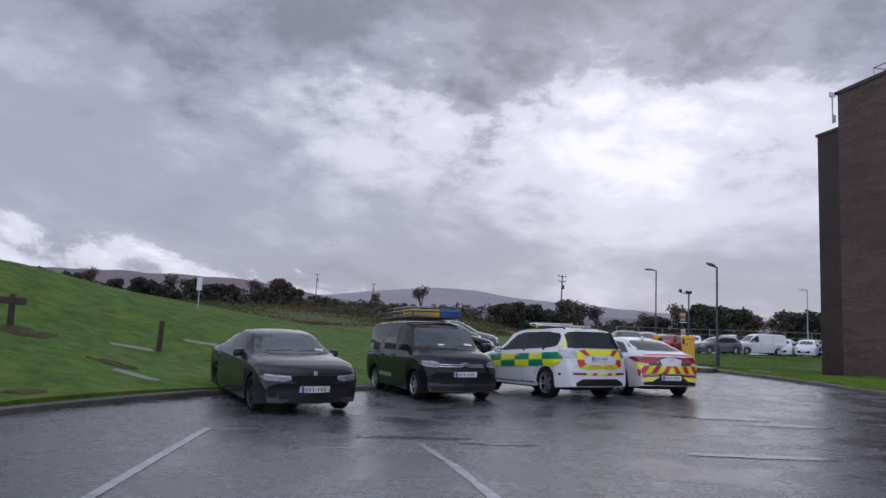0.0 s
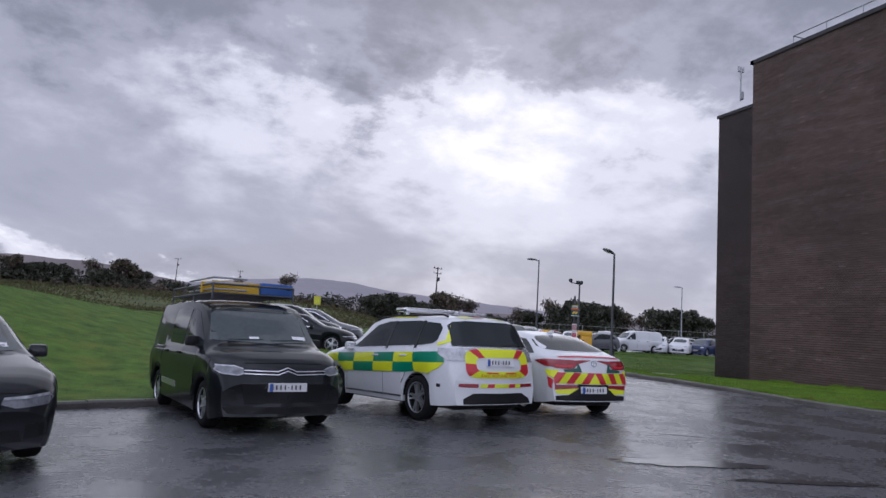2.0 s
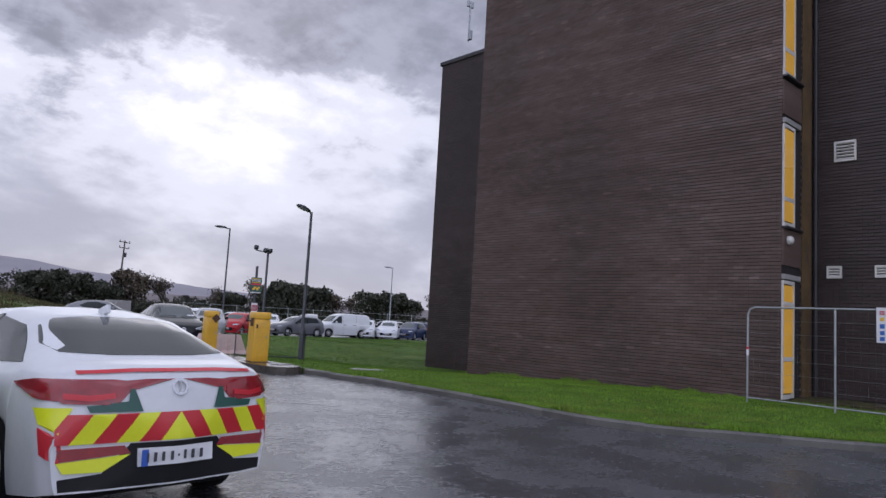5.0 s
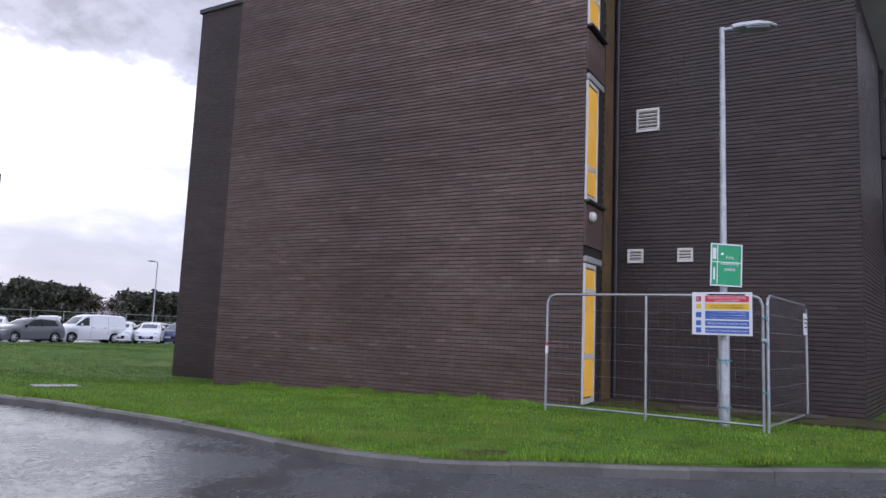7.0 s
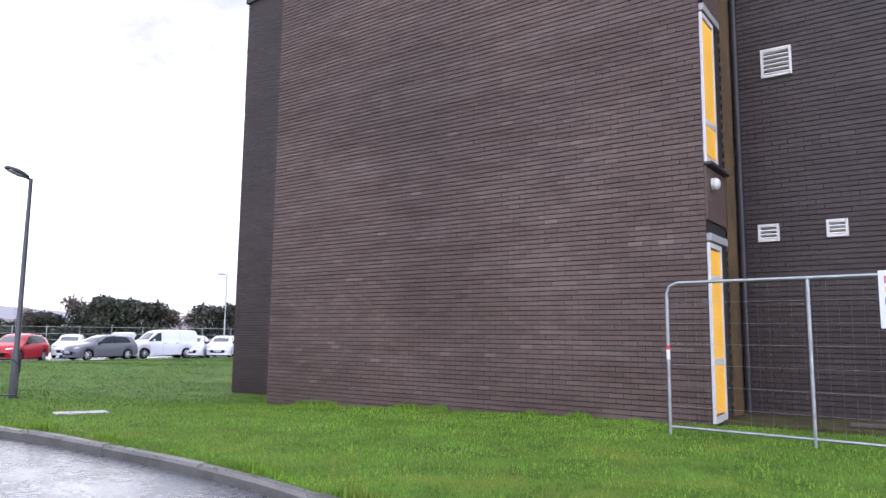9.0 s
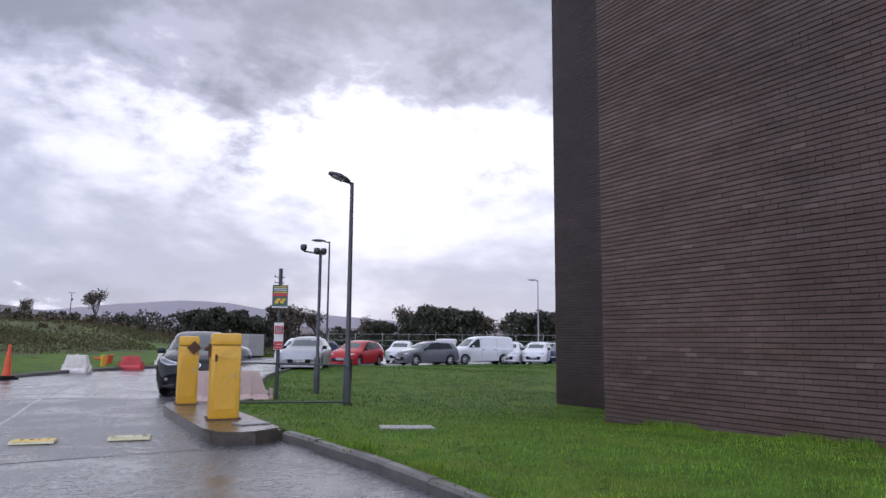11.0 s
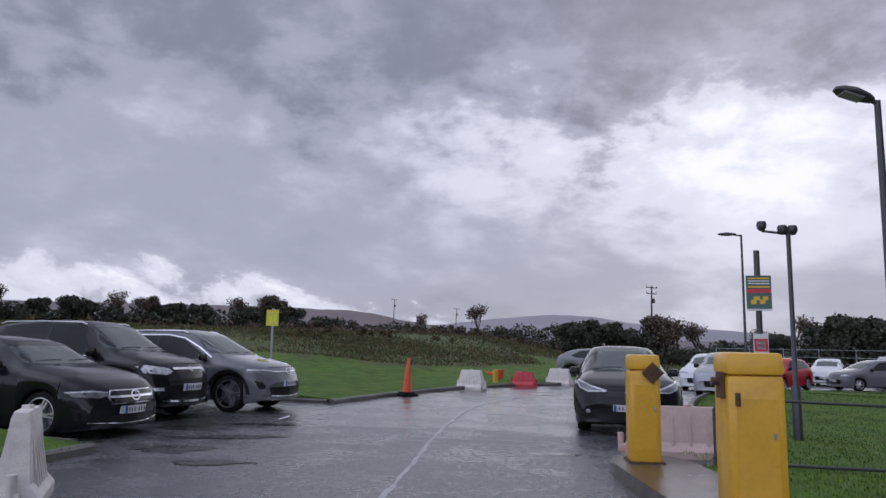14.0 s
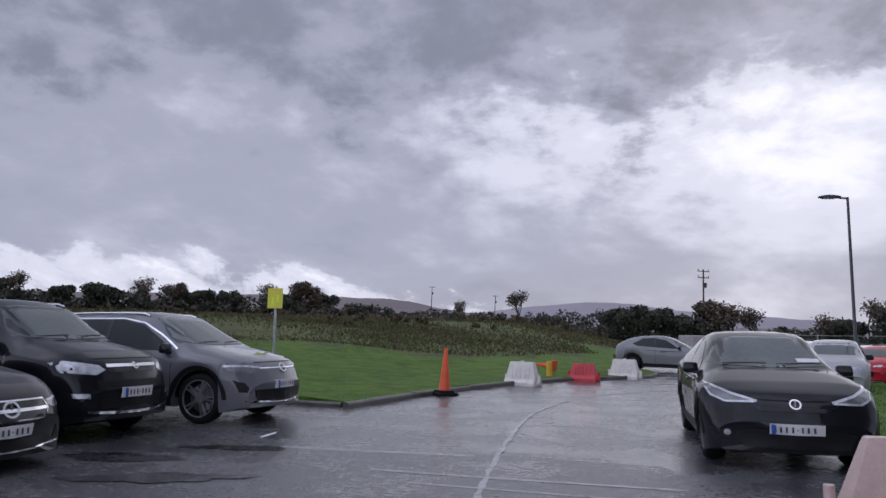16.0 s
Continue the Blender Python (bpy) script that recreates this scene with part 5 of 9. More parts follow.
def van_spec(**kw):
    """Compact panel van with a roof rack, 4.4 m."""
    s = dict(L=4.40, W=1.85, hub=0.325, wheel=0.325, arch=0.375, axles=(-1.42, 1.365), roofw=0.72, nose=0.2, tail=0.05, crown=0.06,
             top=[(-2.2, 0.6), (-2.19, 1.5), (-2.12, 1.75), (-1.9, 1.815), (-0.5, 1.84), (0.2, 1.82), (0.5, 1.76), (0.72, 1.66), (1.28, 1.18), (1.4, 1.14), (1.85, 1.06), (2.05, 0.97), (2.16, 0.82), (2.2, 0.6)],
             belt=[(-2.2, 0.55), (-2.15, 1.05), (0.2, 1.06), (1.1, 1.05), (1.7, 0.98), (2.0, 0.88), (2.14, 0.76), (2.2, 0.5)],
             plan=[(-2.2, 0.86), (-2.1, 0.905), (-1.5, 0.925), (1.5, 0.925), (1.9, 0.90), (2.1, 0.86), (2.2, 0.80)],
             bottom=[(-2.2, 0.36), (-1.9, 0.26), (1.0, 0.2), (1.9, 0.2), (2.2, 0.26)],
             paint=M["p_black"], spokes=7, spoke_w=(0.03, 0.022), rim="alloy", rim_k=0.66,
             plates=[("F", 0, 0.60)], mirror=(0.82, 1.17, "black_plastic"), handles=[(0.05, 0.98, "black_plastic"), (-0.75, 0.98, "black_plastic")], wipers=[(0, 1.2, 0, 1.22)])
    s["patches"] = [
        ("windscreen", "F", [(-0.76, 1.20), (0, 1.165), (0.76, 1.20), (0.66, 1.66), (0.3, 1.705), (-0.3, 1.705), (-0.66, 1.66)], "screen", dict(cell=0.1, label="rain-spotted windscreen")),
        ("cab_glass", "LR", [(0.30, 1.10), (1.14, 1.09), (0.98, 1.24), (0.52, 1.60), (0.30, 1.66)], "glass", dict(cell=0.1)),
        ("side_glass", "LR", [(-0.75, 1.12), (0.10, 1.10), (0.10, 1.66), (-0.72, 1.67), (-0.82, 1.58)], "glass", dict(cell=0.1)),
        ("headlight", "F", [(0.55, 0.775), (0.62, 0.745), (0.80, 0.765), (0.87, 0.82), (0.84, 0.87), (0.66, 0.86), (0.56, 0.83)], "lamp_mid", dict(cell=0.06)),
        ("daytime_lamp", "F", strip([(0.56, 0.835), (0.66, 0.868), (0.85, 0.872)], 0.016), "lamp_clear", dict(cell=0.05, off=0.011)),
        ("daytime_lamp", "F", strip([(0.56, 0.775), (0.62, 0.752), (0.80, 0.770), (0.86, 0.815)], 0.016), "lamp_clear", dict(cell=0.05, off=0.011)),
        ("grille_trim", "F", strip([(-0.55, 0.815), (-0.13, 0.805), (0.0, 0.855), (0.13, 0.805), (0.55, 0.815)], 0.013), "chrome", dict(cell=0.06, label="chrome chevron bar", off=0.012)),
        ("grille_trim", "F", strip([(-0.55, 0.772), (-0.13, 0.762), (0.0, 0.812), (0.13, 0.762), (0.55, 0.772)], 0.013), "chrome", dict(cell=0.06, label="chrome chevron bar", off=0.012)),
        ("bumper_grille", "F", [(-0.52, 0.38), (0.52, 0.40), (0.58, 0.64), (-0.58, 0.64)], "black_plastic", dict(cell=0.1, label="black lower grille")),
        ("side_intake", "F", [(0.62, 0.42), (0.80, 0.44), (0.80, 0.56), (0.66, 0.56)], "black_plastic", dict(cell=0.06)),
        ("bumper_lip", "F", [(-0.80, 0.25), (0.80, 0.25), (0.78, 0.34), (-0.78, 0.34)], "black_plastic", dict(cell=0.1, label="black bumper lip")),
        ("rubbing_strip", "LR", [(-0.92, 0.46), (-0.05, 0.44), (-0.05, 0.53), (-0.90, 0.55)], "alloy", dict(cell=0.1, off=0.008)),
        ("arch_trim", "LR", arc(1.365, 0.325, 0.43, 5, 175) + arc(1.365, 0.325, 0.38, 175, 5), "black_plastic", dict(cell=0.1, off=0.012)),
        ("arch_trim", "LR", arc(-1.42, 0.325, 0.43, 5, 175) + arc(-1.42, 0.325, 0.38, 175, 5), "black_plastic", dict(cell=0.1, off=0.012)),
        ("shut_line", "LR", shut(1.0, 0.3, 1.1, 1.08), "ink", LINE), ("shut_line", "LR", shut(0.2, 0.26, 0.2, 1.72), "ink", LINE), ("shut_line", "LR", shut(-0.92, 0.55, -0.92, 1.72), "ink", LINE),
        ("slide_rail", "LR", strip([(-2.0, 1.02), (-1.0, 1.03)], 0.03), "ink", LINE),
        ("bonnet_line", "F", strip([(-0.84, 0.89), (-0.5, 0.91), (0, 0.92), (0.5, 0.91), (0.84, 0.89)], 0.009), "ink", LINE),
        ("tax_disc", "F", [(0.40, 1.235), (0.60, 1.22), (0.60, 1.27), (0.40, 1.28)], "paper", dict(cell=0.1, off=0.010, rim=0, label="paper behind the glass")),
        ("tax_disc", "F", [(-0.24, 1.22), (-0.10, 1.22), (-0.10, 1.255), (-0.24, 1.255)], "paper", dict(cell=0.1, off=0.010, rim=0, label="paper behind the glass")),
    ]
    s.update(kw)
    return s


def estate_suv_spec(**kw):
    """Mid-size white SUV, 4.66 m."""
    s = dict(L=4.66, W=1.80, hub=0.35, wheel=0.35, arch=0.40, axles=(-1.33, 1.34), roofw=0.62, nose=0.22, tail=0.14, crown=0.07, tyre_w=0.225,
             top=[(-2.33, 0.65), (-2.32, 0.95), (-2.28, 1.12), (-2.2, 1.20), (-1.98, 1.55), (-1.9, 1.62), (-1.5, 1.665), (-0.4, 1.70), (0.1, 1.68), (0.45, 1.60), (1.12, 1.17), (1.35, 1.13), (1.9, 1.04), (2.15, 0.95), (2.28, 0.82), (2.33, 0.6)],
             belt=[(-2.33, 0.6), (-2.28, 1.0), (-2.1, 1.14), (-1.2, 1.13), (0, 1.08), (1.2, 1.04), (1.9, 0.95), (2.2, 0.84), (2.33, 0.52)],
             plan=[(-2.33, 0.76), (-2.25, 0.82), (-1.9, 0.885), (1.5, 0.90), (1.9, 0.89), (2.15, 0.84), (2.28, 0.77), (2.33, 0.7)],
             bottom=[(-2.33, 0.30), (-2.2, 0.28), (-1.8, 0.26), (1.0, 0.26), (1.9, 0.24), (2.33, 0.3)],
             paint=M["p_white"], spokes=5, spoke_w=(0.036, 0.026), spoke_pair=(-0.17, 0.17), rim="alloy", rim_k=0.70,
             mirror=(0.78, 1.12, M["p_white"]), handles=[(-0.12, 0.98, M["p_white"]), (-1.0, 1.0, M["p_white"])],
             plates=[("B", 0.0, 0.935)],
             rails=[((-1.75, 0.58, 1.63), (0.35, 0.58, 1.60), 0.018, "black_plastic")])
    P = [
        ("rear_glass", "B", [(-0.72, 1.175), (0.72, 1.175), (0.66, 1.48), (0.60, 1.54), (0.4, 1.56), (-0.4, 1.56), (-0.60, 1.54), (-0.66, 1.48)], "glass", dict(cell=0.06, off=0.016, rim=0.03, label="dark rear window")),
        ("side_glass", "LR", [(-1.68, 1.205), (-1.4, 1.175), (0.76, 1.10), (0.58, 1.22), (0.18, 1.50), (-0.2, 1.565), (-1.1, 1.57), (-1.66, 1.52), (-1.78, 1.44), (-1.78, 1.26)], "glass", dict(cell=0.1)),
        ("pillar", "LR", [(-0.42, 1.10), (-0.35, 1.10), (-0.38, 1.57), (-0.44, 1.57)], "gloss_black", dict(cell=0.1, off=0.009)),
        ("pillar", "LR", [(-1.28, 1.12), (-1.22, 1.12), (-1.22, 1.57), (-1.27, 1.57)], "gloss_black", dict(cell=0.1, off=0.009)),
        ("tail_light", "B", [(0.61, 0.97), (0.79, 0.945), (0.80, 1.13), (0.61, 1.15)], "lamp_silver", dict(cell=0.05, off=0.012, rim=0.01)),
        ("tail_lens", "LR", [(-2.24, 0.945), (-2.10, 0.95), (-1.90, 1.05), (-1.86, 1.14), (-2.22, 1.14)], "lamp_silver", dict(cell=0.05, off=0.012, rim=0.01)),
        ("tailgate_trim", "B", [(-0.60, 1.145), (0.60, 1.145), (0.60, 1.168), (-0.60, 1.168)], "chrome", dict(cell=0.1, label="satin trim bar under the rear window")),
        ("reflector", "B", [(0.38, 0.555), (0.70, 0.565), (0.70, 0.615), (0.38, 0.61)], "lamp_red", dict(cell=0.06)),
        ("rear_skirt", "B", [(-0.70, 0.27), (0.70, 0.27), (0.62, 0.39), (0.46, 0.47), (-0.46, 0.47), (-0.62, 0.39)], "black_plastic", dict(cell=0.08, off=0.01, label="black rear skirt")),
        ("filler_flap", "LR", [(-1.96, 0.55), (-1.89, 0.55), (-1.89, 0.60), (-1.96, 0.60)], "black_plastic", dict(cell=0.1)),
        ("sill_trim", "LR", strip([(-0.92, 0.34), (0.9, 0.34)], 0.03), "chrome", LINE),
        ("shut_line", "LR", shut(0.86, 0.36, 0.82, 1.08), "ink", LINE), ("shut_line", "LR", shut(-0.38, 0.32, -0.38, 1.1), "ink", LINE), ("shut_line", "LR", shut(-0.93, 0.55, -1.25, 1.1), "ink", LINE),
        ("windscreen", "F", [(-0.70, 1.19), (0.70, 1.19), (0.56, 1.56), (-0.56, 1.56)], "screen", dict(cell=0.1, label="windscreen")),
        ("headlight", "F", [(0.45, 0.80), (0.80, 0.84), (0.80, 0.92), (0.45, 0.88)], "lamp_clear", dict(cell=0.08)),
        ("wiper_arm", "B", strip([(-0.05, 1.185), (-0.45, 1.215)], 0.025), "black_plastic", dict(cell=0.2, off=0.02, label="rear wiper")),
        ("roof_chevron", "B", [(0.16, 1.615), (0.42, 1.60), (0.42, 1.625), (0.16, 1.64)], "hv_yellow", LIV | dict(label="yellow strip above the rear window")),
        ("roof_chevron", "B", [(-0.42, 1.60), (-0.16, 1.615), (-0.16, 1.64), (-0.42, 1.625)], "hv_yellow", LIV | dict(label="yellow strip above the rear window")),
        ("roof_chevron", "B", [(-0.03, 1.62), (0.12, 1.617), (0.12, 1.64), (-0.03, 1.643)], "hv_red", LIV | dict(label="red strip above the rear window")),
        ("pillar_chevron", "LR", strip([(-1.98, 1.27), (-1.93, 1.50)], 0.06), "hv_yellow", LIV),
        ("pillar_chevron", "LR", strip([(-1.82, 1.19), (-2.02, 1.25)], 0.05), "hv_yellow", LIV),
        ("bonnet_edge_strip", "LR", strip([(-0.9, 1.64), (0.05, 1.645)], 0.03), "hv_yellow", LIV),
    ]
    # chequered flank: two rows, rising to the tail
    cols = [-2.04, -1.27, -0.70, -0.07, 0.61, 1.20, 1.70]
    zt = lambda x: 1.02 - 0.032 * x
    for i, (xa, xb) in enumerate(zip(cols, cols[1:])):
        for j in range(2):
            lo, hi = 0.16 * (j + 1), 0.16 * j
            pts = [(xa, zt(xa) - lo), (xb, zt(xb) - lo), (xb, zt(xb) - hi), (xa, zt(xa) - hi)]
            if i == 0:
                pts = [(-1.98, zt(-2) - 0.03), (-2.04, zt(-2) - 0.16), (xb, zt(xb) - 0.16), (xb, zt(xb)), (-1.93, zt(-1.93))] if j == 0 else \
                      [(-2.03, zt(-2) - 0.165), (-1.92, zt(-2) - 0.26), (-1.68, zt(-1.7) - 0.33), (-1.33, zt(-1.3) - 0.31), (xb, zt(xb) - 0.30), (xb, zt(xb) - 0.16)]
            if i == 1 and j == 1:
                pts = [(xa, zt(xa) - 0.30), (-1.05, zt(-1.05) - 0.32), (xb, zt(xb) - 0.32), (xb, zt(xb) - 0.16), (xa, zt(xa) - 0.16)]
            if i == 4 and j == 1:
                pts = [(xa, zt(xa) - 0.32), (0.98, zt(1) - 0.32), (1.12, zt(1.1) - 0.24), (xb, zt(xb) - 0.2), (xb, zt(xb) - 0.16), (xa, zt(xa) - 0.16)]
            if i == 5:
                if j:
                    continue
                pts = [(xa, zt(xa) - 0.15), (1.62, zt(1.6) - 0.14), (xb, zt(xb) - 0.1), (1.62, zt(1.6)), (xa, zt(xa))]
            P.append(("livery_square", "LR", pts, "hv_green" if (i + j) % 2 == 0 else "hv_yellow", LIV))
    # tailgate: red and yellow panel round the plate recess
    def ring_pt(a, k):
        c, s_ = math.cos(radians(a)), math.sin(radians(a))
        return (k[0] * math.copysign(abs(c) ** 0.42, c), k[2] + k[1] * math.copysign(abs(s_) ** 0.42, s_))
    seg = [0, 44, 70, 110, 136, 180, 222, 318, 360]
    for i, (a0, a1) in enumerate(zip(seg, seg[1:])):
        outer = [ring_pt(a0 + (a1 - a0) * k / 8, (0.60, 0.222, 0.918)) for k in range(9)]
        inner = [ring_pt(a0 + (a1 - a0) * k / 8, (0.43, 0.105, 0.905)) for k in range(8, -1, -1)]
        P.append(("tailgate_chevron", "B", outer + inner, "hv_yellow" if i % 2 == 0 else "hv_red", LIV | dict(label="livery segment")))
    for y in (-0.2, 0.16):
        P.append(("tailgate_bar", "B", [(y - 0.11, 0.765), (y + 0.11, 0.765), (y + 0.11, 0.785), (y - 0.11, 0.785)], "hv_red", LIV | dict(label="short red bar", off=0.014)))
    for i, (ya, yb, mt) in enumerate(((0.24, 0.36, "hv_yellow"), (0.12, 0.24, "hv_red"), (-0.16, 0.12, "hv_yellow"), (-0.30, -0.16, "hv_red"), (-0.42, -0.30, "hv_yellow"))):
        P.append(("bumper_chevron", "B", [(ya, 0.555), (yb, 0.555), (yb - 0.02, 0.61), (ya - 0.02, 0.61)], mt, LIV | dict(label="livery block on the bumper")))
    s["patches"] = P
    s["boxes"] = [("light_bar", "chrome", [((0.34, 1.12, 0.07), (-0.35, 0, 1.775), (0, 0, 0), 0.025), ((0.1, 0.06, 0.08), (-0.35, 0.45, 1.715), (0, 0, 0), 0.005), ((0.1, 0.06, 0.08), (-0.35, -0.45, 1.715), (0, 0, 0), 0.005)]),
                  ("rear_beacon", "lamp_clear", [((0.14, 0.55, 0.04), (-1.55, 0, 1.70), (0, 0, 0), 0.012)])]
    s.update(kw)
    return s


def fastback_spec(**kw):
    """White fastback hatch, 4.46 m."""
    s = dict(L=4.46, W=1.795, hub=0.32, wheel=0.32, arch=0.365, axles=(-1.33, 1.32), roofw=0.58, nose=0.22, tail=0.16, crown=0.07,
             top=[(-2.23, 0.6), (-2.22, 0.85), (-2.18, 0.98), (-2.10, 1.025), (-1.85, 1.06), (-1.0, 1.36), (-0.4, 1.43), (0.1, 1.42), (0.45, 1.35), (1.1, 1.02), (1.35, 0.98), (1.85, 0.89), (2.1, 0.80), (2.2, 0.68), (2.23, 0.5)],
             belt=[(-2.23, 0.55), (-2.18, 0.88), (-2.0, 0.97), (-1.3, 0.985), (0, 0.94), (1.1, 0.91), (1.8, 0.82), (2.1, 0.72), (2.23, 0.46)],
             plan=[(-2.23, 0.74), (-2.15, 0.81), (-1.8, 0.87), (-1.2, 0.895), (1.4, 0.895), (1.8, 0.88), (2.05, 0.83), (2.18, 0.77), (2.23, 0.7)],
             bottom=[(-2.23, 0.27), (-2.1, 0.24), (-1.7, 0.21), (1.0, 0.19), (2.0, 0.19), (2.23, 0.25)],
             paint=M["p_white"], spokes=5, spoke_pair=(-0.12, 0.12), rim="alloy", rim_k=0.68,
             mirror=(0.7, 1.0, M["p_white"]), handles=[(-0.1, 0.85, M["p_white"]), (-1.0, 0.87, M["p_white"])],
             plates=[("B", 0.0, 0.455)])
    P = [
        ("rear_glass", "B", [(-0.60, 1.10), (-0.3, 1.085), (0.3, 1.085), (0.60, 1.10), (0.64, 1.15), (0.56, 1.27), (0.44, 1.325), (0.2, 1.35), (-0.2, 1.35), (-0.44, 1.325), (-0.56, 1.27), (-0.64, 1.15)], "glass", dict(cell=0.1, label="sloping dark rear window")),
        ("side_glass", "LR", [(-1.55, 1.03), (0.68, 0.965), (0.5, 1.08), (0.1, 1.31), (-0.35, 1.345), (-1.0, 1.27)], "glass", dict(cell=0.1)),
        ("pillar", "LR", [(-0.42, 0.97), (-0.35, 0.97), (-0.38, 1.35), (-0.44, 1.35)], "gloss_black", dict(cell=0.1, off=0.009)),
        ("tail_light", "B", [(0.36, 0.835), (0.46, 0.79), (0.70, 0.80), (0.77, 0.86), (0.74, 0.94), (0.5, 0.925), (0.36, 0.895)], "lamp_red", dict(cell=0.05, off=0.012)),
        ("tail_lens", "LR", [(-2.18, 0.80), (-1.95, 0.83), (-1.68, 0.915), (-1.9, 0.945), (-2.17, 0.945)], "lamp_red", dict(cell=0.05, off=0.012)),
        ("tail_bar", "B", strip([(0.42, 0.845), (0.56, 0.83), (0.70, 0.845)], 0.035), "hv_red", dict(cell=0.06, off=0.018, rim=0.0, label="brighter band in the lamp")),
        ("tail_bar", "B", strip([(-0.70, 0.845), (-0.56, 0.83), (-0.42, 0.845)], 0.035), "hv_red", dict(cell=0.06, off=0.018, rim=0.0, label="brighter band in the lamp")),
        ("corner_panel", "B", [(0.25, 0.745), (0.56, 0.745), (0.58, 0.785), (0.50, 0.79), (0.34, 0.81), (0.33, 0.885), (0.30, 0.885)], "deep_green", LIV),
        ("spoiler_stripe", "B", strip([(-0.62, 0.985), (-0.3, 1.0), (0.3, 1.0), (0.62, 0.985)], 0.02), "hv_red", LIV | dict(label="red stripe on the tail lip")),
        ("shut_line", "LR", shut(0.8, 0.3, 0.76, 0.96), "ink", LINE), ("shut_line", "LR", shut(-0.38, 0.28, -0.38, 0.97), "ink", LINE),
        ("rear_skirt", "B", [(-0.72, 0.25), (0.72, 0.25), (0.70, 0.35), (0.46, 0.37), (0.30, 0.545), (-0.30, 0.545), (-0.46, 0.37), (-0.70, 0.35)], "black_plastic", dict(cell=0.06, off=0.007, label="black rear bumper insert")),
        ("reflector", "B", [(0.30, 0.485), (0.70, 0.455), (0.72, 0.53), (0.34, 0.535)], "lamp_red", dict(cell=0.06, off=0.010)),
        ("windscreen", "F", [(-0.68, 1.04), (0.68, 1.04), (0.54, 1.33), (-0.54, 1.33)], "screen", dict(cell=0.1, label="windscreen")),
        ("headlight", "F", [(0.45, 0.66), (0.78, 0.69), (0.78, 0.76), (0.45, 0.72)], "lamp_clear", dict(cell=0.08)),
    ]
    # slanting chevrons, mirrored about the middle
    z0, z1 = 0.555, 0.735
    k, y = 0, 0.0
    while y < 0.66:
        q = [(y, z1), (y + 0.135, z1), (y + 0.255, z0), (y + 0.12, z0)]
        if q[2][0] > 0.735:
            cut = lambda p, r: (0.735, p[1] + (r[1] - p[1]) * (0.735 - p[0]) / (r[0] - p[0]))
            q = [q[0], (min(q[1][0], 0.735), z1)] + ([cut(q[1], q[2])] if q[1][0] < 0.735 else []) + ([cut(q[0], q[3])] if q[3][0] > 0.735 else [(0.735, z0), q[3]])
        P.append(("chevron", "B", q, "hv_yellow" if k % 2 else "hv_red", LIV))
        y += 0.135
        k += 1
    P.append(("chevron_yellow", "B", [(0.0, 0.735), (0.12, 0.555), (0.0, 0.555)], "hv_yellow", LIV))
    P.append(("chevron_red", "B", [(0.46, 0.38), (0.68, 0.385), (0.72, 0.45), (0.30, 0.48)], "hv_yellow", LIV))
    P.append(("side_chevron", "LR", [(-2.12, 0.62), (-2.02, 0.68), (-1.96, 0.775), (-2.12, 0.775)], "hv_yellow", LIV))
    P.append(("side_chevron", "LR", [(-2.12, 0.44), (-2.04, 0.50), (-2.02, 0.66), (-2.12, 0.60)], "hv_red", LIV))
    s["patches"] = P
    s["badges"] = [("badge", "chrome", "B", 0, 0.89, 0.055)]
    s["boxes"] = [("roof_fin", M["p_white"], [((0.18, 0.035, 0.07), (-0.85, 0, 1.40), (0, 14, 0), 0.012)])]
    s.update(kw)
    return s


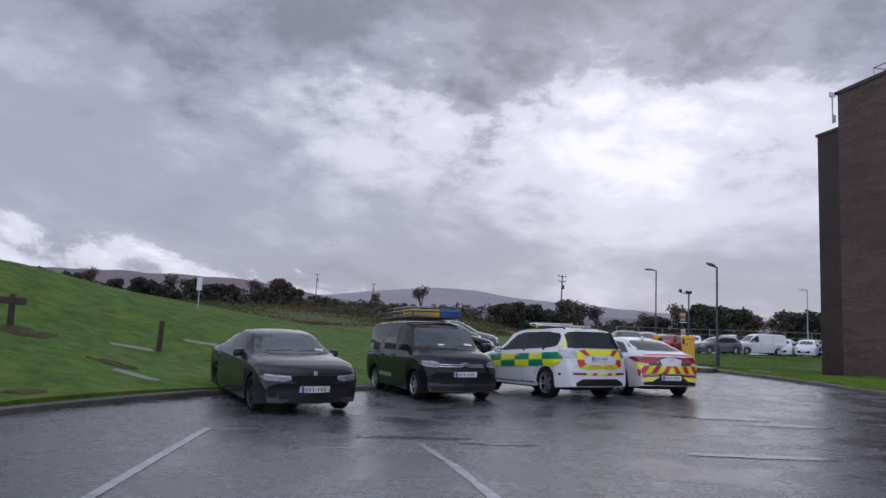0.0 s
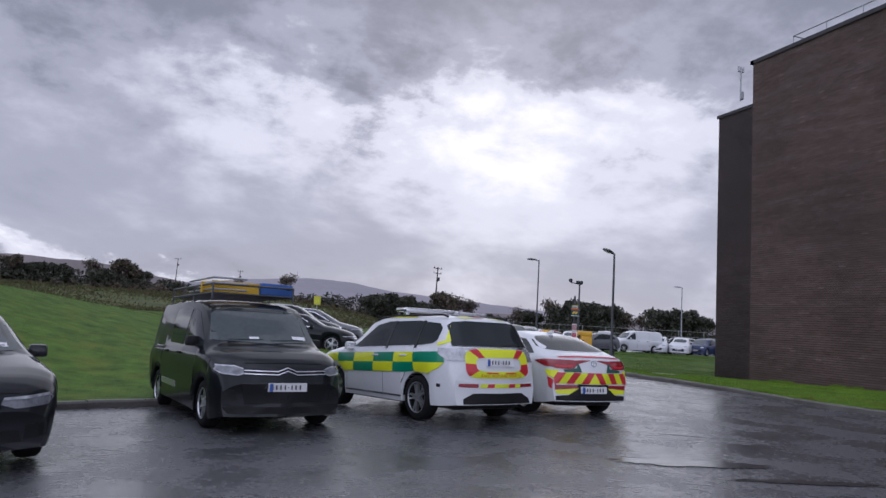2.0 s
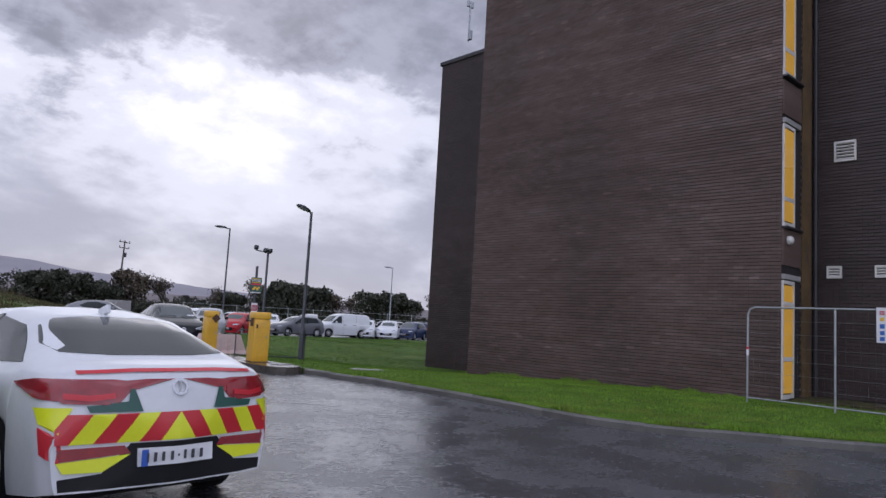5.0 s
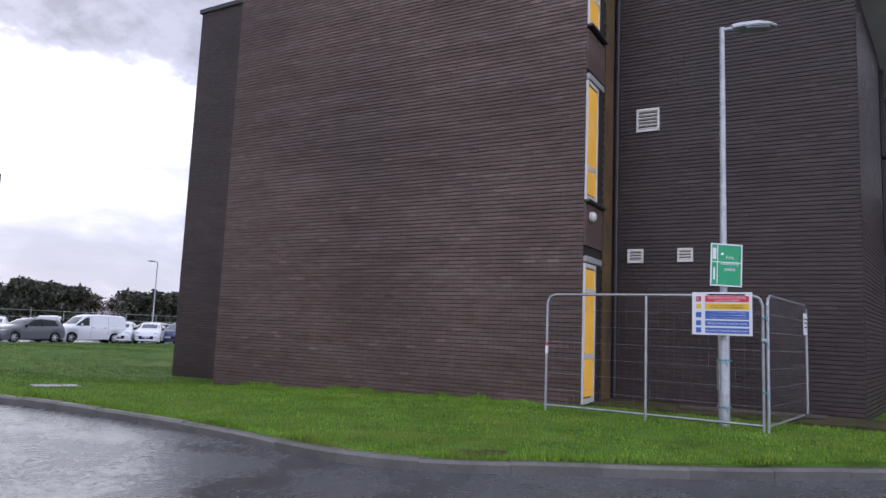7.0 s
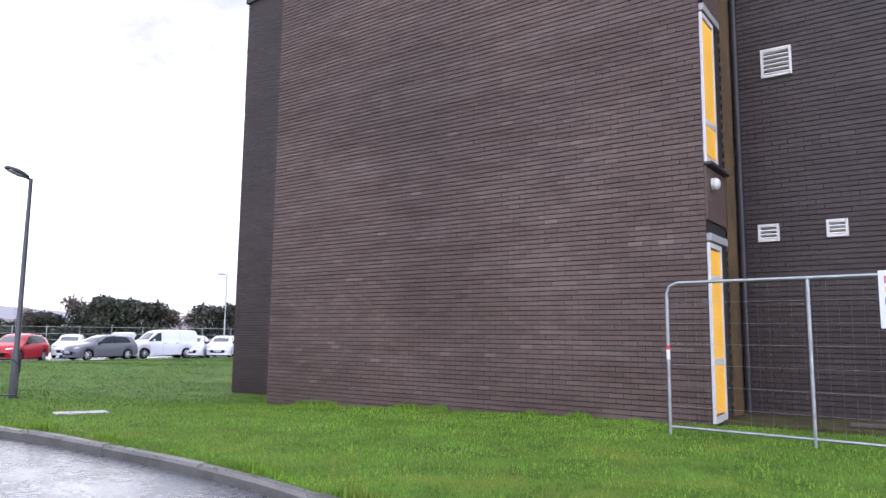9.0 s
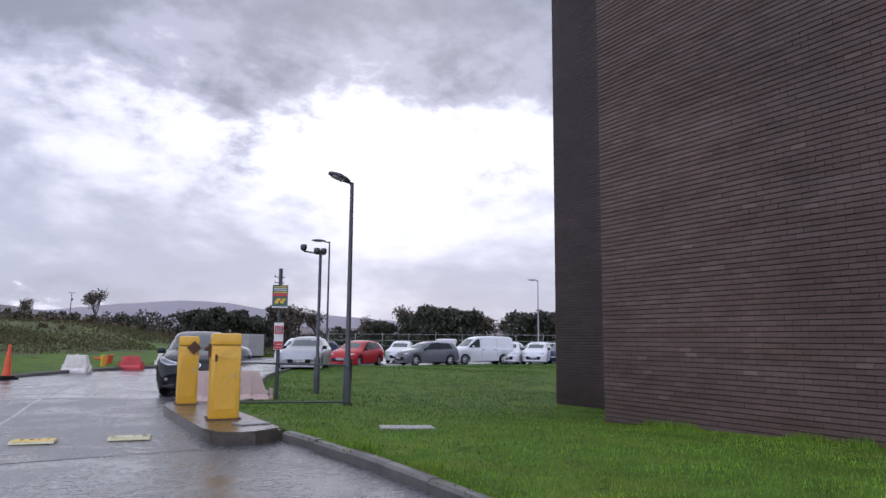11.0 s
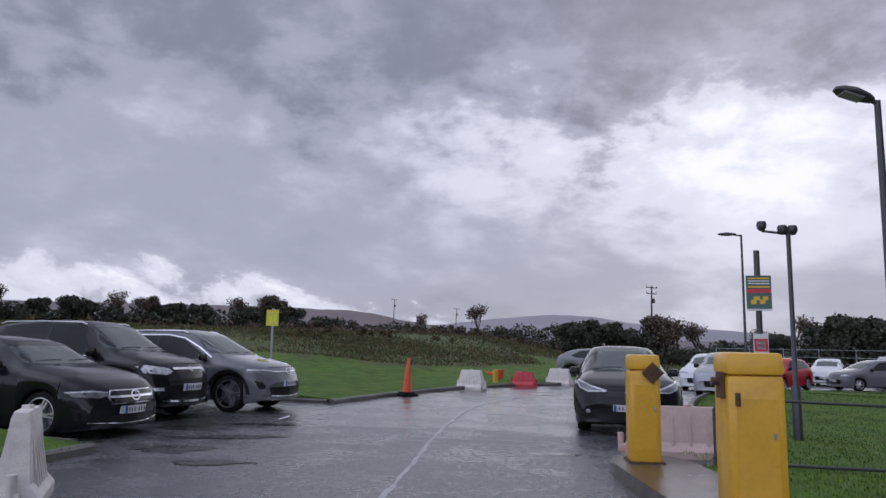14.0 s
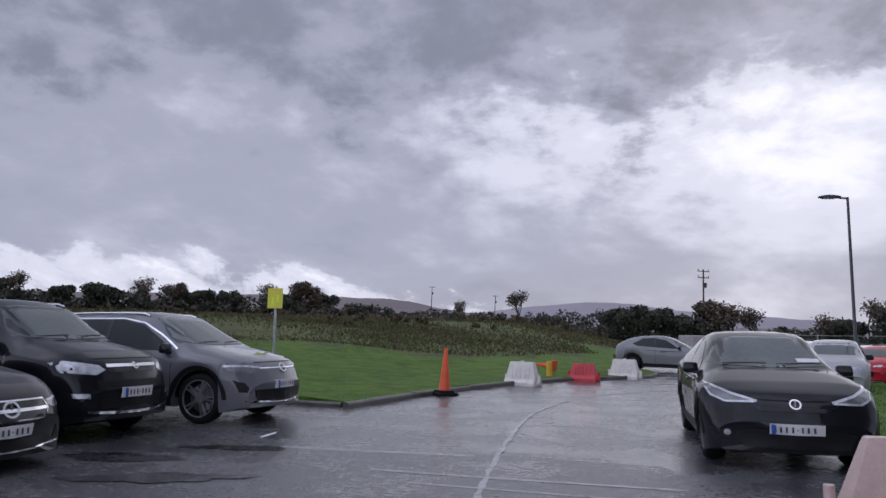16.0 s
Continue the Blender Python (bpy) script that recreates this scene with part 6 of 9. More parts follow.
def saloon2_spec(**kw):
    """Black compact saloon with a star grille, 4.69 m."""
    s = saloon_spec()
    s.update(L=4.70, W=1.82, hub=0.335, wheel=0.335, arch=0.37, axles=(-1.42, 1.44), paint=M["p_black"], nose=0.26, spokes=5, spoke_pair=(-0.13, 0.13), spoke_w=(0.032, 0.024), rim="alloy", rim_k=0.74,
             top=[(-2.35, 0.55), (-2.34, 0.9), (-2.3, 1.02), (-2.2, 1.06), (-1.75, 1.10), (-1.0, 1.36), (-0.5, 1.43), (-0.1, 1.44), (0.3, 1.40), (0.5, 1.36), (1.1, 1.03), (1.4, 0.985), (1.9, 0.89), (2.15, 0.81), (2.28, 0.71), (2.34, 0.60), (2.35, 0.45)],
             belt=[(-2.35, 0.5), (-2.3, 0.88), (-2.1, 0.96), (-1.5, 0.97), (0, 0.94), (1.1, 0.91), (1.8, 0.81), (2.15, 0.71), (2.3, 0.6), (2.35, 0.42)],
             plan=[(-2.35, 0.70), (-2.28, 0.80), (-1.9, 0.88), (-1.1, 0.91), (1.4, 0.91), (1.9, 0.895), (2.12, 0.85), (2.28, 0.79), (2.35, 0.71)],
             bottom=[(-2.35, 0.34), (-2.1, 0.23), (-1.0, 0.18), (1.0, 0.17), (2.1, 0.16), (2.35, 0.2)],
             plates=[("F", 0, 0.40)], mirror=(0.66, 1.0, M["p_black"]), handles=[(-0.05, 0.85, M["p_black"]), (-1.0, 0.86, M["p_black"])],
             badges=[("badge", "chrome", "F", 0, 0.60, 0.085)])
    s["patches"] = [
        ("windscreen", "F", [(-0.70, 1.045), (-0.4, 1.03), (0.4, 1.03), (0.70, 1.045), (0.545, 1.36), (0.3, 1.385), (-0.3, 1.385), (-0.545, 1.36)], "screen", dict(cell=0.1, label="rain-spotted windscreen")),
        ("side_glass", "LR", [(-1.45, 1.0), (-1.3, 0.975), (0.70, 0.96), (0.5, 1.12), (0.08, 1.345), (-0.3, 1.365), (-0.95, 1.30)], "glass", dict(cell=0.1)),
        ("window_trim", "LR", strip([(0.72, 0.955), (-1.3, 0.968), (-1.48, 1.0), (-0.95, 1.315), (-0.3, 1.378), (0.08, 1.36), (0.5, 1.135)], 0.018), "chrome", dict(cell=0.1, off=0.009, rim=0)),
        ("pillar", "LR", [(-0.37, 0.97), (-0.30, 0.97), (-0.36, 1.375), (-0.42, 1.375)], "gloss_black", dict(cell=0.1, off=0.008)),
        ("headlight", "F", [(0.46, 0.615), (0.60, 0.575), (0.82, 0.60), (0.86, 0.665), (0.70, 0.68), (0.50, 0.655)], "lamp_dark", dict(cell=0.06)),
        ("daytime_lamp", "F", [(0.47, 0.645), (0.66, 0.662), (0.86, 0.65), (0.86, 0.67), (0.66, 0.684), (0.47, 0.66)], "lamp_clear", dict(cell=0.06, off=0.010)),
        ("grille", "F", [(-0.42, 0.50), (0.42, 0.50), (0.47, 0.58), (0.42, 0.675), (-0.42, 0.675), (-0.47, 0.58)], "gloss_black", dict(cell=0.08, label="black grille")),
        ("grille_surround", "F", strip([(-0.42, 0.68), (0.42, 0.68), (0.475, 0.585), (0.42, 0.495), (-0.42, 0.495), (-0.475, 0.585), (-0.42, 0.68)], 0.014), "chrome", dict(cell=0.08, off=0.010, label="chrome grille surround")),
        ("grille_bar", "F", [(-0.45, 0.575), (0.45, 0.575), (0.45, 0.605), (-0.45, 0.605)], "chrome", dict(cell=0.1, off=0.012, label="chrome grille bar")),
        ("lower_intake", "F", [(-0.62, 0.22), (0.62, 0.22), (0.54, 0.32), (-0.54, 0.32)], "black_plastic", dict(cell=0.08, label="lower intake")),
        ("lip_trim", "F", strip([(-0.72, 0.245), (-0.3, 0.215), (0.3, 0.215), (0.72, 0.245)], 0.016), "chrome", dict(cell=0.08, off=0.012, label="chrome lip")),
        ("side_intake", "F", [(0.60, 0.27), (0.80, 0.28), (0.83, 0.44), (0.66, 0.40)], "black_plastic", dict(cell=0.06)),
        ("shut_line", "LR", shut(0.9, 0.30, 0.78, 0.95), "ink", LINE), ("shut_line", "LR", shut(-0.36, 0.24, -0.34, 0.96), "ink", LINE), ("shut_line", "LR", shut(-1.05, 0.72, -1.25, 0.96), "ink", LINE),
    ]
    s.update(kw)
    return s


def crossover_spec(**kw):
    """Black crossover with a chrome grille bar, 4.52 m."""
    s = dict(L=4.52, W=1.84, hub=0.345, wheel=0.345, arch=0.395, axles=(-1.34, 1.35), roofw=0.62, nose=0.24, tail=0.12, tyre_w=0.225,
             top=[(-2.26, 0.6), (-2.25, 1.0), (-2.2, 1.14), (-1.95, 1.5), (-1.85, 1.57), (-1.4, 1.63), (-0.4, 1.68), (0.1, 1.66), (0.45, 1.57), (1.15, 1.16), (1.4, 1.12), (1.85, 1.03), (2.08, 0.95), (2.2, 0.83), (2.26, 0.55)],
             belt=[(-2.26, 0.55), (-2.2, 1.0), (-1.9, 1.08), (0, 1.04), (1.1, 1.01), (1.8, 0.93), (2.1, 0.83), (2.26, 0.48)],
             plan=[(-2.26, 0.76), (-2.15, 0.84), (-1.8, 0.9), (1.5, 0.915), (1.85, 0.9), (2.08, 0.85), (2.2, 0.79), (2.26, 0.72)],
             bottom=[(-2.26, 0.42), (-2.0, 0.3), (-1.0, 0.24), (1.0, 0.24), (1.9, 0.23), (2.26, 0.3)],
             paint=M["p_black"], spokes=5, spoke_pair=(-0.12, 0.12), rim="dark_alloy", rim_k=0.70,
             plates=[("F", 0, 0.555)], mirror=(0.74, 1.12, M["p_black"]), handles=[(0.0, 0.93, "chrome"), (-0.95, 0.95, "chrome")], wipers=[(0, 1.19, 0, 1.21)],
             rails=[((-1.7, 0.57, 1.59), (0.3, 0.57, 1.59), 0.016, "alloy")], badges=[("badge", "chrome", "F", 0, 0.86, 0.05)])
    s["patches"] = [
        ("windscreen", "F", [(-0.72, 1.185), (0, 1.16), (0.72, 1.185), (0.57, 1.555), (0.3, 1.58), (-0.3, 1.58), (-0.57, 1.555)], "screen", dict(cell=0.1, label="rain-spotted windscreen")),
        ("side_glass", "LR", [(-1.66, 1.16), (-1.5, 1.10), (0.74, 1.07), (0.6, 1.18), (0.2, 1.47), (-0.2, 1.54), (-1.1, 1.535), (-1.6, 1.40)], "glass", dict(cell=0.1)),
        ("window_trim", "LR", strip([(-1.5, 1.085), (0.74, 1.055)], 0.02), "chrome", LINE),
        ("pillar", "LR", [(-0.42, 1.08), (-0.35, 1.08), (-0.38, 1.55), (-0.44, 1.55)], "gloss_black", dict(cell=0.1, off=0.009)),
        ("headlight", "F", [(0.44, 0.82), (0.56, 0.765), (0.84, 0.79), (0.88, 0.90), (0.80, 0.925), (0.5, 0.875)], "lamp_clear", dict(cell=0.06)),
        ("grille", "F", [(-0.40, 0.79), (0.40, 0.79), (0.43, 0.88), (-0.43, 0.88)], "gloss_black", dict(cell=0.08, label="upper grille")),
        ("grille_bar", "F", [(-0.42, 0.85), (0.42, 0.85), (0.42, 0.885), (-0.42, 0.885)], "chrome", dict(cell=0.1, off=0.012, label="chrome grille bar")),
        ("lower_grille", "F", [(-0.50, 0.38), (0.50, 0.38), (0.56, 0.70), (-0.56, 0.70)], "black_plastic", dict(cell=0.1, label="large lower grille")),
        ("fog_lamp", "F", [(0.64, 0.50), (0.78, 0.51), (0.79, 0.56), (0.65, 0.555)], "lamp_clear", dict(cell=0.05, off=0.010)),
        ("skid_plate", "F", strip([(-0.66, 0.345), (-0.3, 0.325), (0.3, 0.325), (0.66, 0.345)], 0.03), "chrome", dict(cell=0.1, off=0.010, label="silver skid plate")),
        ("sill", "LR", [(-0.92, 0.25), (0.92, 0.25), (0.92, 0.36), (-0.92, 0.36)], "black_plastic", dict(cell=0.12)),
        ("shut_line", "LR", shut(0.9, 0.36, 0.84, 1.05), "ink", LINE), ("shut_line", "LR", shut(-0.38, 0.36, -0.38, 1.08), "ink", LINE),
        ("bonnet_line", "F", strip([(-0.82, 0.92), (-0.5, 0.945), (0, 0.95), (0.5, 0.945), (0.82, 0.92)], 0.009), "ink", LINE),
    ]
    s.update(kw)
    return s


def electric_suv_spec(**kw):
    """Grey electric SUV with silver roof arch, 4.58 m."""
    s = crossover_spec()
    s.update(L=4.58, W=1.85, hub=0.365, wheel=0.365, arch=0.415, axles=(-1.40, 1.37), paint=M["p_mid_grey"], roofw=0.60,
             top=[(-2.29, 0.6), (-2.28, 1.0), (-2.22, 1.12), (-1.9, 1.47), (-1.8, 1.52), (-1.3, 1.58), (-0.5, 1.63), (0.0, 1.62), (0.35, 1.56), (1.2, 1.11), (1.45, 1.06), (1.9, 0.97), (2.12, 0.90), (2.24, 0.78), (2.29, 0.55)],
             belt=[(-2.29, 0.55), (-2.22, 0.98), (-1.9, 1.05), (0, 1.01), (1.1, 0.97), (1.8, 0.89), (2.12, 0.80), (2.29, 0.48)],
             plan=[(-2.29, 0.76), (-2.18, 0.84), (-1.8, 0.9), (1.5, 0.925), (1.88, 0.91), (2.1, 0.86), (2.23, 0.80), (2.29, 0.72)],
             plates=[("F", 0, 0.57)], mirror=(0.80, 1.07, M["p_black"]), handles=[(0.05, 0.9, "chrome"), (-0.95, 0.92, "chrome")],
             rails=[((-1.75, 0.56, 1.53), (0.2, 0.56, 1.55), 0.018, "chrome")], badges=[("badge", "chrome", "F", 0, 0.80, 0.075)], wipers=[(0, 1.15, 0, 1.17)],
             spokes=5, spoke_pair=(-0.12, 0.12), spoke_w=(0.016, 0.020), rim="alloy", rim_k=0.74)
    s["patches"] = [
        ("windscreen", "F", [(-0.72, 1.14), (0, 1.12), (0.72, 1.14), (0.55, 1.51), (0.3, 1.54), (-0.3, 1.54), (-0.55, 1.51)], "screen", dict(cell=0.1, label="rain-spotted windscreen")),
        ("side_glass", "LR", [(-1.62, 1.16), (-1.45, 1.07), (0.84, 1.03), (0.7, 1.12), (0.2, 1.41), (-0.2, 1.48), (-1.1, 1.47), (-1.5, 1.34)], "glass", dict(cell=0.1)),
        ("roof_arch_trim", "LR", strip([(0.92, 1.06), (0.55, 1.27), (0.2, 1.44), (-0.2, 1.505), (-1.1, 1.495), (-1.55, 1.36), (-1.75, 1.24)], 0.022), "chrome", dict(cell=0.1, off=0.010)),
        ("pillar", "LR", [(-0.42, 1.05), (-0.35, 1.05), (-0.38, 1.49), (-0.44, 1.49)], "gloss_black", dict(cell=0.1, off=0.008)),
        ("headlight", "F", [(0.50, 0.795), (0.62, 0.735), (0.84, 0.745), (0.89, 0.80), (0.84, 0.845), (0.60, 0.835)], "lamp_dark", dict(cell=0.06)),
        ("daytime_lamp", "F", [(0.50, 0.80), (0.66, 0.818), (0.88, 0.82), (0.86, 0.85), (0.62, 0.845), (0.50, 0.825)], "lamp_clear", dict(cell=0.06, off=0.010)),
        ("light_strip", "F", [(-0.50, 0.795), (0.50, 0.795), (0.50, 0.812), (-0.50, 0.812)], "chrome", dict(cell=0.1, off=0.008, label="thin bright strip between the headlights")),
        ("lower_grille", "F", [(-0.56, 0.33), (0.56, 0.33), (0.62, 0.50), (-0.62, 0.50)], "black_plastic", dict(cell=0.1, label="lower grille")),
        ("side_intake", "F", [(0.68, 0.46), (0.80, 0.47), (0.84, 0.64), (0.74, 0.60)], "black_plastic", dict(cell=0.06)),
        ("skid_plate", "F", strip([(-0.74, 0.345), (-0.3, 0.315), (0.3, 0.315), (0.74, 0.345)], 0.022), "chrome", dict(cell=0.1, off=0.012, label="silver lip")),
        ("arch_trim", "LR", arc(1.37, 0.365, 0.475, 0, 180) + arc(1.37, 0.365, 0.42, 180, 0), "black_plastic", dict(cell=0.1, off=0.010)),
        ("arch_trim", "LR", arc(-1.40, 0.365, 0.475, 0, 180) + arc(-1.40, 0.365, 0.42, 180, 0), "black_plastic", dict(cell=0.1, off=0.010)),
        ("sill", "LR", [(-0.94, 0.25), (0.92, 0.25), (0.92, 0.38), (-0.94, 0.38)], "black_plastic", dict(cell=0.12)),
        ("shut_line", "LR", shut(0.92, 0.38, 0.9, 1.0), "ink", LINE), ("shut_line", "LR", shut(-0.38, 0.36, -0.38, 1.05), "ink", LINE),
        ("bonnet_line", "F", strip([(-0.84, 0.86), (-0.5, 0.885), (0, 0.89), (0.5, 0.885), (0.84, 0.86)], 0.009), "ink", LINE),
    ]
    s.update(kw)
    return s


def coupe_suv_spec(**kw):
    """Compact coupe crossover, 4.36 m."""
    s = crossover_spec()
    s.update(L=4.36, W=1.795, hub=0.345, wheel=0.345, arch=0.40, axles=(-1.33, 1.31), paint=M["p_black"], roofw=0.57, nose=0.20, tail=0.16,
             top=[(-2.18, 0.6), (-2.17, 0.95), (-2.1, 1.10), (-1.85, 1.25), (-1.5, 1.42), (-1.0, 1.52), (-0.4, 1.565), (0.0, 1.55), (0.3, 1.48), (1.05, 1.10), (1.3, 1.06), (1.75, 0.96), (2.0, 0.86), (2.12, 0.74), (2.18, 0.5)],
             belt=[(-2.18, 0.55), (-2.1, 0.95), (-1.8, 1.08), (-1.2, 1.08), (0, 1.0), (1.0, 0.96), (1.7, 0.87), (2.0, 0.76), (2.18, 0.45)],
             plan=[(-2.18, 0.72), (-2.08, 0.81), (-1.75, 0.88), (-1.0, 0.875), (0.4, 0.865), (1.3, 0.897), (1.75, 0.90), (1.98, 0.865), (2.1, 0.82), (2.18, 0.74)],
             bottom=[(-2.18, 0.42), (-1.9, 0.3), (-1.0, 0.22), (1.0, 0.21), (1.8, 0.2), (2.18, 0.27)],
             plates=[("F", 0, 0.475)], mirror=(0.62, 1.06, M["p_black"]), handles=[(-0.05, 0.88, M["p_black"])], rails=(), wipers=[(0, 1.13, 0, 1.15)],
             badges=[("badge", "chrome", "F", 0, 0.735, 0.06)])
    s["patches"] = [
        ("windscreen", "F", [(-0.70, 1.125), (0, 1.095), (0.70, 1.125), (0.53, 1.44), (0.3, 1.48), (-0.3, 1.48), (-0.53, 1.44)], "screen", dict(cell=0.1, label="rain-spotted windscreen")),
        ("side_glass", "LR", [(-1.35, 1.18), (-1.1, 1.09), (0.62, 1.02), (0.5, 1.10), (0.05, 1.38), (-0.4, 1.455), (-0.9, 1.42)], "glass", dict(cell=0.1)),
        ("pillar", "LR", [(-0.40, 1.06), (-0.33, 1.06), (-0.38, 1.46), (-0.44, 1.46)], "gloss_black", dict(cell=0.1, off=0.008)),
        ("headlight", "F", [(0.36, 0.752), (0.52, 0.745), (0.66, 0.735), (0.80, 0.80), (0.86, 0.93), (0.80, 0.92), (0.60, 0.83)], "lamp_dark", dict(cell=0.05)),
        ("daytime_lamp", "F", strip([(0.38, 0.752), (0.66, 0.742), (0.79, 0.80), (0.83, 0.88)], 0.022), "lamp_clear", dict(cell=0.05, off=0.010)),
        ("daytime_lamp", "F", strip([(0.36, 0.758), (0.60, 0.828), (0.82, 0.922)], 0.026), "lamp_clear", dict(cell=0.05, off=0.010)),
        ("fog_lamp", "F", arc(0.66, 0.41, 0.035, 0, 340, 12), "lamp_clear", dict(cell=0.05, off=0.012)),
        ("upper_grille", "F", [(-0.32, 0.655), (0.32, 0.655), (0.40, 0.70), (-0.40, 0.70)], "gloss_black", dict(cell=0.08, label="thin upper grille")),
        ("lower_grille", "F", [(-0.50, 0.27), (0.50, 0.27), (0.58, 0.42), (0.44, 0.46), (-0.44, 0.46), (-0.58, 0.42)], "black_plastic", dict(cell=0.08, label="trapezoid lower grille")),
        ("side_intake", "F", [(0.62, 0.34), (0.80, 0.36), (0.82, 0.46), (0.7, 0.44)], "black_plastic", dict(cell=0.06)),
        ("arch_trim", "LR", arc(1.31, 0.345, 0.455, 0, 180) + arc(1.31, 0.345, 0.405, 180, 0), "black_plastic", dict(cell=0.1, off=0.010)),
        ("arch_trim", "LR", arc(-1.33, 0.345, 0.455, 0, 180) + arc(-1.33, 0.345, 0.405, 180, 0), "black_plastic", dict(cell=0.1, off=0.010)),
        ("sill", "LR", [(-0.92, 0.23), (0.9, 0.23), (0.9, 0.37), (-0.92, 0.37)], "black_plastic", dict(cell=0.12)),
        ("shut_line", "LR", shut(0.84, 0.36, 0.78, 1.0), "ink", LINE), ("shut_line", "LR", shut(-0.36, 0.36, -0.38, 1.05), "ink", LINE),
        ("bonnet_line", "F", strip([(-0.80, 0.90), (-0.55, 0.80), (-0.3, 0.775), (0, 0.77), (0.3, 0.775), (0.55, 0.80), (0.80, 0.90)], 0.009), "ink", LINE),
        ("paper", "F", [(0.30, 1.16), (0.56, 1.16), (0.56, 1.205), (0.30, 1.205)], "paper", dict(cell=0.1, off=0.010, rim=0, label="paper on the dashboard")),
    ]
    s.update(kw)
    return s


def hatch_spec(**kw):
    """Plain hatchback for the far rows, 4.1 m."""
    s = dict(L=4.1, W=1.76, hub=0.31, wheel=0.31, arch=0.35, axles=(-1.27, 1.25), roofw=0.58, nose=0.22, tail=0.1, stations=36,
             top=[(-2.05, 0.6), (-2.04, 0.92), (-1.98, 1.05), (-1.75, 1.32), (-1.5, 1.42), (-0.5, 1.48), (0.0, 1.46), (0.35, 1.38), (1.05, 1.03), (1.3, 0.99), (1.75, 0.88), (1.95, 0.77), (2.05, 0.5)],
             belt=[(-2.05, 0.55), (-1.98, 0.9), (-1.7, 0.98), (0, 0.93), (1.0, 0.90), (1.6, 0.82), (1.9, 0.72), (2.05, 0.46)],
             plan=[(-2.05, 0.74), (-1.95, 0.82), (-1.5, 0.875), (1.4, 0.88), (1.75, 0.86), (1.93, 0.8), (2.05, 0.7)],
             bottom=[(-2.05, 0.38), (-1.8, 0.25), (1.0, 0.2), (1.8, 0.2), (2.05, 0.26)],
             paint=M["p_silver"], spokes=6, rim="alloy", rim_k=0.68, plates=[("F", 0, 0.46)], mirror=(0.62, 1.0, "black_plastic"))
    s["patches"] = [
        ("windscreen", "F", [(-0.68, 1.06), (0.68, 1.06), (0.54, 1.37), (-0.54, 1.37)], "screen", dict(cell=0.14, label="windscreen")),
        ("rear_glass", "B", [(-0.62, 1.08), (0.62, 1.08), (0.54, 1.32), (-0.54, 1.32)], "glass", dict(cell=0.14, label="rear window")),
        ("side_glass", "LR", [(-1.45, 1.02), (0.64, 0.96), (0.45, 1.1), (0.08, 1.33), (-0.35, 1.385), (-1.3, 1.34)], "glass", dict(cell=0.14)),
        ("pillar", "LR", [(-0.42, 0.97), (-0.34, 0.97), (-0.37, 1.39), (-0.43, 1.39)], "gloss_black", dict(cell=0.2, off=0.008)),
        ("headlight", "F", [(0.42, 0.68), (0.78, 0.70), (0.80, 0.79), (0.48, 0.75)], "lamp_clear", dict(cell=0.1)),
        ("tail_light", "B", [(0.55, 0.78), (0.80, 0.80), (0.80, 0.98), (0.60, 0.98)], "lamp_red", dict(cell=0.1)),
        ("lower_grille", "F", [(-0.45, 0.32), (0.45, 0.32), (0.48, 0.52), (-0.48, 0.52)], "black_plastic", dict(cell=0.15, label="grille")),
    ]
    s.update(kw)
    return s


def small_van_spec(**kw):
    s = van_spec()
    s.update(paint=M["p_white"], stations=36, mirror=(0.8, 1.17, M["p_white"]))
    s["patches"] = [p for p in s["patches"] if p[0] in ("windscreen", "cab_glass", "headlight", "bumper_grille", "bumper_lip", "shut_line")]
    s.update(kw)
    return s


M["p_dark_grey"] = paint("dark_grey_metallic_paint", (0.015, 0.0165, 0.020), metal=0.12, rough=0.35, coat=0.72)
M["p_black"] = paint("black_paint", (0.008, 0.0095, 0.012), rough=0.35, coat=0.6)
M["p_white"] = paint("rain_dulled_white_paint", (0.68, 0.695, 0.71))
M["p_mid_grey"] = paint("mid_grey_paint", (0.13, 0.136, 0.148), rough=0.4, coat=0.9)
M["p_silver"] = paint("silver_paint", (0.36, 0.37, 0.39), metal=0.5)
M["p_steel"] = paint("steel_grey_paint", (0.20, 0.205, 0.215), metal=0.3)
M["p_red"] = paint("red_paint", (0.42, 0.012, 0.02))
M["p_blue"] = paint("dark_blue_paint", (0.02, 0.035, 0.09))


def park(ob, ref, forward, front=None, rear=None, dz=0.0):
    """Stand a car so that its nose (or tail) middle lies at a plan point, looking along forward."""
    f = Vector((*forward, 0)).normalized()
    c = Vector((*ref, 0)) - f * (front if front is not None else -rear)
    ob.location = (c.x, c.y, road_h(c.x, c.y) + dz)
    ax = [road_h(c.x + f.x * s, c.y + f.y * s) for s in (-1.4, 1.4)]
    ob.rotation_euler = (0, math.atan2(ax[0] - ax[1], 2.8), math.atan2(f.y, f.x))
    ob.location.z = (ax[0] + ax[1]) / 2 + dz
    return ob


def livery_words(text, car, size, at, rz, mat):
    cu = bpy.data.curves.new("lettering", "FONT")
    cu.body, cu.size, cu.align_x, cu.align_y, cu.extrude = text, size, "CENTER", "CENTER", 0.001
    tmp = new("lettering_source", cu)
    dg = bpy.context.evaluated_depsgraph_get()
    me = bpy.data.meshes.new_from_object(tmp.evaluated_get(dg))
    bpy.data.objects.remove(tmp)
    me.materials.clear()
    me.materials.append(M[mat])
    ob = new("lettering", me)
    ob.parent = car
    ob.matrix_basis = pose(*at, 90, 0, rz)
    ob["label"] = "lettering on the panel"
    return ob


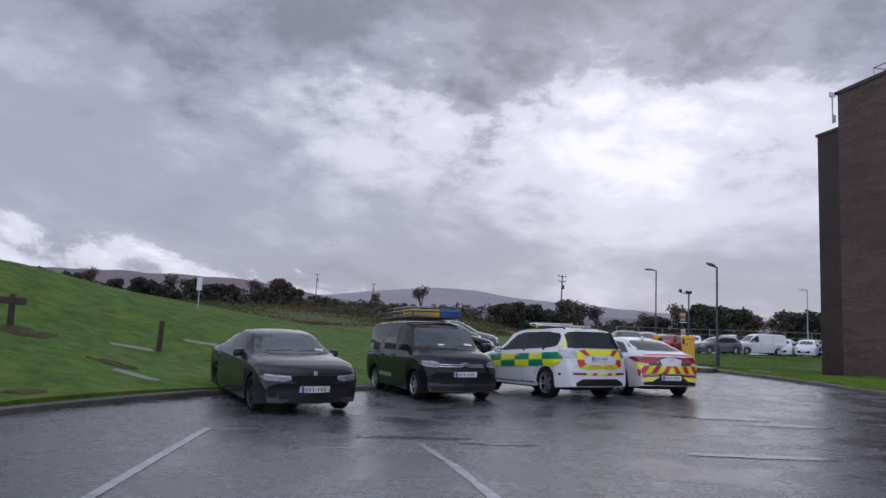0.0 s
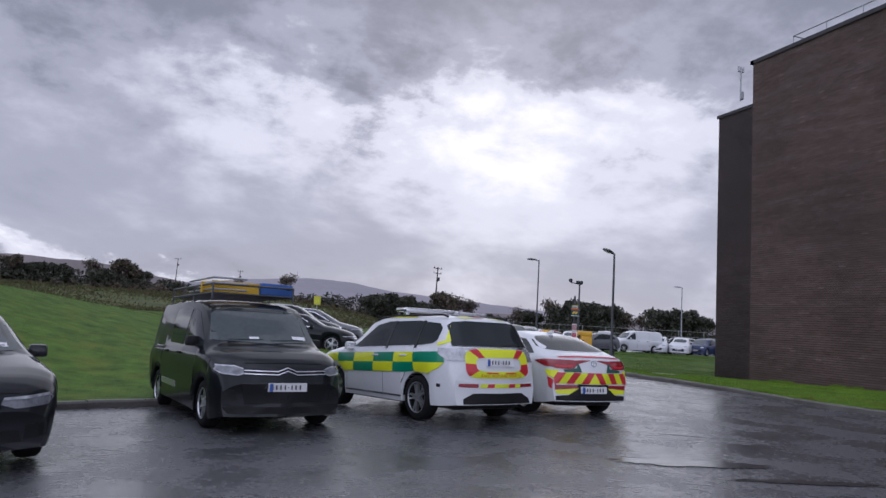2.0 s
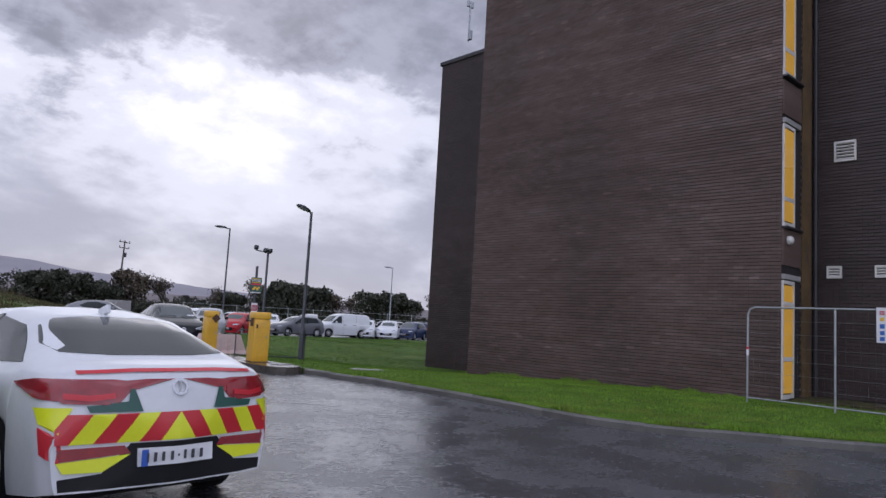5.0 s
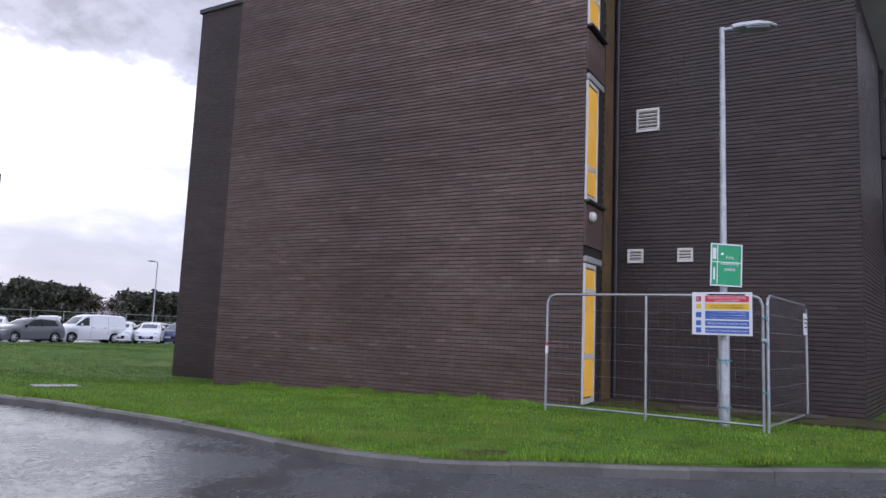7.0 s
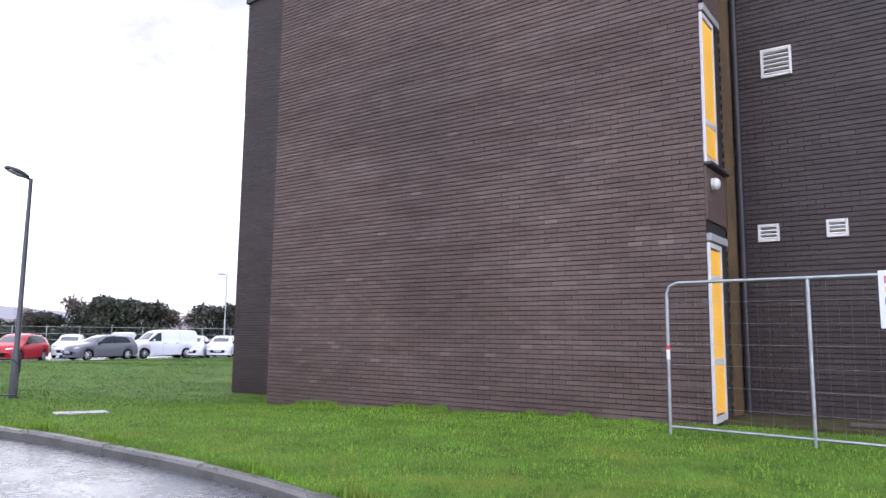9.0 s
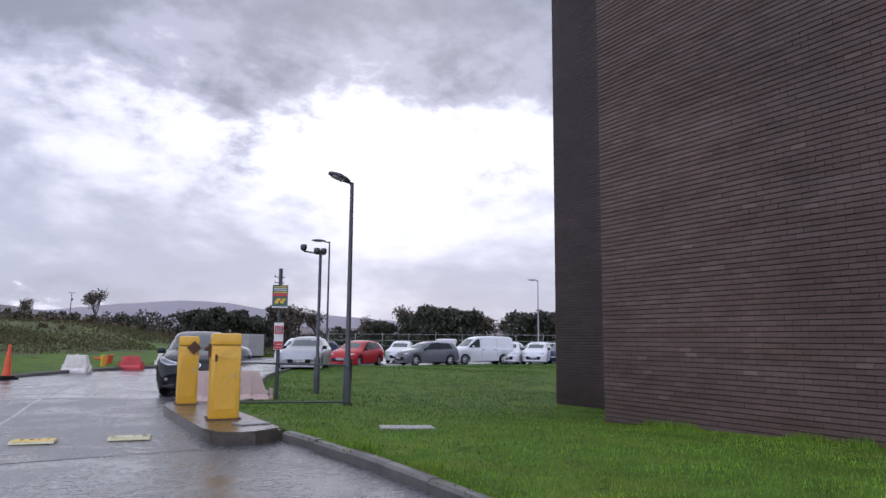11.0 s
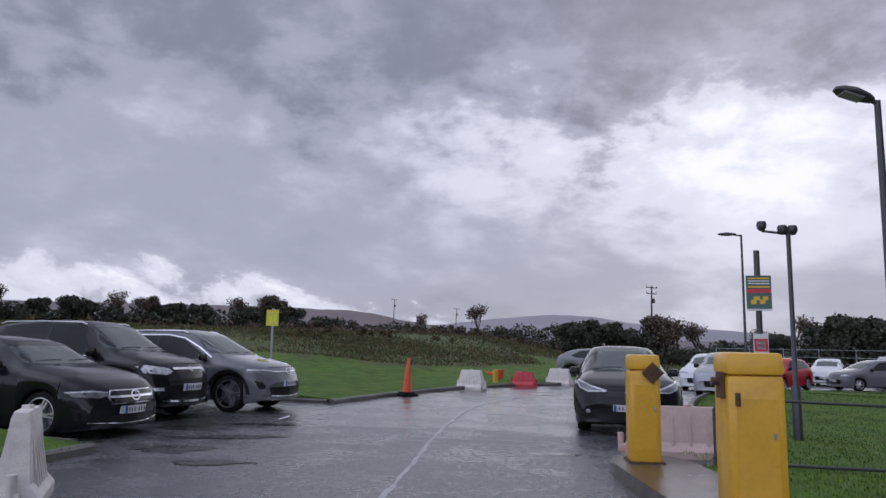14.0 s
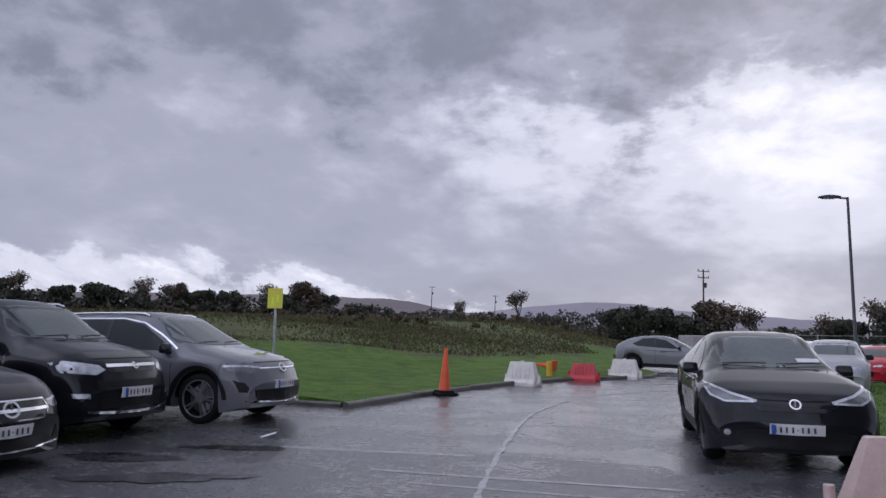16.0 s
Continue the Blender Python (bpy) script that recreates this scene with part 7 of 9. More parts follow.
def roof_rack(car):
    z = 1.91
    rk = bmesh.new()
    rod(rk, (0.55, -0.62, z + 0.14), (0.55, 0.62, z + 0.14), 0.016, seg=8)
    rod(rk, (0.55, -0.62, z - 0.1), (0.55, -0.62, z + 0.14), 0.016, seg=8)
    rod(rk, (0.55, 0.62, z - 0.1), (0.55, 0.62, z + 0.14), 0.016, seg=8)
    rack = part("roof_rack", rk, "dark_pole", car, "tubular steel roof rack", smooth=50)
    for y in (-0.62, 0.62):
        for dz in (0.0, 0.14):
            bm = bmesh.new()
            rod(bm, (-1.9, y, z + dz), (0.55, y, z + dz), 0.017, seg=8)
            part("side_rail", bm, "dark_pole", rack, smooth=50)
        for x in (-1.9, -1.2, -0.5):
            bm = bmesh.new()
            rod(bm, (x, y, z - 0.12), (x, y, z + 0.14), 0.014, seg=8)
            part("stanchion", bm, "dark_pole", rack, smooth=50)
    for i in range(7):
        x = -1.9 + 2.4 * i / 6
        bm = bmesh.new()
        rod(bm, (x, -0.62, z), (x, 0.62, z), 0.014, seg=8)
        part("crossbar", bm, "dark_pole", rack, smooth=50)
    # bright basket tubes at the near-side front corner
    for dz in (0.06, 0.16, 0.24):
        bm = bmesh.new()
        rod(bm, (-0.9, -0.6, z + dz), (0.5, -0.6, z + dz), 0.016, seg=8)
        rod(bm, (0.5, -0.6, z + dz), (0.5, -0.1, z + dz), 0.016, seg=8)
        part("basket_tube", bm, "galv", rack, smooth=50)


bmw, _ = make_car("saloon_car", saloon_spec(), "dark grey executive saloon, wet, parked on the tarmac")
van, _ = make_car("panel_van", van_spec(), "black panel van with a laden roof rack, parked", "van")
roof_rack(van)
suv, _ = make_car("response_car", estate_suv_spec(), "white SUV with green and yellow chequers and red rear chevrons", "car")
livery_words("RAPID RESPONSE VEHICLE", suv, 0.066, (-2.358, 0.0, 0.735), -90, "livery_text")
fast, _ = make_car("response_hatchback", fastback_spec(), "white fastback with red and yellow rear chevrons", "car")
merc, _ = make_car("black_saloon", saloon2_spec(), "black saloon with chrome grille and pale alloy wheels")
kuga, _ = make_car("black_crossover", crossover_spec(), "black crossover with chrome grille bar and roof rails")
id4, _ = make_car("electric_suv", electric_suv_spec(), "mid grey electric SUV with silver roof arch")
chr_, _ = make_car("coupe_crossover", coupe_suv_spec(), "black coupe crossover standing at the barrier island")

park(bmw, (-0.435, 13.375), (0.327, -0.945), front=2.47)
park(van, (2.69, 15.81), (0.225, -0.974), front=2.2)
park(suv, (5.853, 16.10), (-0.261, 0.965), rear=2.33)
park(fast, (7.90, 16.78), (-0.079, 0.997), rear=2.23)
park(merc, (7.68, 33.1), (0.966, -0.259), front=2.35)
park(kuga, (7.68, 35.58), (0.96, -0.28), front=2.26)
park(id4, (9.05, 37.6), (0.966, -0.259), front=2.36)
# enlarged past its 4.58 m to fit the camera's view
id4.scale = (1.03, 1.03, 1.03)
park(chr_, (15.3, 34.1), (-0.2, -0.98), front=2.18)
# heights squashed or stretched to fit the camera's view
for ob, k in ((bmw, 0.955), (van, 0.955), (suv, 0.965), (chr_, 0.95), (kuga, 1.06)):
    ob.scale = (1, 1, k)


def ladders():
    """What lies on the van's rack."""
    m = van.matrix_basis.copy()
    ob = new("ladder")
    for y in (-0.2, 0.2):
        bm = bmesh.new()
        box(bm, (1.15, 0.04, 0.18), (0, y, 0.02), bevel=0.008)
        part("stile", bm, "ladder_yellow", ob)
    for i in range(5):
        bm = bmesh.new()
        rod(bm, (-0.5 + i * 0.25, -0.2, 0), (-0.5 + i * 0.25, 0.2, 0), 0.015, seg=6)
        part("rung", bm, "ladder_yellow", ob)
    ob.matrix_basis = m @ pose(0.1, -0.05, 2.0, 0, 0, -82)
    tagged(ob, "yellow fibreglass ladder section on the van's rack", "ladder")
    bm = bmesh.new()
    box(bm, (0.55, 0.36, 0.2), (0, 0, 0.03), bevel=0.03)
    ob = finish(bm, "tool_box", "ladder_blue", smooth=40)
    ob.matrix_basis = m @ pose(0.15, 0.42, 2.0, 0, 0, -82)
    tagged(ob, "blue plastic box tied on the van's rack", "box")


bpy.context.view_layer.update()
ladders()

# ---- car park rows beyond the lawn ----
hatch_red, _ = make_car("hatchback", hatch_spec(paint=M["p_red"]), "red hatchback parked in the far row")
hatch_silver, _ = make_car("hatchback", hatch_spec(), "silver hatchback parked in the far row")
hatch_white, _ = make_car("hatchback", hatch_spec(paint=M["p_white"]), "white hatchback parked in the far row")
hatch_grey, _ = make_car("hatchback", hatch_spec(paint=M["p_mid_grey"]), "grey hatchback parked in the far row")
hatch_dark, _ = make_car("hatchback", hatch_spec(paint=M["p_blue"]), "dark blue hatchback parked in the far row")
far_suv, _ = make_car("far_suv", crossover_spec(paint=M["p_silver"], stations=36, plates=[("F", 0, 0.6)], patches=[p for p in crossover_spec()["patches"] if p[0] in ("windscreen", "side_glass", "pillar", "headlight", "lower_grille")]), "silver SUV parked in the far row")
far_coupe, _ = make_car("pale_crossover", coupe_suv_spec(paint=M["p_steel"], mirror=(0.62, 1.06, "black_plastic")), "silver coupe crossover with black trim by the lane")
small_van, _ = make_car("small_van", small_van_spec(), "small white panel van in the far row", "van")
USED = set()


def stand(ob, x, y, heading):
    """heading: degrees, 0 faces +x."""
    m = pose(x, y, road_h(x, y), 0, 0, heading)
    if ob.name not in USED:
        USED.add(ob.name)
        ob["group"] = "cars in the far row"
        ob.matrix_basis = m
        return ob
    return copy_thing(ob, m)


# front row, noses towards the lawn
stand(hatch_silver, 22.4, 47.6, -118)
stand(hatch_white, 23.4, 51.6, -122)
stand(hatch_red, 27.9, 55.1, -140)
stand(hatch_grey, 33.1, 56.4, 184)
stand(small_van, 37.5, 57.2, 171)
stand(hatch_white, 40.3, 57.6, -134)
stand(hatch_white, 42.1, 56.9, -136)
stand(hatch_dark, 44.7, 57.2, -150)
stand(hatch_grey, 48.6, 57.4, -140)
stand(hatch_silver, 52.4, 57.2, -150)
stand(hatch_white, 56.4, 56.8, -140)
# second row
stand(hatch_white, 31.0, 62.2, 98)
stand(hatch_white, 34.1, 62.0, -125)
stand(far_suv, 37.6, 61.6, 52)
for i, (ob, x) in enumerate(((hatch_grey, 43.5), (hatch_silver, 47.0), (hatch_dark, 50.5), (hatch_white, 54.0), (far_suv, 57.5), (hatch_silver, 61.0))):
    stand(ob, x, 63.2 + 0.3 * (i % 3), 95 + 8 * (i % 3))
stand(hatch_dark, 27.2, 60.4, 100)
park(far_coupe, (22.4, 57.2), (0.93, -0.36), front=2.18)
far_coupe["group"] = "cars in the far row"

# ---- barrier island ----


def barrier_box(x, y, rz, w=0.40, d=0.38, h=1.22, rusty=False):
    t = tagged(new("barrier_housing"), "yellow painted steel barrier housing, chipped and rust-stained" if rusty else "tall yellow painted steel barrier housing", "barrier housing", group="barrier housings")
    bm = bmesh.new()
    box(bm, (w, d, h - 0.17), (0, 0, (h - 0.17) / 2), bevel=0.045)
    part("cabinet", bm, "yellow", t, smooth=35)
    bm = bmesh.new()
    box(bm, (w + 0.006, d + 0.006, 0.17), (0, 0, h - 0.085), bevel=0.035, taper=0.96)
    part("cap", bm, "yellow", t, smooth=35)
    bm = bmesh.new()
    box(bm, (w + 0.06, d + 0.06, 0.02), (0, 0, 0.008), bevel=0.004)
    part("base_plate", bm, "rust", t)
    bm = bmesh.new()
    box(bm, (w * 0.7, 0.006, h * 0.6), (0, -d / 2 - 0.002, h * 0.42), bevel=0.002)
    part("door_panel", bm, "yellow", t)
    bm = bmesh.new()
    box(bm, (0.02, 0.02, 0.05), (w * 0.28, -d / 2 - 0.01, h * 0.5), bevel=0.004)
    part("lock", bm, "galv", t)
    bm = bmesh.new()
    if rusty:
        # square boom plate turned on its corner, where the boom was
        box(bm, (0.17, 0.03, 0.17), (0.08, -d / 2 - 0.02, h - 0.2), (0, 45, 0), bevel=0.006)
        rod(bm, (0.08, -d / 2 - 0.05, h - 0.2), (0.08, -d / 2, h - 0.2), 0.035)
    else:
        box(bm, (0.035, 0.14, 0.2), (-w / 2 - 0.02, -d / 2 + 0.12, h - 0.25), bevel=0.008)
        rod(bm, (-w / 2 - 0.09, -d / 2 + 0.1, h - 0.22), (-w / 2, -d / 2 + 0.1, h - 0.22), 0.03)
        box(bm, (0.03, 0.05, 0.1), (-w / 2 + 0.07, -d / 2 - 0.016, h - 0.35), bevel=0.006)
    part("boom_mount", bm, "rust", t, "rusty boom mount")
    t.matrix_basis = pose(x, y, 0.163, 0, 0, rz)
    return t


barrier_box(14.55, 27.95, -8, 0.42, 0.42, 1.22)
barrier_box(14.47, 30.5, -6, 0.34, 0.33, 1.18, rusty=True)
bm = bmesh.new()
box(bm, (0.42, 0.3, 0.02), (0, 0, 0.01), bevel=0.004)
tagged(finish(bm, "cover_plate", "slab", m=pose(14.75, 27.1, 0.163, 0, 0, 10)), "small pale cover plate on the island", "cover")


def water_barrier(mat, label, ln=1.1, h=0.62, d=0.42):
    """Moulded road barrier: splayed foot, ribs, top saddle, forklift slots."""
    t = tagged(new("road_barrier"), label, "road barrier", group="plastic road barriers")
    bm = bmesh.new()
    prof = [(-d / 2, 0), (-d / 2, 0.09), (-d * 0.30, 0.2), (-d * 0.17, h - 0.05), (-d * 0.13, h), (d * 0.13, h), (d * 0.17, h - 0.05), (d * 0.30, 0.2), (d / 2, 0.09), (d / 2, 0)]
    ends = []
    for x, k in ((-ln / 2, 0.94), (-ln / 2 + 0.04, 1), (ln / 2 - 0.04, 1), (ln / 2, 0.94)):
        ends.append([bm.verts.new((x + (0.14 * ln * (z / h) * (-1 if x > 0 else 1)), y * k, z * (0.99 if k < 1 else 1))) for y, z in prof])
    for a, b in zip(ends, ends[1:]):
        for i in range(len(a)):
            bm.faces.new((a[i], b[i], b[(i + 1) % len(a)], a[(i + 1) % len(a)]))
    bm.faces.new(ends[0])
    bm.faces.new(ends[-1][::-1])
    part("shell", bm, mat, t, smooth=25)
    n = 5
    for i in range(n):
        x = -ln / 2 + ln * (i + 0.8) / (n + 0.6)
        for s in (-1, 1):
            bm = bmesh.new()
            box(bm, (0.05, 0.05, h * 0.78), (x * 0.74, s * d * 0.255, h * 0.45), (s * 11, 0, 0), bevel=0.012)
            part("rib", bm, mat, t)
    for s in (-1, 1):
        bm = bmesh.new()
        box(bm, (0.10, 0.14, 0.1), (s * (ln / 2 + 0.01), 0, 0.1), bevel=0.02)
        rod(bm, (s * (ln / 2 + 0.03), 0, 0.05), (s * (ln / 2 + 0.03), 0, 0.3), 0.04)
        part("hinge_lug", bm, mat, t, smooth=40)
    bm = bmesh.new()
    rod(bm, (0, 0, h - 0.01), (0, 0, h + 0.03), 0.05)
    part("filler_cap", bm, mat, t)
    return t


def set_down(ob, x, y, rz, z=None):
    ob.matrix_basis = pose(x, y, (road_h(x, y) if z is None else z), 0, 0, rz)
    return ob


pale = set_down(water_barrier("pale_barrier", "weathered white plastic road barrier with ribs", 1.1, 0.66), 13.35, 46.75, -40)
copy_thing(pale, pose(17.1, 51.0, road_h(17.1, 51.0), 0, 0, -38))
near_b = set_down(water_barrier("pale_barrier", "weathered white plastic barrier end with moulded saddle", 0.95, 0.78, 0.44), 8.55, 28.75, 112)
set_down(water_barrier("red_barrier", "red plastic road barrier beside the lane", 0.95, 0.55), 15.45, 49.25, -32)
set_down(water_barrier("pink_barrier", "faded pinkish plastic barrier across the island's end", 1.7, 0.66, 0.42), 15.5, 32.0, -7)


def cone(x, y, h, lean, z, label):
    t = tagged(new("traffic_cone"), label, "traffic cone", group="traffic cones")
    bm = bmesh.new()
    lathe(bm, [(0.0, h), (0.03, h), (0.036, h - 0.02), (0.055, h - 0.2), (0.135, 0.09), (0.14, 0.06), (0.15, 0.05)], 24)
    part("cone_body", bm, "orange", t, smooth=40)
    bm = bmesh.new()
    box(bm, (0.5, 0.5, 0.07), (0, 0, 0.035), bevel=0.02)
    box(bm, (0.36, 0.36, 0.06), (0, 0, 0.09), bevel=0.02)
    part("base", bm, "rubber" if lean[1] < 45 else "orange", t, "thick rubber base")
    t.matrix_basis = pose(x, y, z, *lean)
    return t


cone(11.3, 42.9, 1.08, (0, 2, 30), road_h(11.3, 42.9), "tall orange traffic cone on a black base")
cone(14.9, 52.6, 0.75, (0, 82, 150), grass_h(14.9, 52.6) + 0.16, "orange traffic cone lying in the grass")
bm = bmesh.new()
lathe(bm, [(0, 0.5), (0.07, 0.5), (0.09, 0.47), (0.1, 0.0)], 16)
tagged(finish(bm, "marker_post", "ladder_yellow", m=pose(14.4, 49.6, grass_h(14.4, 49.6) - 0.03)), "short orange-yellow marker stub in the grass", "marker post")


def hump(x, y, rz, label):
    t = tagged(new("speed_hump_section"), label, "speed hump", group="speed hump sections")
    bm = bmesh.new()
    pr = [(-0.14, 0), (-0.135, 0.008), (-0.095, 0.03), (0.095, 0.03), (0.135, 0.008), (0.14, 0)]
    a = [bm.verts.new((-0.25, u, v)) for u, v in pr]
    b = [bm.verts.new((0.25, u, v)) for u, v in pr]
    for i in range(len(pr)):
        bm.faces.new((a[i], b[i], b[(i + 1) % len(pr)], a[(i + 1) % len(pr)]))
    bm.faces.new(a)
    bm.faces.new(b[::-1])
    part("rubber_block", bm, "worn_yellow", t, "scuffed yellow rubber block")
    bright = label.startswith("bright")
    bm = bmesh.new()
    box(bm, (0.47, 0.19, 0.006), (0, 0, 0.033), bevel=0.002)
    pad = part("yellow_pad", bm, "sign_amber" if bright else "worn_yellow", t, "worn yellow reflective sheet")
    for u, w_ in ((-0.13, 0.035), (-0.02, 0.05), (0.06, 0.03), (0.16, 0.02)) if bright else ((-0.2, 0.05), (0.05, 0.02), (0.18, 0.06)):
        bm = bmesh.new()
        box(bm, (w_, 0.07, 0.003), (u, 0.01 * (u > 0), 0.0372))
        part("worn_spot", bm, "rubber", pad)
    for u in (-0.21, 0.21):
        bm = bmesh.new()
        rod(bm, (u, 0, 0.034), (u, 0, 0.039), 0.014, seg=8)
        part("bolt", bm, "galv", t)
    t.matrix_basis = pose(x, y, road_h(x, y) + 0.014, 0, 0, rz)


hump(12.2, 27.6, -12, "bright yellow and black speed hump section on the lane")
hump(13.28, 27.45, -12, "worn pale yellow speed hump section on the lane")

# ---- lamps, signs, posts ----


def lamp_post(x, y, h, base_h, aim, mat, head, label, tilt=10, arm=0.35, z=None, k=1.0):
    z0 = grass_h(x, y) - 0.03 if z is None else z
    t = tagged(new("lamp_post"), label, "lamp post", group="lamp posts")
    bm = bmesh.new()
    lathe(bm, [(0.08, 0), (0.08, base_h), (0.054, base_h + 0.08), (0.046, h * 0.6), (0.038, h), (0.0, h)], 16)
    part("pole", bm, mat, t, smooth=40)
    bm = bmesh.new()
    box(bm, (0.01, 0.10, 0.42), (-0.083, 0, 0.75), bevel=0.003)
    part("access_door", bm, mat, t)
    bm = bmesh.new()
    rod(bm, (0, 0, h - 0.04), (arm * 0.5, 0, h - 0.02 + arm * 0.5 * math.tan(radians(tilt))), 0.032)
    part("bracket", bm, mat, t)
    hd = pose(arm * 0.4, 0, h, 0, -tilt, 0)
    bm = bmesh.new()
    pr = [(u * k, w, hh) for (u, w, hh) in ((0.0, 0.06, 0.05), (0.1, 0.10, 0.075), (0.35, 0.15, 0.09), (0.55, 0.13, 0.06), (0.66, 0.06, 0.03))]
    rings = []
    for u, w, hh in pr:
        rings.append([bm.verts.new(hd @ Vector((u, w * math.cos(a), hh * max(0, math.sin(a)) - 0.02 * (math.sin(a) < -0.1)))) for a in [2 * math.pi * i / 14 for i in range(14)]])
    for a, b in zip(rings, rings[1:]):
        for i in range(14):
            bm.faces.new((a[i], b[i], b[(i + 1) % 14], a[(i + 1) % 14]))
    bm.faces.new(rings[0][::-1])
    bm.faces.new(rings[-1])
    h_ob = part("lantern", bm, head, t, smooth=40)
    bm = bmesh.new()
    box(bm, (0.36 * k, 0.2, 0.03), (0.36 * k, 0, -0.03), bevel=0.012)
    part("lens", bm, "lamp_glass", h_ob, m=hd)
    t.matrix_basis = pose(x, y, z0, 0, 0, aim)
    return t


lamp_post(17.64, 30.9, 4.62, 0.95, 175, "dark_pole", "dark_pole", "dark steel lamp post with a tilted floodlight head", tilt=20, arm=0.15, k=0.72)
lamp_post(23.94, 49.34, 6.0, 1.1, 170, "dark_pole", "dark_pole", "tall dark lamp post by the lane", tilt=2, arm=0.5)
lamp_post(43.85, 59.1, 5.95, 1.1, 165, "galv", "lamp_head", "grey lamp post among the parked cars", tilt=2, arm=0.3)
lamp_post(19.86, 15.45, 5.95, 1.45, -62, "galv", "lamp_head", "galvanised lamp post with a pale lantern by the fence", tilt=4, arm=0.35)


def cctv_post(x, y, h):
    z0 = grass_h(x, y) - 0.02
    t = tagged(new("camera_post"), "grey steel post with two dome cameras", "camera post")
    bm = bmesh.new()
    lathe(bm, [(0.078, 0), (0.078, 0.9), (0.042, 0.95), (0.038, h), (0, h)], 14)
    part("pole", bm, "dark_pole", t, smooth=40)
    bm = bmesh.new()
    rod(bm, (0, 0, h - 0.08), (-0.42, 0.1, h - 0.02), 0.022)
    rod(bm, (-0.42, 0.1, h - 0.02), (-0.42, 0.1, h + 0.12), 0.02)
    rod(bm, (-0.1, 0, h - 0.05), (0.12, 0, h - 0.05), 0.03)
    part("arm", bm, "dark_pole", t)
    for dx, dy, dz in ((-0.42, 0.1, 0.1), (0.08, 0, 0.02), (-0.1, 0, 0.02)):
        bm = bmesh.new()
        lathe(bm, [(0, 0.06), (0.07, 0.05), (0.085, 0.0), (0.08, -0.06), (0.05, -0.11), (0, -0.125)], 16, pose(dx, dy, h + dz))
        part("camera_head", bm, "dark_pole", t, smooth=50)
    t.matrix_basis = pose(x, y, z0)


cctv_post(18.3, 34.6, 3.65)


def flat_sign(parent, name, w, h, at, rz, mat, marks, label="", thick=0.012):
    """A sheet sign facing -y before its turn; marks: (u, v, w, h, material) from its centre."""
    bm = bmesh.new()
    box(bm, (w, thick, h), (0, 0, 0), bevel=0.003)
    s = part(name, bm, mat, parent, label, m=pose(*at, 0, 0, rz))
    for u, v, mw, mh, mm in marks:
        bm = bmesh.new()
        box(bm, (mw, 0.004, mh), (u, -thick / 2 - 0.002, v))
        part("sign_mark", bm, mm, s)
    return s


def parking_sign(x, y):
    z0 = grass_h(x, y) - 0.03
    t = tagged(new("sign_post"), "grey post with a green notice and a red and white sign", "sign post")
    bm = bmesh.new()
    rod(bm, (0, 0, 0), (0, 0, 2.75), 0.04, seg=12)
    part("post", bm, "dark_pole", t, smooth=40)
    marks = [(0, 0.20, 0.27, 0.02, "sign_amber"), (0, 0.165, 0.27, 0.016, "sign_white"), (0, 0.13, 0.27, 0.016, "sign_white"), (0, 0.085, 0.27, 0.022, "sign_amber"), (0, 0.03, 0.30, 0.05, "sign_red"), (-0.07, -0.12, 0.07, 0.06, "sign_amber"), (-0.03, -0.07, 0.08, 0.05, "sign_amber"), (0.04, -0.12, 0.07, 0.06, "sign_amber"), (0.08, -0.07, 0.07, 0.05, "sign_amber"), (0, -0.226, 0.32, 0.026, "sign_white")]
    flat_sign(t, "notice", 0.32, 0.48, (0, -0.055, 2.16), 0, "deep_green", marks, "green notice with yellow symbols and bars")
    flat_sign(t, "limit_sign", 0.19, 0.56, (0, -0.055, 1.33), 0, "sign_white", [(0, 0.13, 0.17, 0.17, "sign_red"), (0, 0.13, 0.12, 0.12, "sign_white"), (0, -0.19, 0.18, 0.16, "sign_red"), (0, -0.17, 0.15, 0.025, "sign_white"), (0, -0.23, 0.15, 0.025, "sign_white")], "white sign with a red ring and red band")
    t.matrix_basis = pose(x, y, z0, 0, 0, -14)


parking_sign(16.5, 31.95)


def yellow_sign(x, y):
    z0 = grass_h(x, y) - 0.05
    t = tagged(new("yellow_sign_post"), "small yellow-green notice on a thin grey post", "sign post")
    bm = bmesh.new()
    rod(bm, (0, 0, 0), (0, 0, 2.26), 0.03, seg=10)
    part("post", bm, "galv", t)
    flat_sign(t, "notice", 0.34, 0.44, (0, -0.045, 2.0), 0, "sign_yellow", [(-0.05, -0.05, 0.05, 0.16, "hv_yellow"), (0.06, 0.0, 0.05, 0.16, "hv_yellow"), (0, 0.19, 0.28, 0.02, "sign_amber")], "yellow-green notice")
    t.matrix_basis = pose(x, y, z0, 0, 0, -4)


yellow_sign(7.6, 41.9)
for x, y, rz, w in ((9.3, 35.9, 15, 0.2),):
    bm = bmesh.new()
    box(bm, (w, w * 0.6, 0.012), (0, 0, 0.006), bevel=0.003)
    for v in bm.verts:
        v.co.z += 0.03 * math.sin(v.co.x * 14)
    tagged(finish(bm, "litter", "paper", m=pose(x, y, road_h(x, y) + 0.024, 0, 0, rz)), "crumpled white litter on the wet tarmac", "litter")


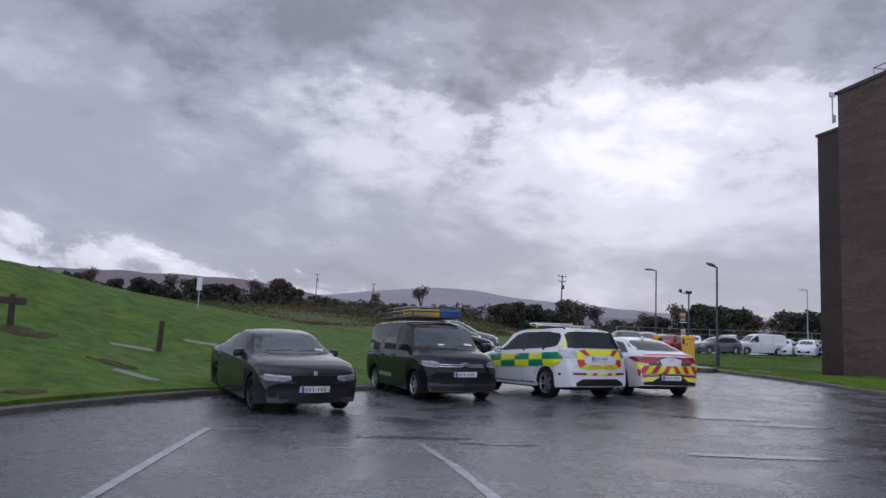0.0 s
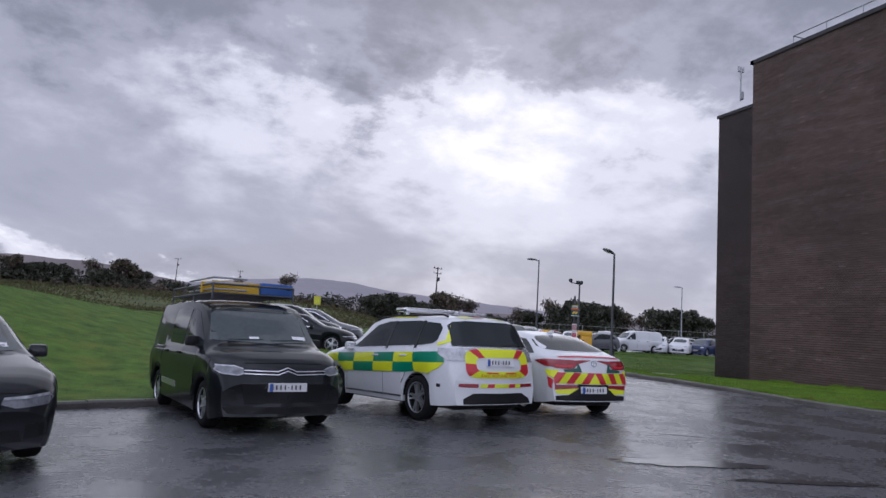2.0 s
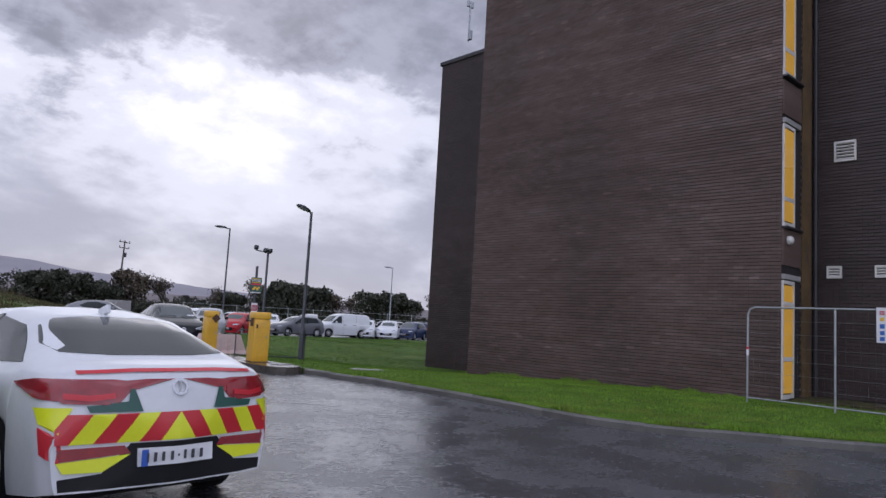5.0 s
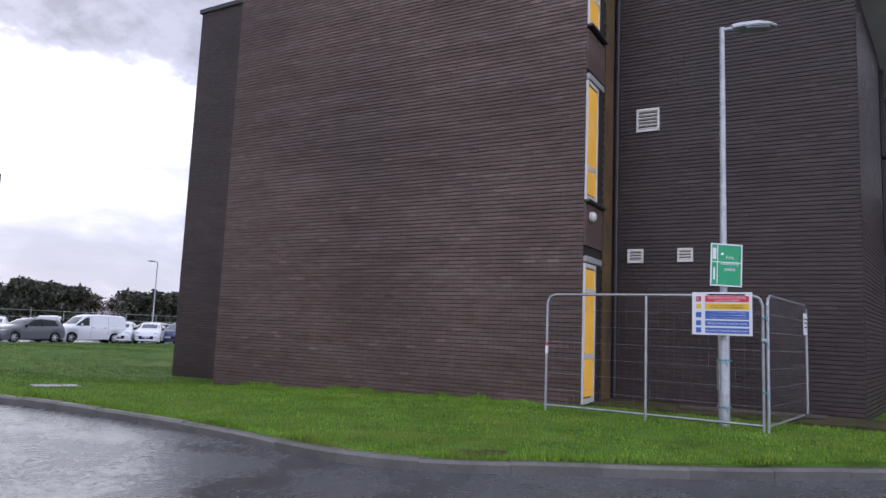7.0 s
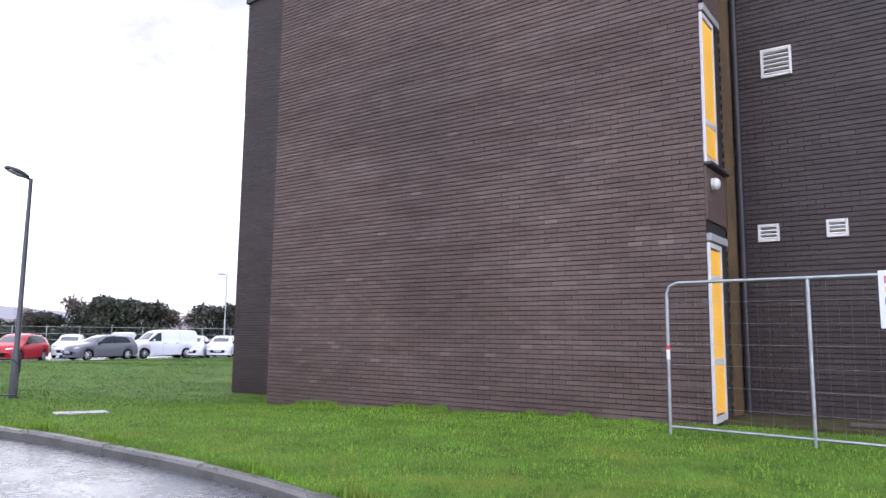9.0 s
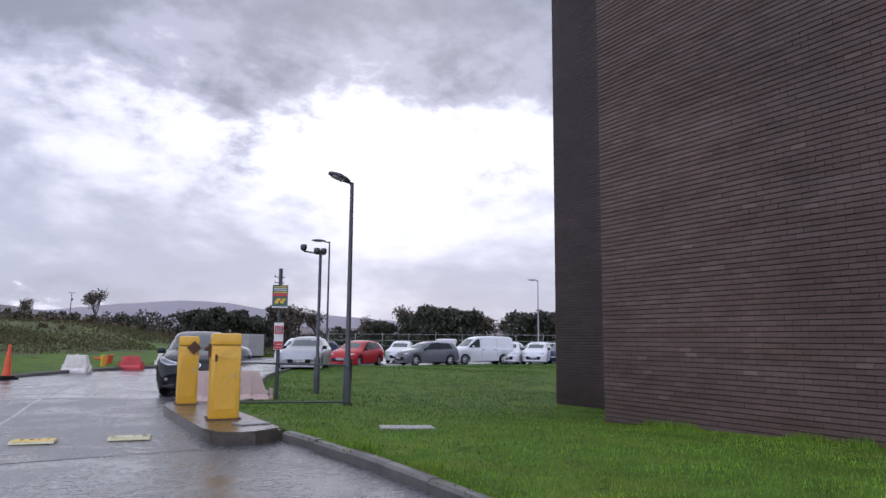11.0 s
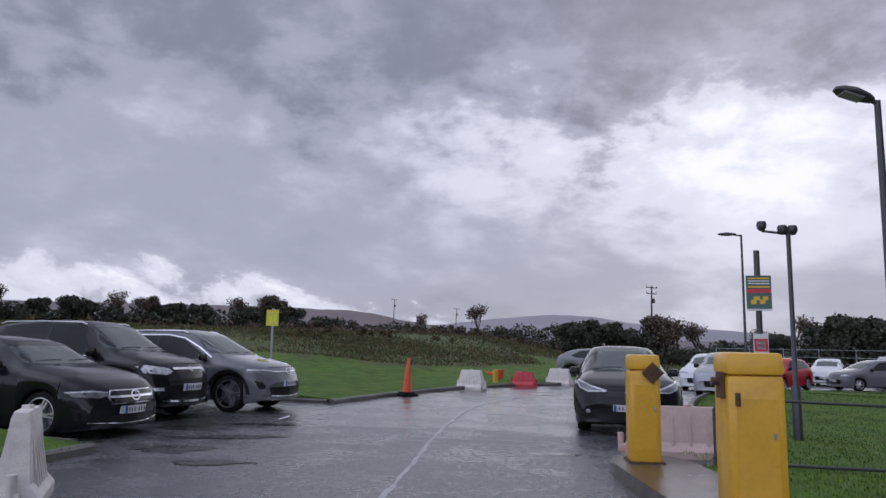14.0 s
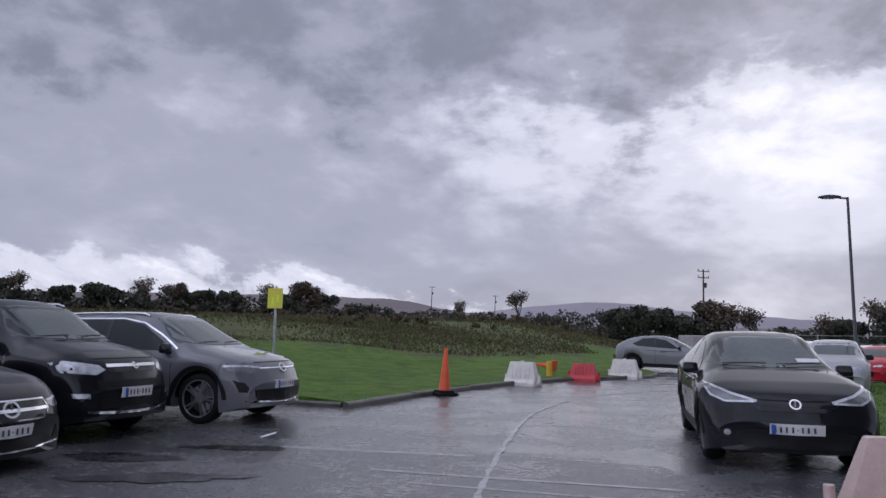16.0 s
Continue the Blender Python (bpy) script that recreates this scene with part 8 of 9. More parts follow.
def pedestrian_rail():
    """Bent hoop of grey tube in the grass between the boxes and the lamp post."""
    t = tagged(new("tube_guard"), "low grey tubular guard hoop in the grass", "guard rail")
    bm = bmesh.new()
    a, b = (15.35, 30.7), (17.35, 30.6)
    z = 0.02
    pts = [(*a, z), (*a, z + 0.72), (a[0] + 0.12, a[1], z + 0.84), (b[0] + 0.1, b[1], z + 0.78), (b[0] + 0.22, b[1], z + 0.66), (b[0] + 0.22, b[1], z - 0.05)]
    for p, q in zip(pts, pts[1:]):
        rod(bm, p, q, 0.017, seg=8)
    part("hoop", bm, "dark_pole", t, smooth=50)
    bm = bmesh.new()
    rod(bm, (a[0], a[1], z + 0.12), (b[0] + 0.22, b[1], z + 0.06), 0.019, seg=8)
    part("lower_rail", bm, "dark_pole", t, smooth=50)


pedestrian_rail()


def slab_in_grass(x, y, w, d, rz, label, mat="slab", sunk=0.0):
    bm = bmesh.new()
    box(bm, (w, d, 0.10), (0, 0, -0.045), bevel=0.012)
    n = Vector((grass_h(x - 0.5, y) - grass_h(x + 0.5, y), grass_h(x, y - 0.5) - grass_h(x, y + 0.5), 1)).normalized()
    m = Matrix.Translation((x, y, grass_h(x, y) + 0.015 - sunk * 0.4)) @ Vector((0, 0, 1)).rotation_difference(n).to_matrix().to_4x4() @ pose(0, 0, 0, 0, 0, rz)
    tagged(finish(bm, "inspection_slab", mat, m=m), label, "inspection cover")


slab_in_grass(16.7, 26.3, 0.75, 0.45, -20, "pale concrete inspection slab set in the lawn")
slab_in_grass(-4.08, 16.5, 1.25, 0.3, -24, "sunken pale slab in the grassy bank", "sunk_slab", 0.03)
slab_in_grass(-5.03, 20.0, 1.05, 0.28, 26, "sunken pale slab in the grassy bank", "sunk_slab", 0.03)
slab_in_grass(-3.8, 22.8, 1.05, 0.3, 27, "sunken pale slab in the grassy bank", "sunk_slab", 0.03)


def fence_panel(p0, p1, h=1.86, label="galvanised mesh site fence panel", mid=True):
    """Tube frame with rounded top corners, middle upright and weld-mesh wires."""
    a, b = Vector((*p0, 0)), Vector((*p1, 0))
    ln = (b - a).length
    t = tagged(new("site_fence_panel"), label, "fence panel", group="site fence panels")
    bm = bmesh.new()
    r = 0.02
    pts = [(0, 0, -0.03), (0, 0, h - 0.14), (0.04, 0, h - 0.04), (0.14, 0, h), (ln - 0.14, 0, h), (ln - 0.04, 0, h - 0.04), (ln, 0, h - 0.14), (ln, 0, -0.03)]
    for p, q in zip(pts, pts[1:]):
        rod(bm, p, q, r, seg=10)
    rod(bm, (0, 0, 0.11), (ln, 0, 0.11), r * 0.85, seg=8)
    part("frame", bm, "galv", t, smooth=50)
    if mid:
        bm = bmesh.new()
        rod(bm, (ln / 2, 0, 0.0), (ln / 2, 0, h), r, seg=10)
        part("upright", bm, "galv", t, smooth=50)
    bm = bmesh.new()
    for i in range(1, 7):
        z = 0.11 + (h - 0.11) * i / 7
        rod(bm, (0, 0, z), (ln, 0, z), 0.0018, seg=5)
    n = int(ln / 0.115)
    for i in range(1, n):
        x = ln * i / n
        rod(bm, (x, 0, 0.11), (x, 0, h), 0.0005, seg=3)
    wires = part("wire_mesh", bm, "galv", t, "fine weld-mesh wires")
    wires["kind"] = "stuff"
    z0 = max(grass_h(p0[0], p0[1]), grass_h(p1[0], p1[1])) - 0.02
    d = b - a
    t.matrix_basis = pose(p0[0], p0[1], z0, 0, 0, math.degrees(math.atan2(d.y, d.x)))
    return t, ln


FP0, FP1, FP2 = (19.72, 18.1), (19.52, 14.9), (22.05, 14.5)
panel, PLN = fence_panel(FP0, FP1, label="galvanised mesh fence panel with a safety board")
fence_panel((19.5, 14.84), FP2, label="galvanised mesh fence panel turned back to the wall", mid=False)


def fence_fittings():
    zt = panel.location.z
    # coupler, red and white tag, weathered feet
    t = tagged(new("fence_coupler"), "steel coupler clamping two fence panels", "clamp")
    bm = bmesh.new()
    box(bm, (0.07, 0.10, 0.05), (0, 0, 0), bevel=0.012)
    rod(bm, (-0.05, 0, 0), (0.05, 0, 0), 0.01, seg=6)
    part("clamp_body", bm, "galv", t)
    t.matrix_basis = pose(19.51, 14.87, zt + 1.25)
    bm = bmesh.new()
    rod(bm, (0, 0, -0.06), (0, 0, 0.06), 0.024, seg=10)
    tag = finish(bm, "post_tape", "sign_white", m=pose(FP0[0], FP0[1], zt + 0.98))
    tagged(tag, "white and red tape round a fence upright", "tape")
    bm = bmesh.new()
    rod(bm, (0, 0, 0), (0, 0, 0.05), 0.0245, seg=10)
    part("red_band", bm, "sign_red", tag, m=pose(0, 0, 0.06))
    # safety board: ringed symbols, red, amber and blue bars
    w, h = 0.80, 0.60
    marks = [(0.06, 0.265, 0.5, 0.02, "ink"), (0.07, 0.205, 0.58, 0.085, "sign_red"), (0.07, 0.10, 0.58, 0.085, "sign_amber"), (0.07, -0.02, 0.58, 0.115, "sign_blue"), (0.07, -0.135, 0.58, 0.075, "sign_blue"), (0.07, -0.235, 0.58, 0.075, "sign_blue"),
             (-0.31, 0.205, 0.07, 0.07, "sign_red"), (-0.31, 0.205, 0.045, 0.045, "sign_white"), (-0.31, 0.10, 0.065, 0.06, "sign_amber"), (-0.31, -0.02, 0.075, 0.075, "sign_blue"), (-0.31, -0.135, 0.07, 0.07, "sign_blue"), (-0.31, -0.235, 0.07, 0.07, "sign_blue")]
    for v in (0.115, 0.085):
        marks.append((0.07, v, 0.44, 0.012, "ink"))
    for v in (0.015, -0.02, -0.055):
        marks.append((0.08, v, 0.48, 0.010, "sign_white"))
    board = tagged(new("safety_board"), "white site-safety board with red, amber and blue bands", "sign board")
    sheet = flat_sign(board, "board_sheet", w, h, (0, 0, 0), 0, "sign_white", marks)
    for text, size, v in (("Unauthorised entry to this site", 0.04, 0.224), ("is strictly prohibited", 0.04, 0.186), ("Safety helmets must be worn", 0.045, -0.135), ("Protective footwear must be worn", 0.04, -0.235)):
        livery_words(text, sheet, size, (0.07, -0.0115, v), 0, "sign_white")
    d = Vector((FP1[0] - FP0[0], FP1[1] - FP0[1], 0)).normalized()
    c = Vector((*FP0, 0)) + d * 2.68
    board.matrix_basis = pose(c.x - 0.045, c.y, zt + 1.60, 0, 0, math.degrees(math.atan2(d.y, d.x)) - 0)
    # small label on the second panel
    lab = tagged(new("fence_label"), "small white label wired to the return panel", "label")
    flat_sign(lab, "label_sheet", 0.2, 0.34, (0, 0, 0), 0, "sign_white", [(0, 0.08, 0.14, 0.02, "ink"), (0, 0.02, 0.14, 0.02, "ink"), (0, -0.05, 0.14, 0.02, "ink")])
    lab.matrix_basis = pose(21.75, 14.50, zt + 1.55, 0, 0, -9)


fence_fittings()


def assembly_sign():
    """Green sign strapped to the lamp post."""
    t = tagged(new("assembly_point_sign"), "green and white assembly point sign strapped to the lamp post", "sign")
    w, h = 0.46, 0.62
    marks = [(-0.13, 0, 0.012, 0.56, "sign_white"), (0, 0.04, 0.42, 0.012, "sign_white"), (-0.175, 0.16, 0.05, 0.16, "sign_white"), (-0.06, 0.16, 0.035, 0.035, "sign_white")]
    s = flat_sign(t, "sign_sheet", w, h, (0, 0, 0), 0, "sign_green", marks)
    for (u, v, bw, bh) in ((0, h / 2 - 0.012, w, 0.018), (0, -h / 2 + 0.012, w, 0.018), (w / 2 - 0.01, 0, 0.018, h), (-w / 2 + 0.01, 0, 0.018, h)):
        bm = bmesh.new()
        box(bm, (bw, 0.004, bh), (u, -0.009, v))
        part("border", bm, "sign_white", s)
    livery_words("1", s, 0.26, (-0.175, -0.009, -0.14), 0, "sign_white")
    for word, v in (("Fire", 0.17), ("assembly", 0.09), ("point", 0.0)):
        ob = livery_words(word, s, 0.075, (0.05, -0.009, v - 0.06), 0, "sign_white")
    bm = bmesh.new()
    rod(bm, (0, 0.07, 0.18), (0, 0.07, 0.21), 0.07)
    rod(bm, (0, 0.07, -0.21), (0, 0.07, -0.18), 0.07)
    part("strap", bm, "galv", t)
    t.matrix_basis = pose(19.77, 15.40, 2.48, 0, 1.5, -59)


assembly_sign()


def yard_corner():
    """Paving, planks and a rail at the foot of the recessed wall."""
    bm = bmesh.new()
    box(bm, (1.35, 4.6, 0.12), (21.8, 15.55, grass_h(21.5, 15.5) - 0.005), bevel=0.01)
    tagged(finish(bm, "paving_strip", "mud"), "muddy brown paving along the recessed wall", "paving", kind="structure")
    for i, (x, y, rz, ln) in enumerate(((21.7, 15.3, 100, 2.2), (22.9, 12.9, 20, 1.8), (23.2, 12.6, 35, 1.5))):
        bm = bmesh.new()
        box(bm, (ln, 0.16, 0.045), (0, 0, 0.023), bevel=0.005)
        tagged(finish(bm, "plank", "wood" if i == 0 else "ladder_wood", m=pose(x, y, grass_h(x, y) + 0.06, 0, 0, rz)), "loose timber plank lying by the wall", "plank", group="loose planks")
    t = tagged(new("tube_rail"), "grey tubular hand rail beyond the brick corner", "hand rail")
    for x in (22.75, 24.6, 26.4):
        bm = bmesh.new()
        rod(bm, (x, 12.8 - 0.1 * (x - 22.75), 0), (x, 12.8 - 0.1 * (x - 22.75), 1.15), 0.024)
        part("upright", bm, "galv", t)
    bm = bmesh.new()
    rod(bm, (22.7, 12.8, 1.15), (26.45, 12.43, 1.15), 0.024)
    part("rail", bm, "galv", t)
    # teal ties
    for x, y, z, r in ((19.51, 14.87, 1.62, 0.05), (19.51, 14.87, 0.62, 0.045), (19.51, 14.87, 1.3, 0.045), (19.86, 15.45, 1.02, 0.1), (19.86, 15.45, 0.36, 0.1)):
        bm = bmesh.new()
        lathe(bm, [(r - 0.01, -0.012), (r, -0.012), (r, 0.012), (r - 0.01, 0.012)], 14)
        rod(bm, (r, 0, 0), (r + 0.05, 0.02, -0.07), 0.008, seg=5)
        tagged(finish(bm, "cable_tie", "teal", m=pose(x, y, z + 0.1, 0, 0, 200)), "teal plastic tie round a post", "cable tie", group="teal ties")


yard_corner()


def bank_posts():
    bm = bmesh.new()
    box(bm, (0.13, 0.12, 0.82), (0, 0, 0.41), bevel=0.015)
    ob = finish(bm, "timber_post", "timber", m=pose(-4.47, 20.35, grass_h(-4.47, 20.35) - 0.05, 0, 3, 10))
    tagged(ob, "dark weathered timber post standing in the bank", "post")
    t = tagged(new("bank_sign"), "weathered pale sign board on a post upon the bank", "sign post")
    bm = bmesh.new()
    rod(bm, (0, 0, 0), (0, 0, 1.15), 0.03)
    part("post", bm, "galv", t)
    flat_sign(t, "sheet", 0.2, 0.5, (0, -0.05, 0.95), 0, "sign_white", [], "plain pale sheet")
    t.matrix_basis = pose(-5.06, 29.5, grass_h(-5.06, 29.5), 0, 0, 10)
    t = tagged(new("timber_rail"), "low dark timber rail on two posts across the bank", "fence")
    for x in (-1.0, 0.9):
        bm = bmesh.new()
        box(bm, (0.12, 0.12, 0.7), (x, 0, 0.33), bevel=0.015)
        part("post", bm, "timber", t)
    bm = bmesh.new()
    box(bm, (2.4, 0.07, 0.16), (0, -0.09, 0.58), (0, 3, 0), bevel=0.015)
    part("rail", bm, "timber", t)
    t.matrix_basis = pose(-8.05, 18.0, grass_h(-8.05, 18.0) - 0.12, 0, 0, 8)
    bm = bmesh.new()
    lathe(bm, [(0, 0.55), (0.05, 0.55), (0.06, 0.5), (0.06, 0)], 12)
    tagged(finish(bm, "white_marker", "paper", m=pose(2.5, 36.5, grass_h(2.5, 36.5) - 0.02)), "small white marker post on the lawn", "marker post")


bank_posts()


def mud_patch(x, y, sx, sy, rz, seed):
    """Torn turf: an uneven skin of mud that follows the slope."""
    bm = bmesh.new()
    c, sn = math.cos(radians(rz)), math.sin(radians(rz))
    rings = []
    for i in range(1, 8):
        q = i / 7
        row = []
        for j in range(28):
            a = 2 * math.pi * j / 28
            k = 1 + 0.45 * noise.noise((math.cos(a) * 1.7 + seed, math.sin(a) * 1.7, seed * 2.3))
            u, v = sx * q * k * math.cos(a), sy * q * k * math.sin(a)
            px, py = x + u * c - v * sn, y + u * sn + v * c
            lump = (0.03 + 0.04 * noise.noise((px * 5, py * 5, seed))) * min(1.0, 1.6 * sx)
            row.append(bm.verts.new((px, py, grass_h(px, py) + (lump if i < 7 else -0.03))))
        rings.append(row)
    bm.faces.new(rings[0])
    for p, q in zip(rings, rings[1:]):
        for j in range(28):
            bm.faces.new((p[j], q[j], q[(j + 1) % 28], p[(j + 1) % 28]))
    tagged(finish(bm, "mud_patch", "mud", smooth=60), "bare muddy patch in the turf", "mud patch")


for a in ((-5.0, 13.45, 0.36, 0.2, 40, 1), (-4.75, 17.2, 0.62, 0.2, -20, 4), (-6.95, 18.4, 0.7, 0.5, 50, 5), (15.75, 17.2, 0.3, 0.16, -50, 2)):
    mud_patch(*a)


def utility_pole(x, y, h, arms, label):
    z0 = grass_h(x, y) - 0.3
    t = tagged(new("utility_pole"), label, "utility pole")
    bm = bmesh.new()
    lathe(bm, [(0.16, 0), (0.14, h * 0.5), (0.10, h), (0, h)], 10)
    part("pole", bm, "wood", t, smooth=40)
    for i in range(arms):
        z = h - 0.25 - 0.9 * i
        bm = bmesh.new()
        box(bm, (2.0 - 0.3 * i, 0.12, 0.12), (0, 0, z), bevel=0.01)
        part("crossarm", bm, "wood", t)
        for u in (-0.85, 0, 0.85):
            bm = bmesh.new()
            rod(bm, (u, 0, z + 0.05), (u, 0, z + 0.3), 0.05, seg=8)
            part("insulator", bm, "dark_pole", t)
    bm = bmesh.new()
    box(bm, (0.35, 0.35, 0.7), (0.3, 0, h - 2.2), bevel=0.05)
    part("transformer_can", bm, "dark_pole", t)
    t.matrix_basis = pose(x, y, z0, 0, 1.5, 20)


utility_pole(43.7, 126.0, 11.6, 2, "wooden utility pole with two crossarms beyond the hedge")
utility_pole(-2.0, 250.0, 14.0, 1, "far wooden utility pole behind the field")
utility_pole(18.5, 260.0, 12.0, 1, "far wooden utility pole behind the field")

# ---- growth and distance ----


def leaf_mesh(name, mats, centres, size, seed, flat=0.6):
    """Many small leaf quads round clump centres (x, y, z, radius, count)."""
    r = np.random.RandomState(seed)
    V, F = [], []
    for cx, cy, cz, rad, n in centres:
        d = r.normal(size=(n, 3))
        d /= np.linalg.norm(d, axis=1)[:, None]
        p = np.array((cx, cy, cz)) + d * (rad * r.uniform(0.35, 1.05, (n, 1)) ** 0.6) * np.array((1, 1, flat + 0.2))
        a = r.normal(size=(n, 3))
        a /= np.linalg.norm(a, axis=1)[:, None]
        b = np.cross(a, r.normal(size=(n, 3)))
        b /= np.linalg.norm(b, axis=1)[:, None]
        s = size * r.uniform(0.6, 1.4, (n, 1))
        k = len(V)
        q = np.stack([p - a * s, p + b * s * 0.55, p + a * s, p - b * s * 0.55], 1).reshape(-1, 3)
        V.extend(map(tuple, q))
        F.extend((len(V) - 4 * n + 4 * i, len(V) - 4 * n + 4 * i + 1, len(V) - 4 * n + 4 * i + 2, len(V) - 4 * n + 4 * i + 3) for i in range(n))
    return V, F


def make_tree(name, seed, h, spread, bare, leaf, label):
    """Trunk and limbs that fork, with leaf clumps at the ends; bare trees keep only a few."""
    r = random.Random(seed)
    t = tagged(new(name), label, "tree", group="hedgerow trees")
    bm = bmesh.new()
    tips = []

    def limb(p, d, ln, rad, lvl):
        q = p + d * ln
        rod(bm, p, q, rad, rad * 0.62, seg=6 if lvl < 2 else 4)
        if lvl >= 4 or (lvl >= 3 and not bare):
            tips.append((q, lvl))
            return
        for _ in range(r.choice((2, 3, 3))):
            nd = (d + Vector((r.uniform(-1, 1) * spread, r.uniform(-1, 1) * spread, r.uniform(-0.1, 0.55)))).normalized()
            limb(q, nd, ln * r.uniform(0.58, 0.82), rad * 0.6, lvl + 1)
        tips.append((q, lvl))

    for _ in range(2 if bare else 3):
        limb(Vector((r.uniform(-0.3, 0.3), r.uniform(-0.3, 0.3), -0.2)), Vector((r.uniform(-0.35, 0.35), r.uniform(-0.35, 0.35), 1)).normalized(), h * 0.3, h * 0.022, 0)
    part("trunk", bm, "bark", t)
    cl = []
    for q, lvl in tips:
        if lvl < 2:
            continue
        cl.append((q.x, q.y, max(0.5, q.z), h * r.uniform(0.08, 0.14), (6 if bare else 46)))
    if not bare:
        for _ in range(14):
            a = r.uniform(0, 6.28)
            cl.append((math.cos(a) * h * 0.3 * r.random(), math.sin(a) * h * 0.3 * r.random(), h * r.uniform(0.12, 0.5), h * 0.15, 60))
    V, F = leaf_mesh("crown", None, cl, 0.13 if bare else 0.17, seed)
    raw("crown", V, F, leaf, t)
    return t


random.seed(4)
TREES = [make_tree("tree", 11, 5.2, 0.75, False, "leaf", "dense dark evergreen tree in the hedgerow"),
         make_tree("tree", 12, 4.6, 0.9, False, "leaf", "broad dark evergreen tree in the hedgerow"),
         make_tree("tree", 13, 6.0, 0.65, False, "leaf_brown", "brownish thinning tree in the hedgerow"),
         make_tree("bare_tree", 14, 6.2, 0.7, True, "leaf_brown", "leafless tree with fine twigs"),
         make_tree("bare_tree", 15, 5.0, 0.8, True, "leaf_brown", "small leafless tree with fine twigs")]
PLACED = set()


def plant(i, az, dist, s, rz=0.0, origin=(5.0, 14.0)):
    s *= 0.8 if az < -4 else (0.95 if az < 10 else 1.22)
    x = origin[0] + dist * math.sin(radians(az))
    y = origin[1] + dist * math.cos(radians(az))
    m = pose(x, y, grass_h(x, y) - 0.15, 0, 0, rz) 
    ob = TREES[i]
    if i not in PLACED:
        PLACED.add(i)
        ob.scale = (s, s, s)
        ob.matrix_basis = m @ Matrix.Diagonal((s, s, s, 1))
        return ob
    c = copy_thing(ob, m)
    c.scale = (s, s, s)
    return c


# the hedgerow round the field and behind the far rows: azimuth, distance, size
for i, az, dist, s in ((0, -38, 62, 0.8), (3, -34.5, 66, 0.8), (1, -32, 68, 0.9), (0, -30, 70, 0.8), (2, -27.5, 72, 0.75), (1, -25.5, 74, 0.95), (3, -23.5, 74, 0.8), (0, -21.5, 76, 0.8), (1, -19.5, 76, 0.95), (4, -17.2, 78, 0.95), (2, -15.2, 80, 0.8), (0, -13.6, 80, 0.85), (1, -11.8, 82, 0.95),
                       (3, -10.2, 84, 0.9), (0, -8.6, 86, 0.9), (2, -7.2, 86, 1.0), (1, -6.0, 88, 1.0),
                       (4, 2.2, 118, 0.9), (3, 6.2, 122, 1.15), (0, 13.6, 104, 0.9), (1, 15.0, 104, 1.15), (0, 16.6, 106, 1.1), (1, 18.0, 106, 1.05), (2, 20.0, 108, 1.05), (3, 21.4, 108, 1.0), (3, 22.8, 110, 0.9),
                       (4, 26.5, 100, 0.8), (0, 27.5, 100, 0.85), (3, 28.8, 98, 0.95), (1, 29.8, 96, 1.05), (0, 31.2, 94, 1.2), (1, 32.6, 94, 1.25), (0, 33.8, 94, 1.1), (2, 35.0, 96, 0.75), (4, 37.0, 96, 0.8), (0, 38.6, 92, 1.05), (1, 40.0, 92, 1.15), (0, 41.4, 92, 0.9), (4, 44, 92, 0.9), (1, 46.5, 94, 0.8), (0, 49, 95, 0.9), (2, 52, 95, 0.9), (1, 55, 95, 1.0)):
    plant(i, az, dist, s, rz=az * 37 % 360)


def hedge_run(name, pts, h, wide, n, leaf, seed, label, leaves=26):
    r = random.Random(seed)
    P = smooth_line(pts, 2.0)
    cl = []
    for p in P:
        for _ in range(n):
            x, y = p[0] + r.uniform(-wide, wide), p[1] + r.uniform(-wide, wide)
            hh = h * (0.75 + 0.5 * noise.noise((x * 0.12, y * 0.12, seed)))
            cl.append((x, y, grass_h(x, y) + hh * r.uniform(0.15, 0.85), min(0.9, h * 0.28), leaves))
    V, F = leaf_mesh(name, None, cl, 0.2, seed)
    tagged(raw(name, V, F, leaf), label, "hedge", kind="stuff")


def polar(az, d, o=(5.0, 14.0)):
    return (o[0] + d * math.sin(radians(az)), o[1] + d * math.cos(radians(az)))


hedge_run("hedge", [polar(a, d) for a, d in ((-44, 58), (-34, 66), (-24, 74), (-14, 80), (-5, 88), (3, 108), (13, 104), (24, 106))], 2.3, 1.5, 9, "leaf", 3, "dark tangled hedge behind the field", 40)
hedge_run("lot_hedge", [polar(a, d) for a, d in ((20, 106), (26, 98), (32, 94), (40, 92), (48, 94), (58, 96), (70, 96))], 2.4, 1.2, 9, "leaf", 4, "dark hedge behind the parked cars", 46)
hedge_run("boundary_hedge", [polar(a, d) for a, d in ((8, 112), (13, 112), (18, 112), (23, 111), (28, 107))], 4.2, 1.4, 14, "leaf", 9, "long dark boundary hedge beyond the lane", 46)
hedge_run("boundary_hedge", [polar(a, d) for a, d in ((28, 107), (34, 104), (40, 102), (52, 104), (66, 104))], 2.6, 1.4, 11, "leaf", 10, "low dark boundary hedge beyond the car park", 40)
hedge_run("left_hedge", [polar(a, d) for a, d in ((-42, 60), (-33, 67), (-24, 74.5), (-15, 80), (-6.5, 87))], 2.5, 1.6, 12, "leaf", 6, "tall dark overgrown hedge behind the field")
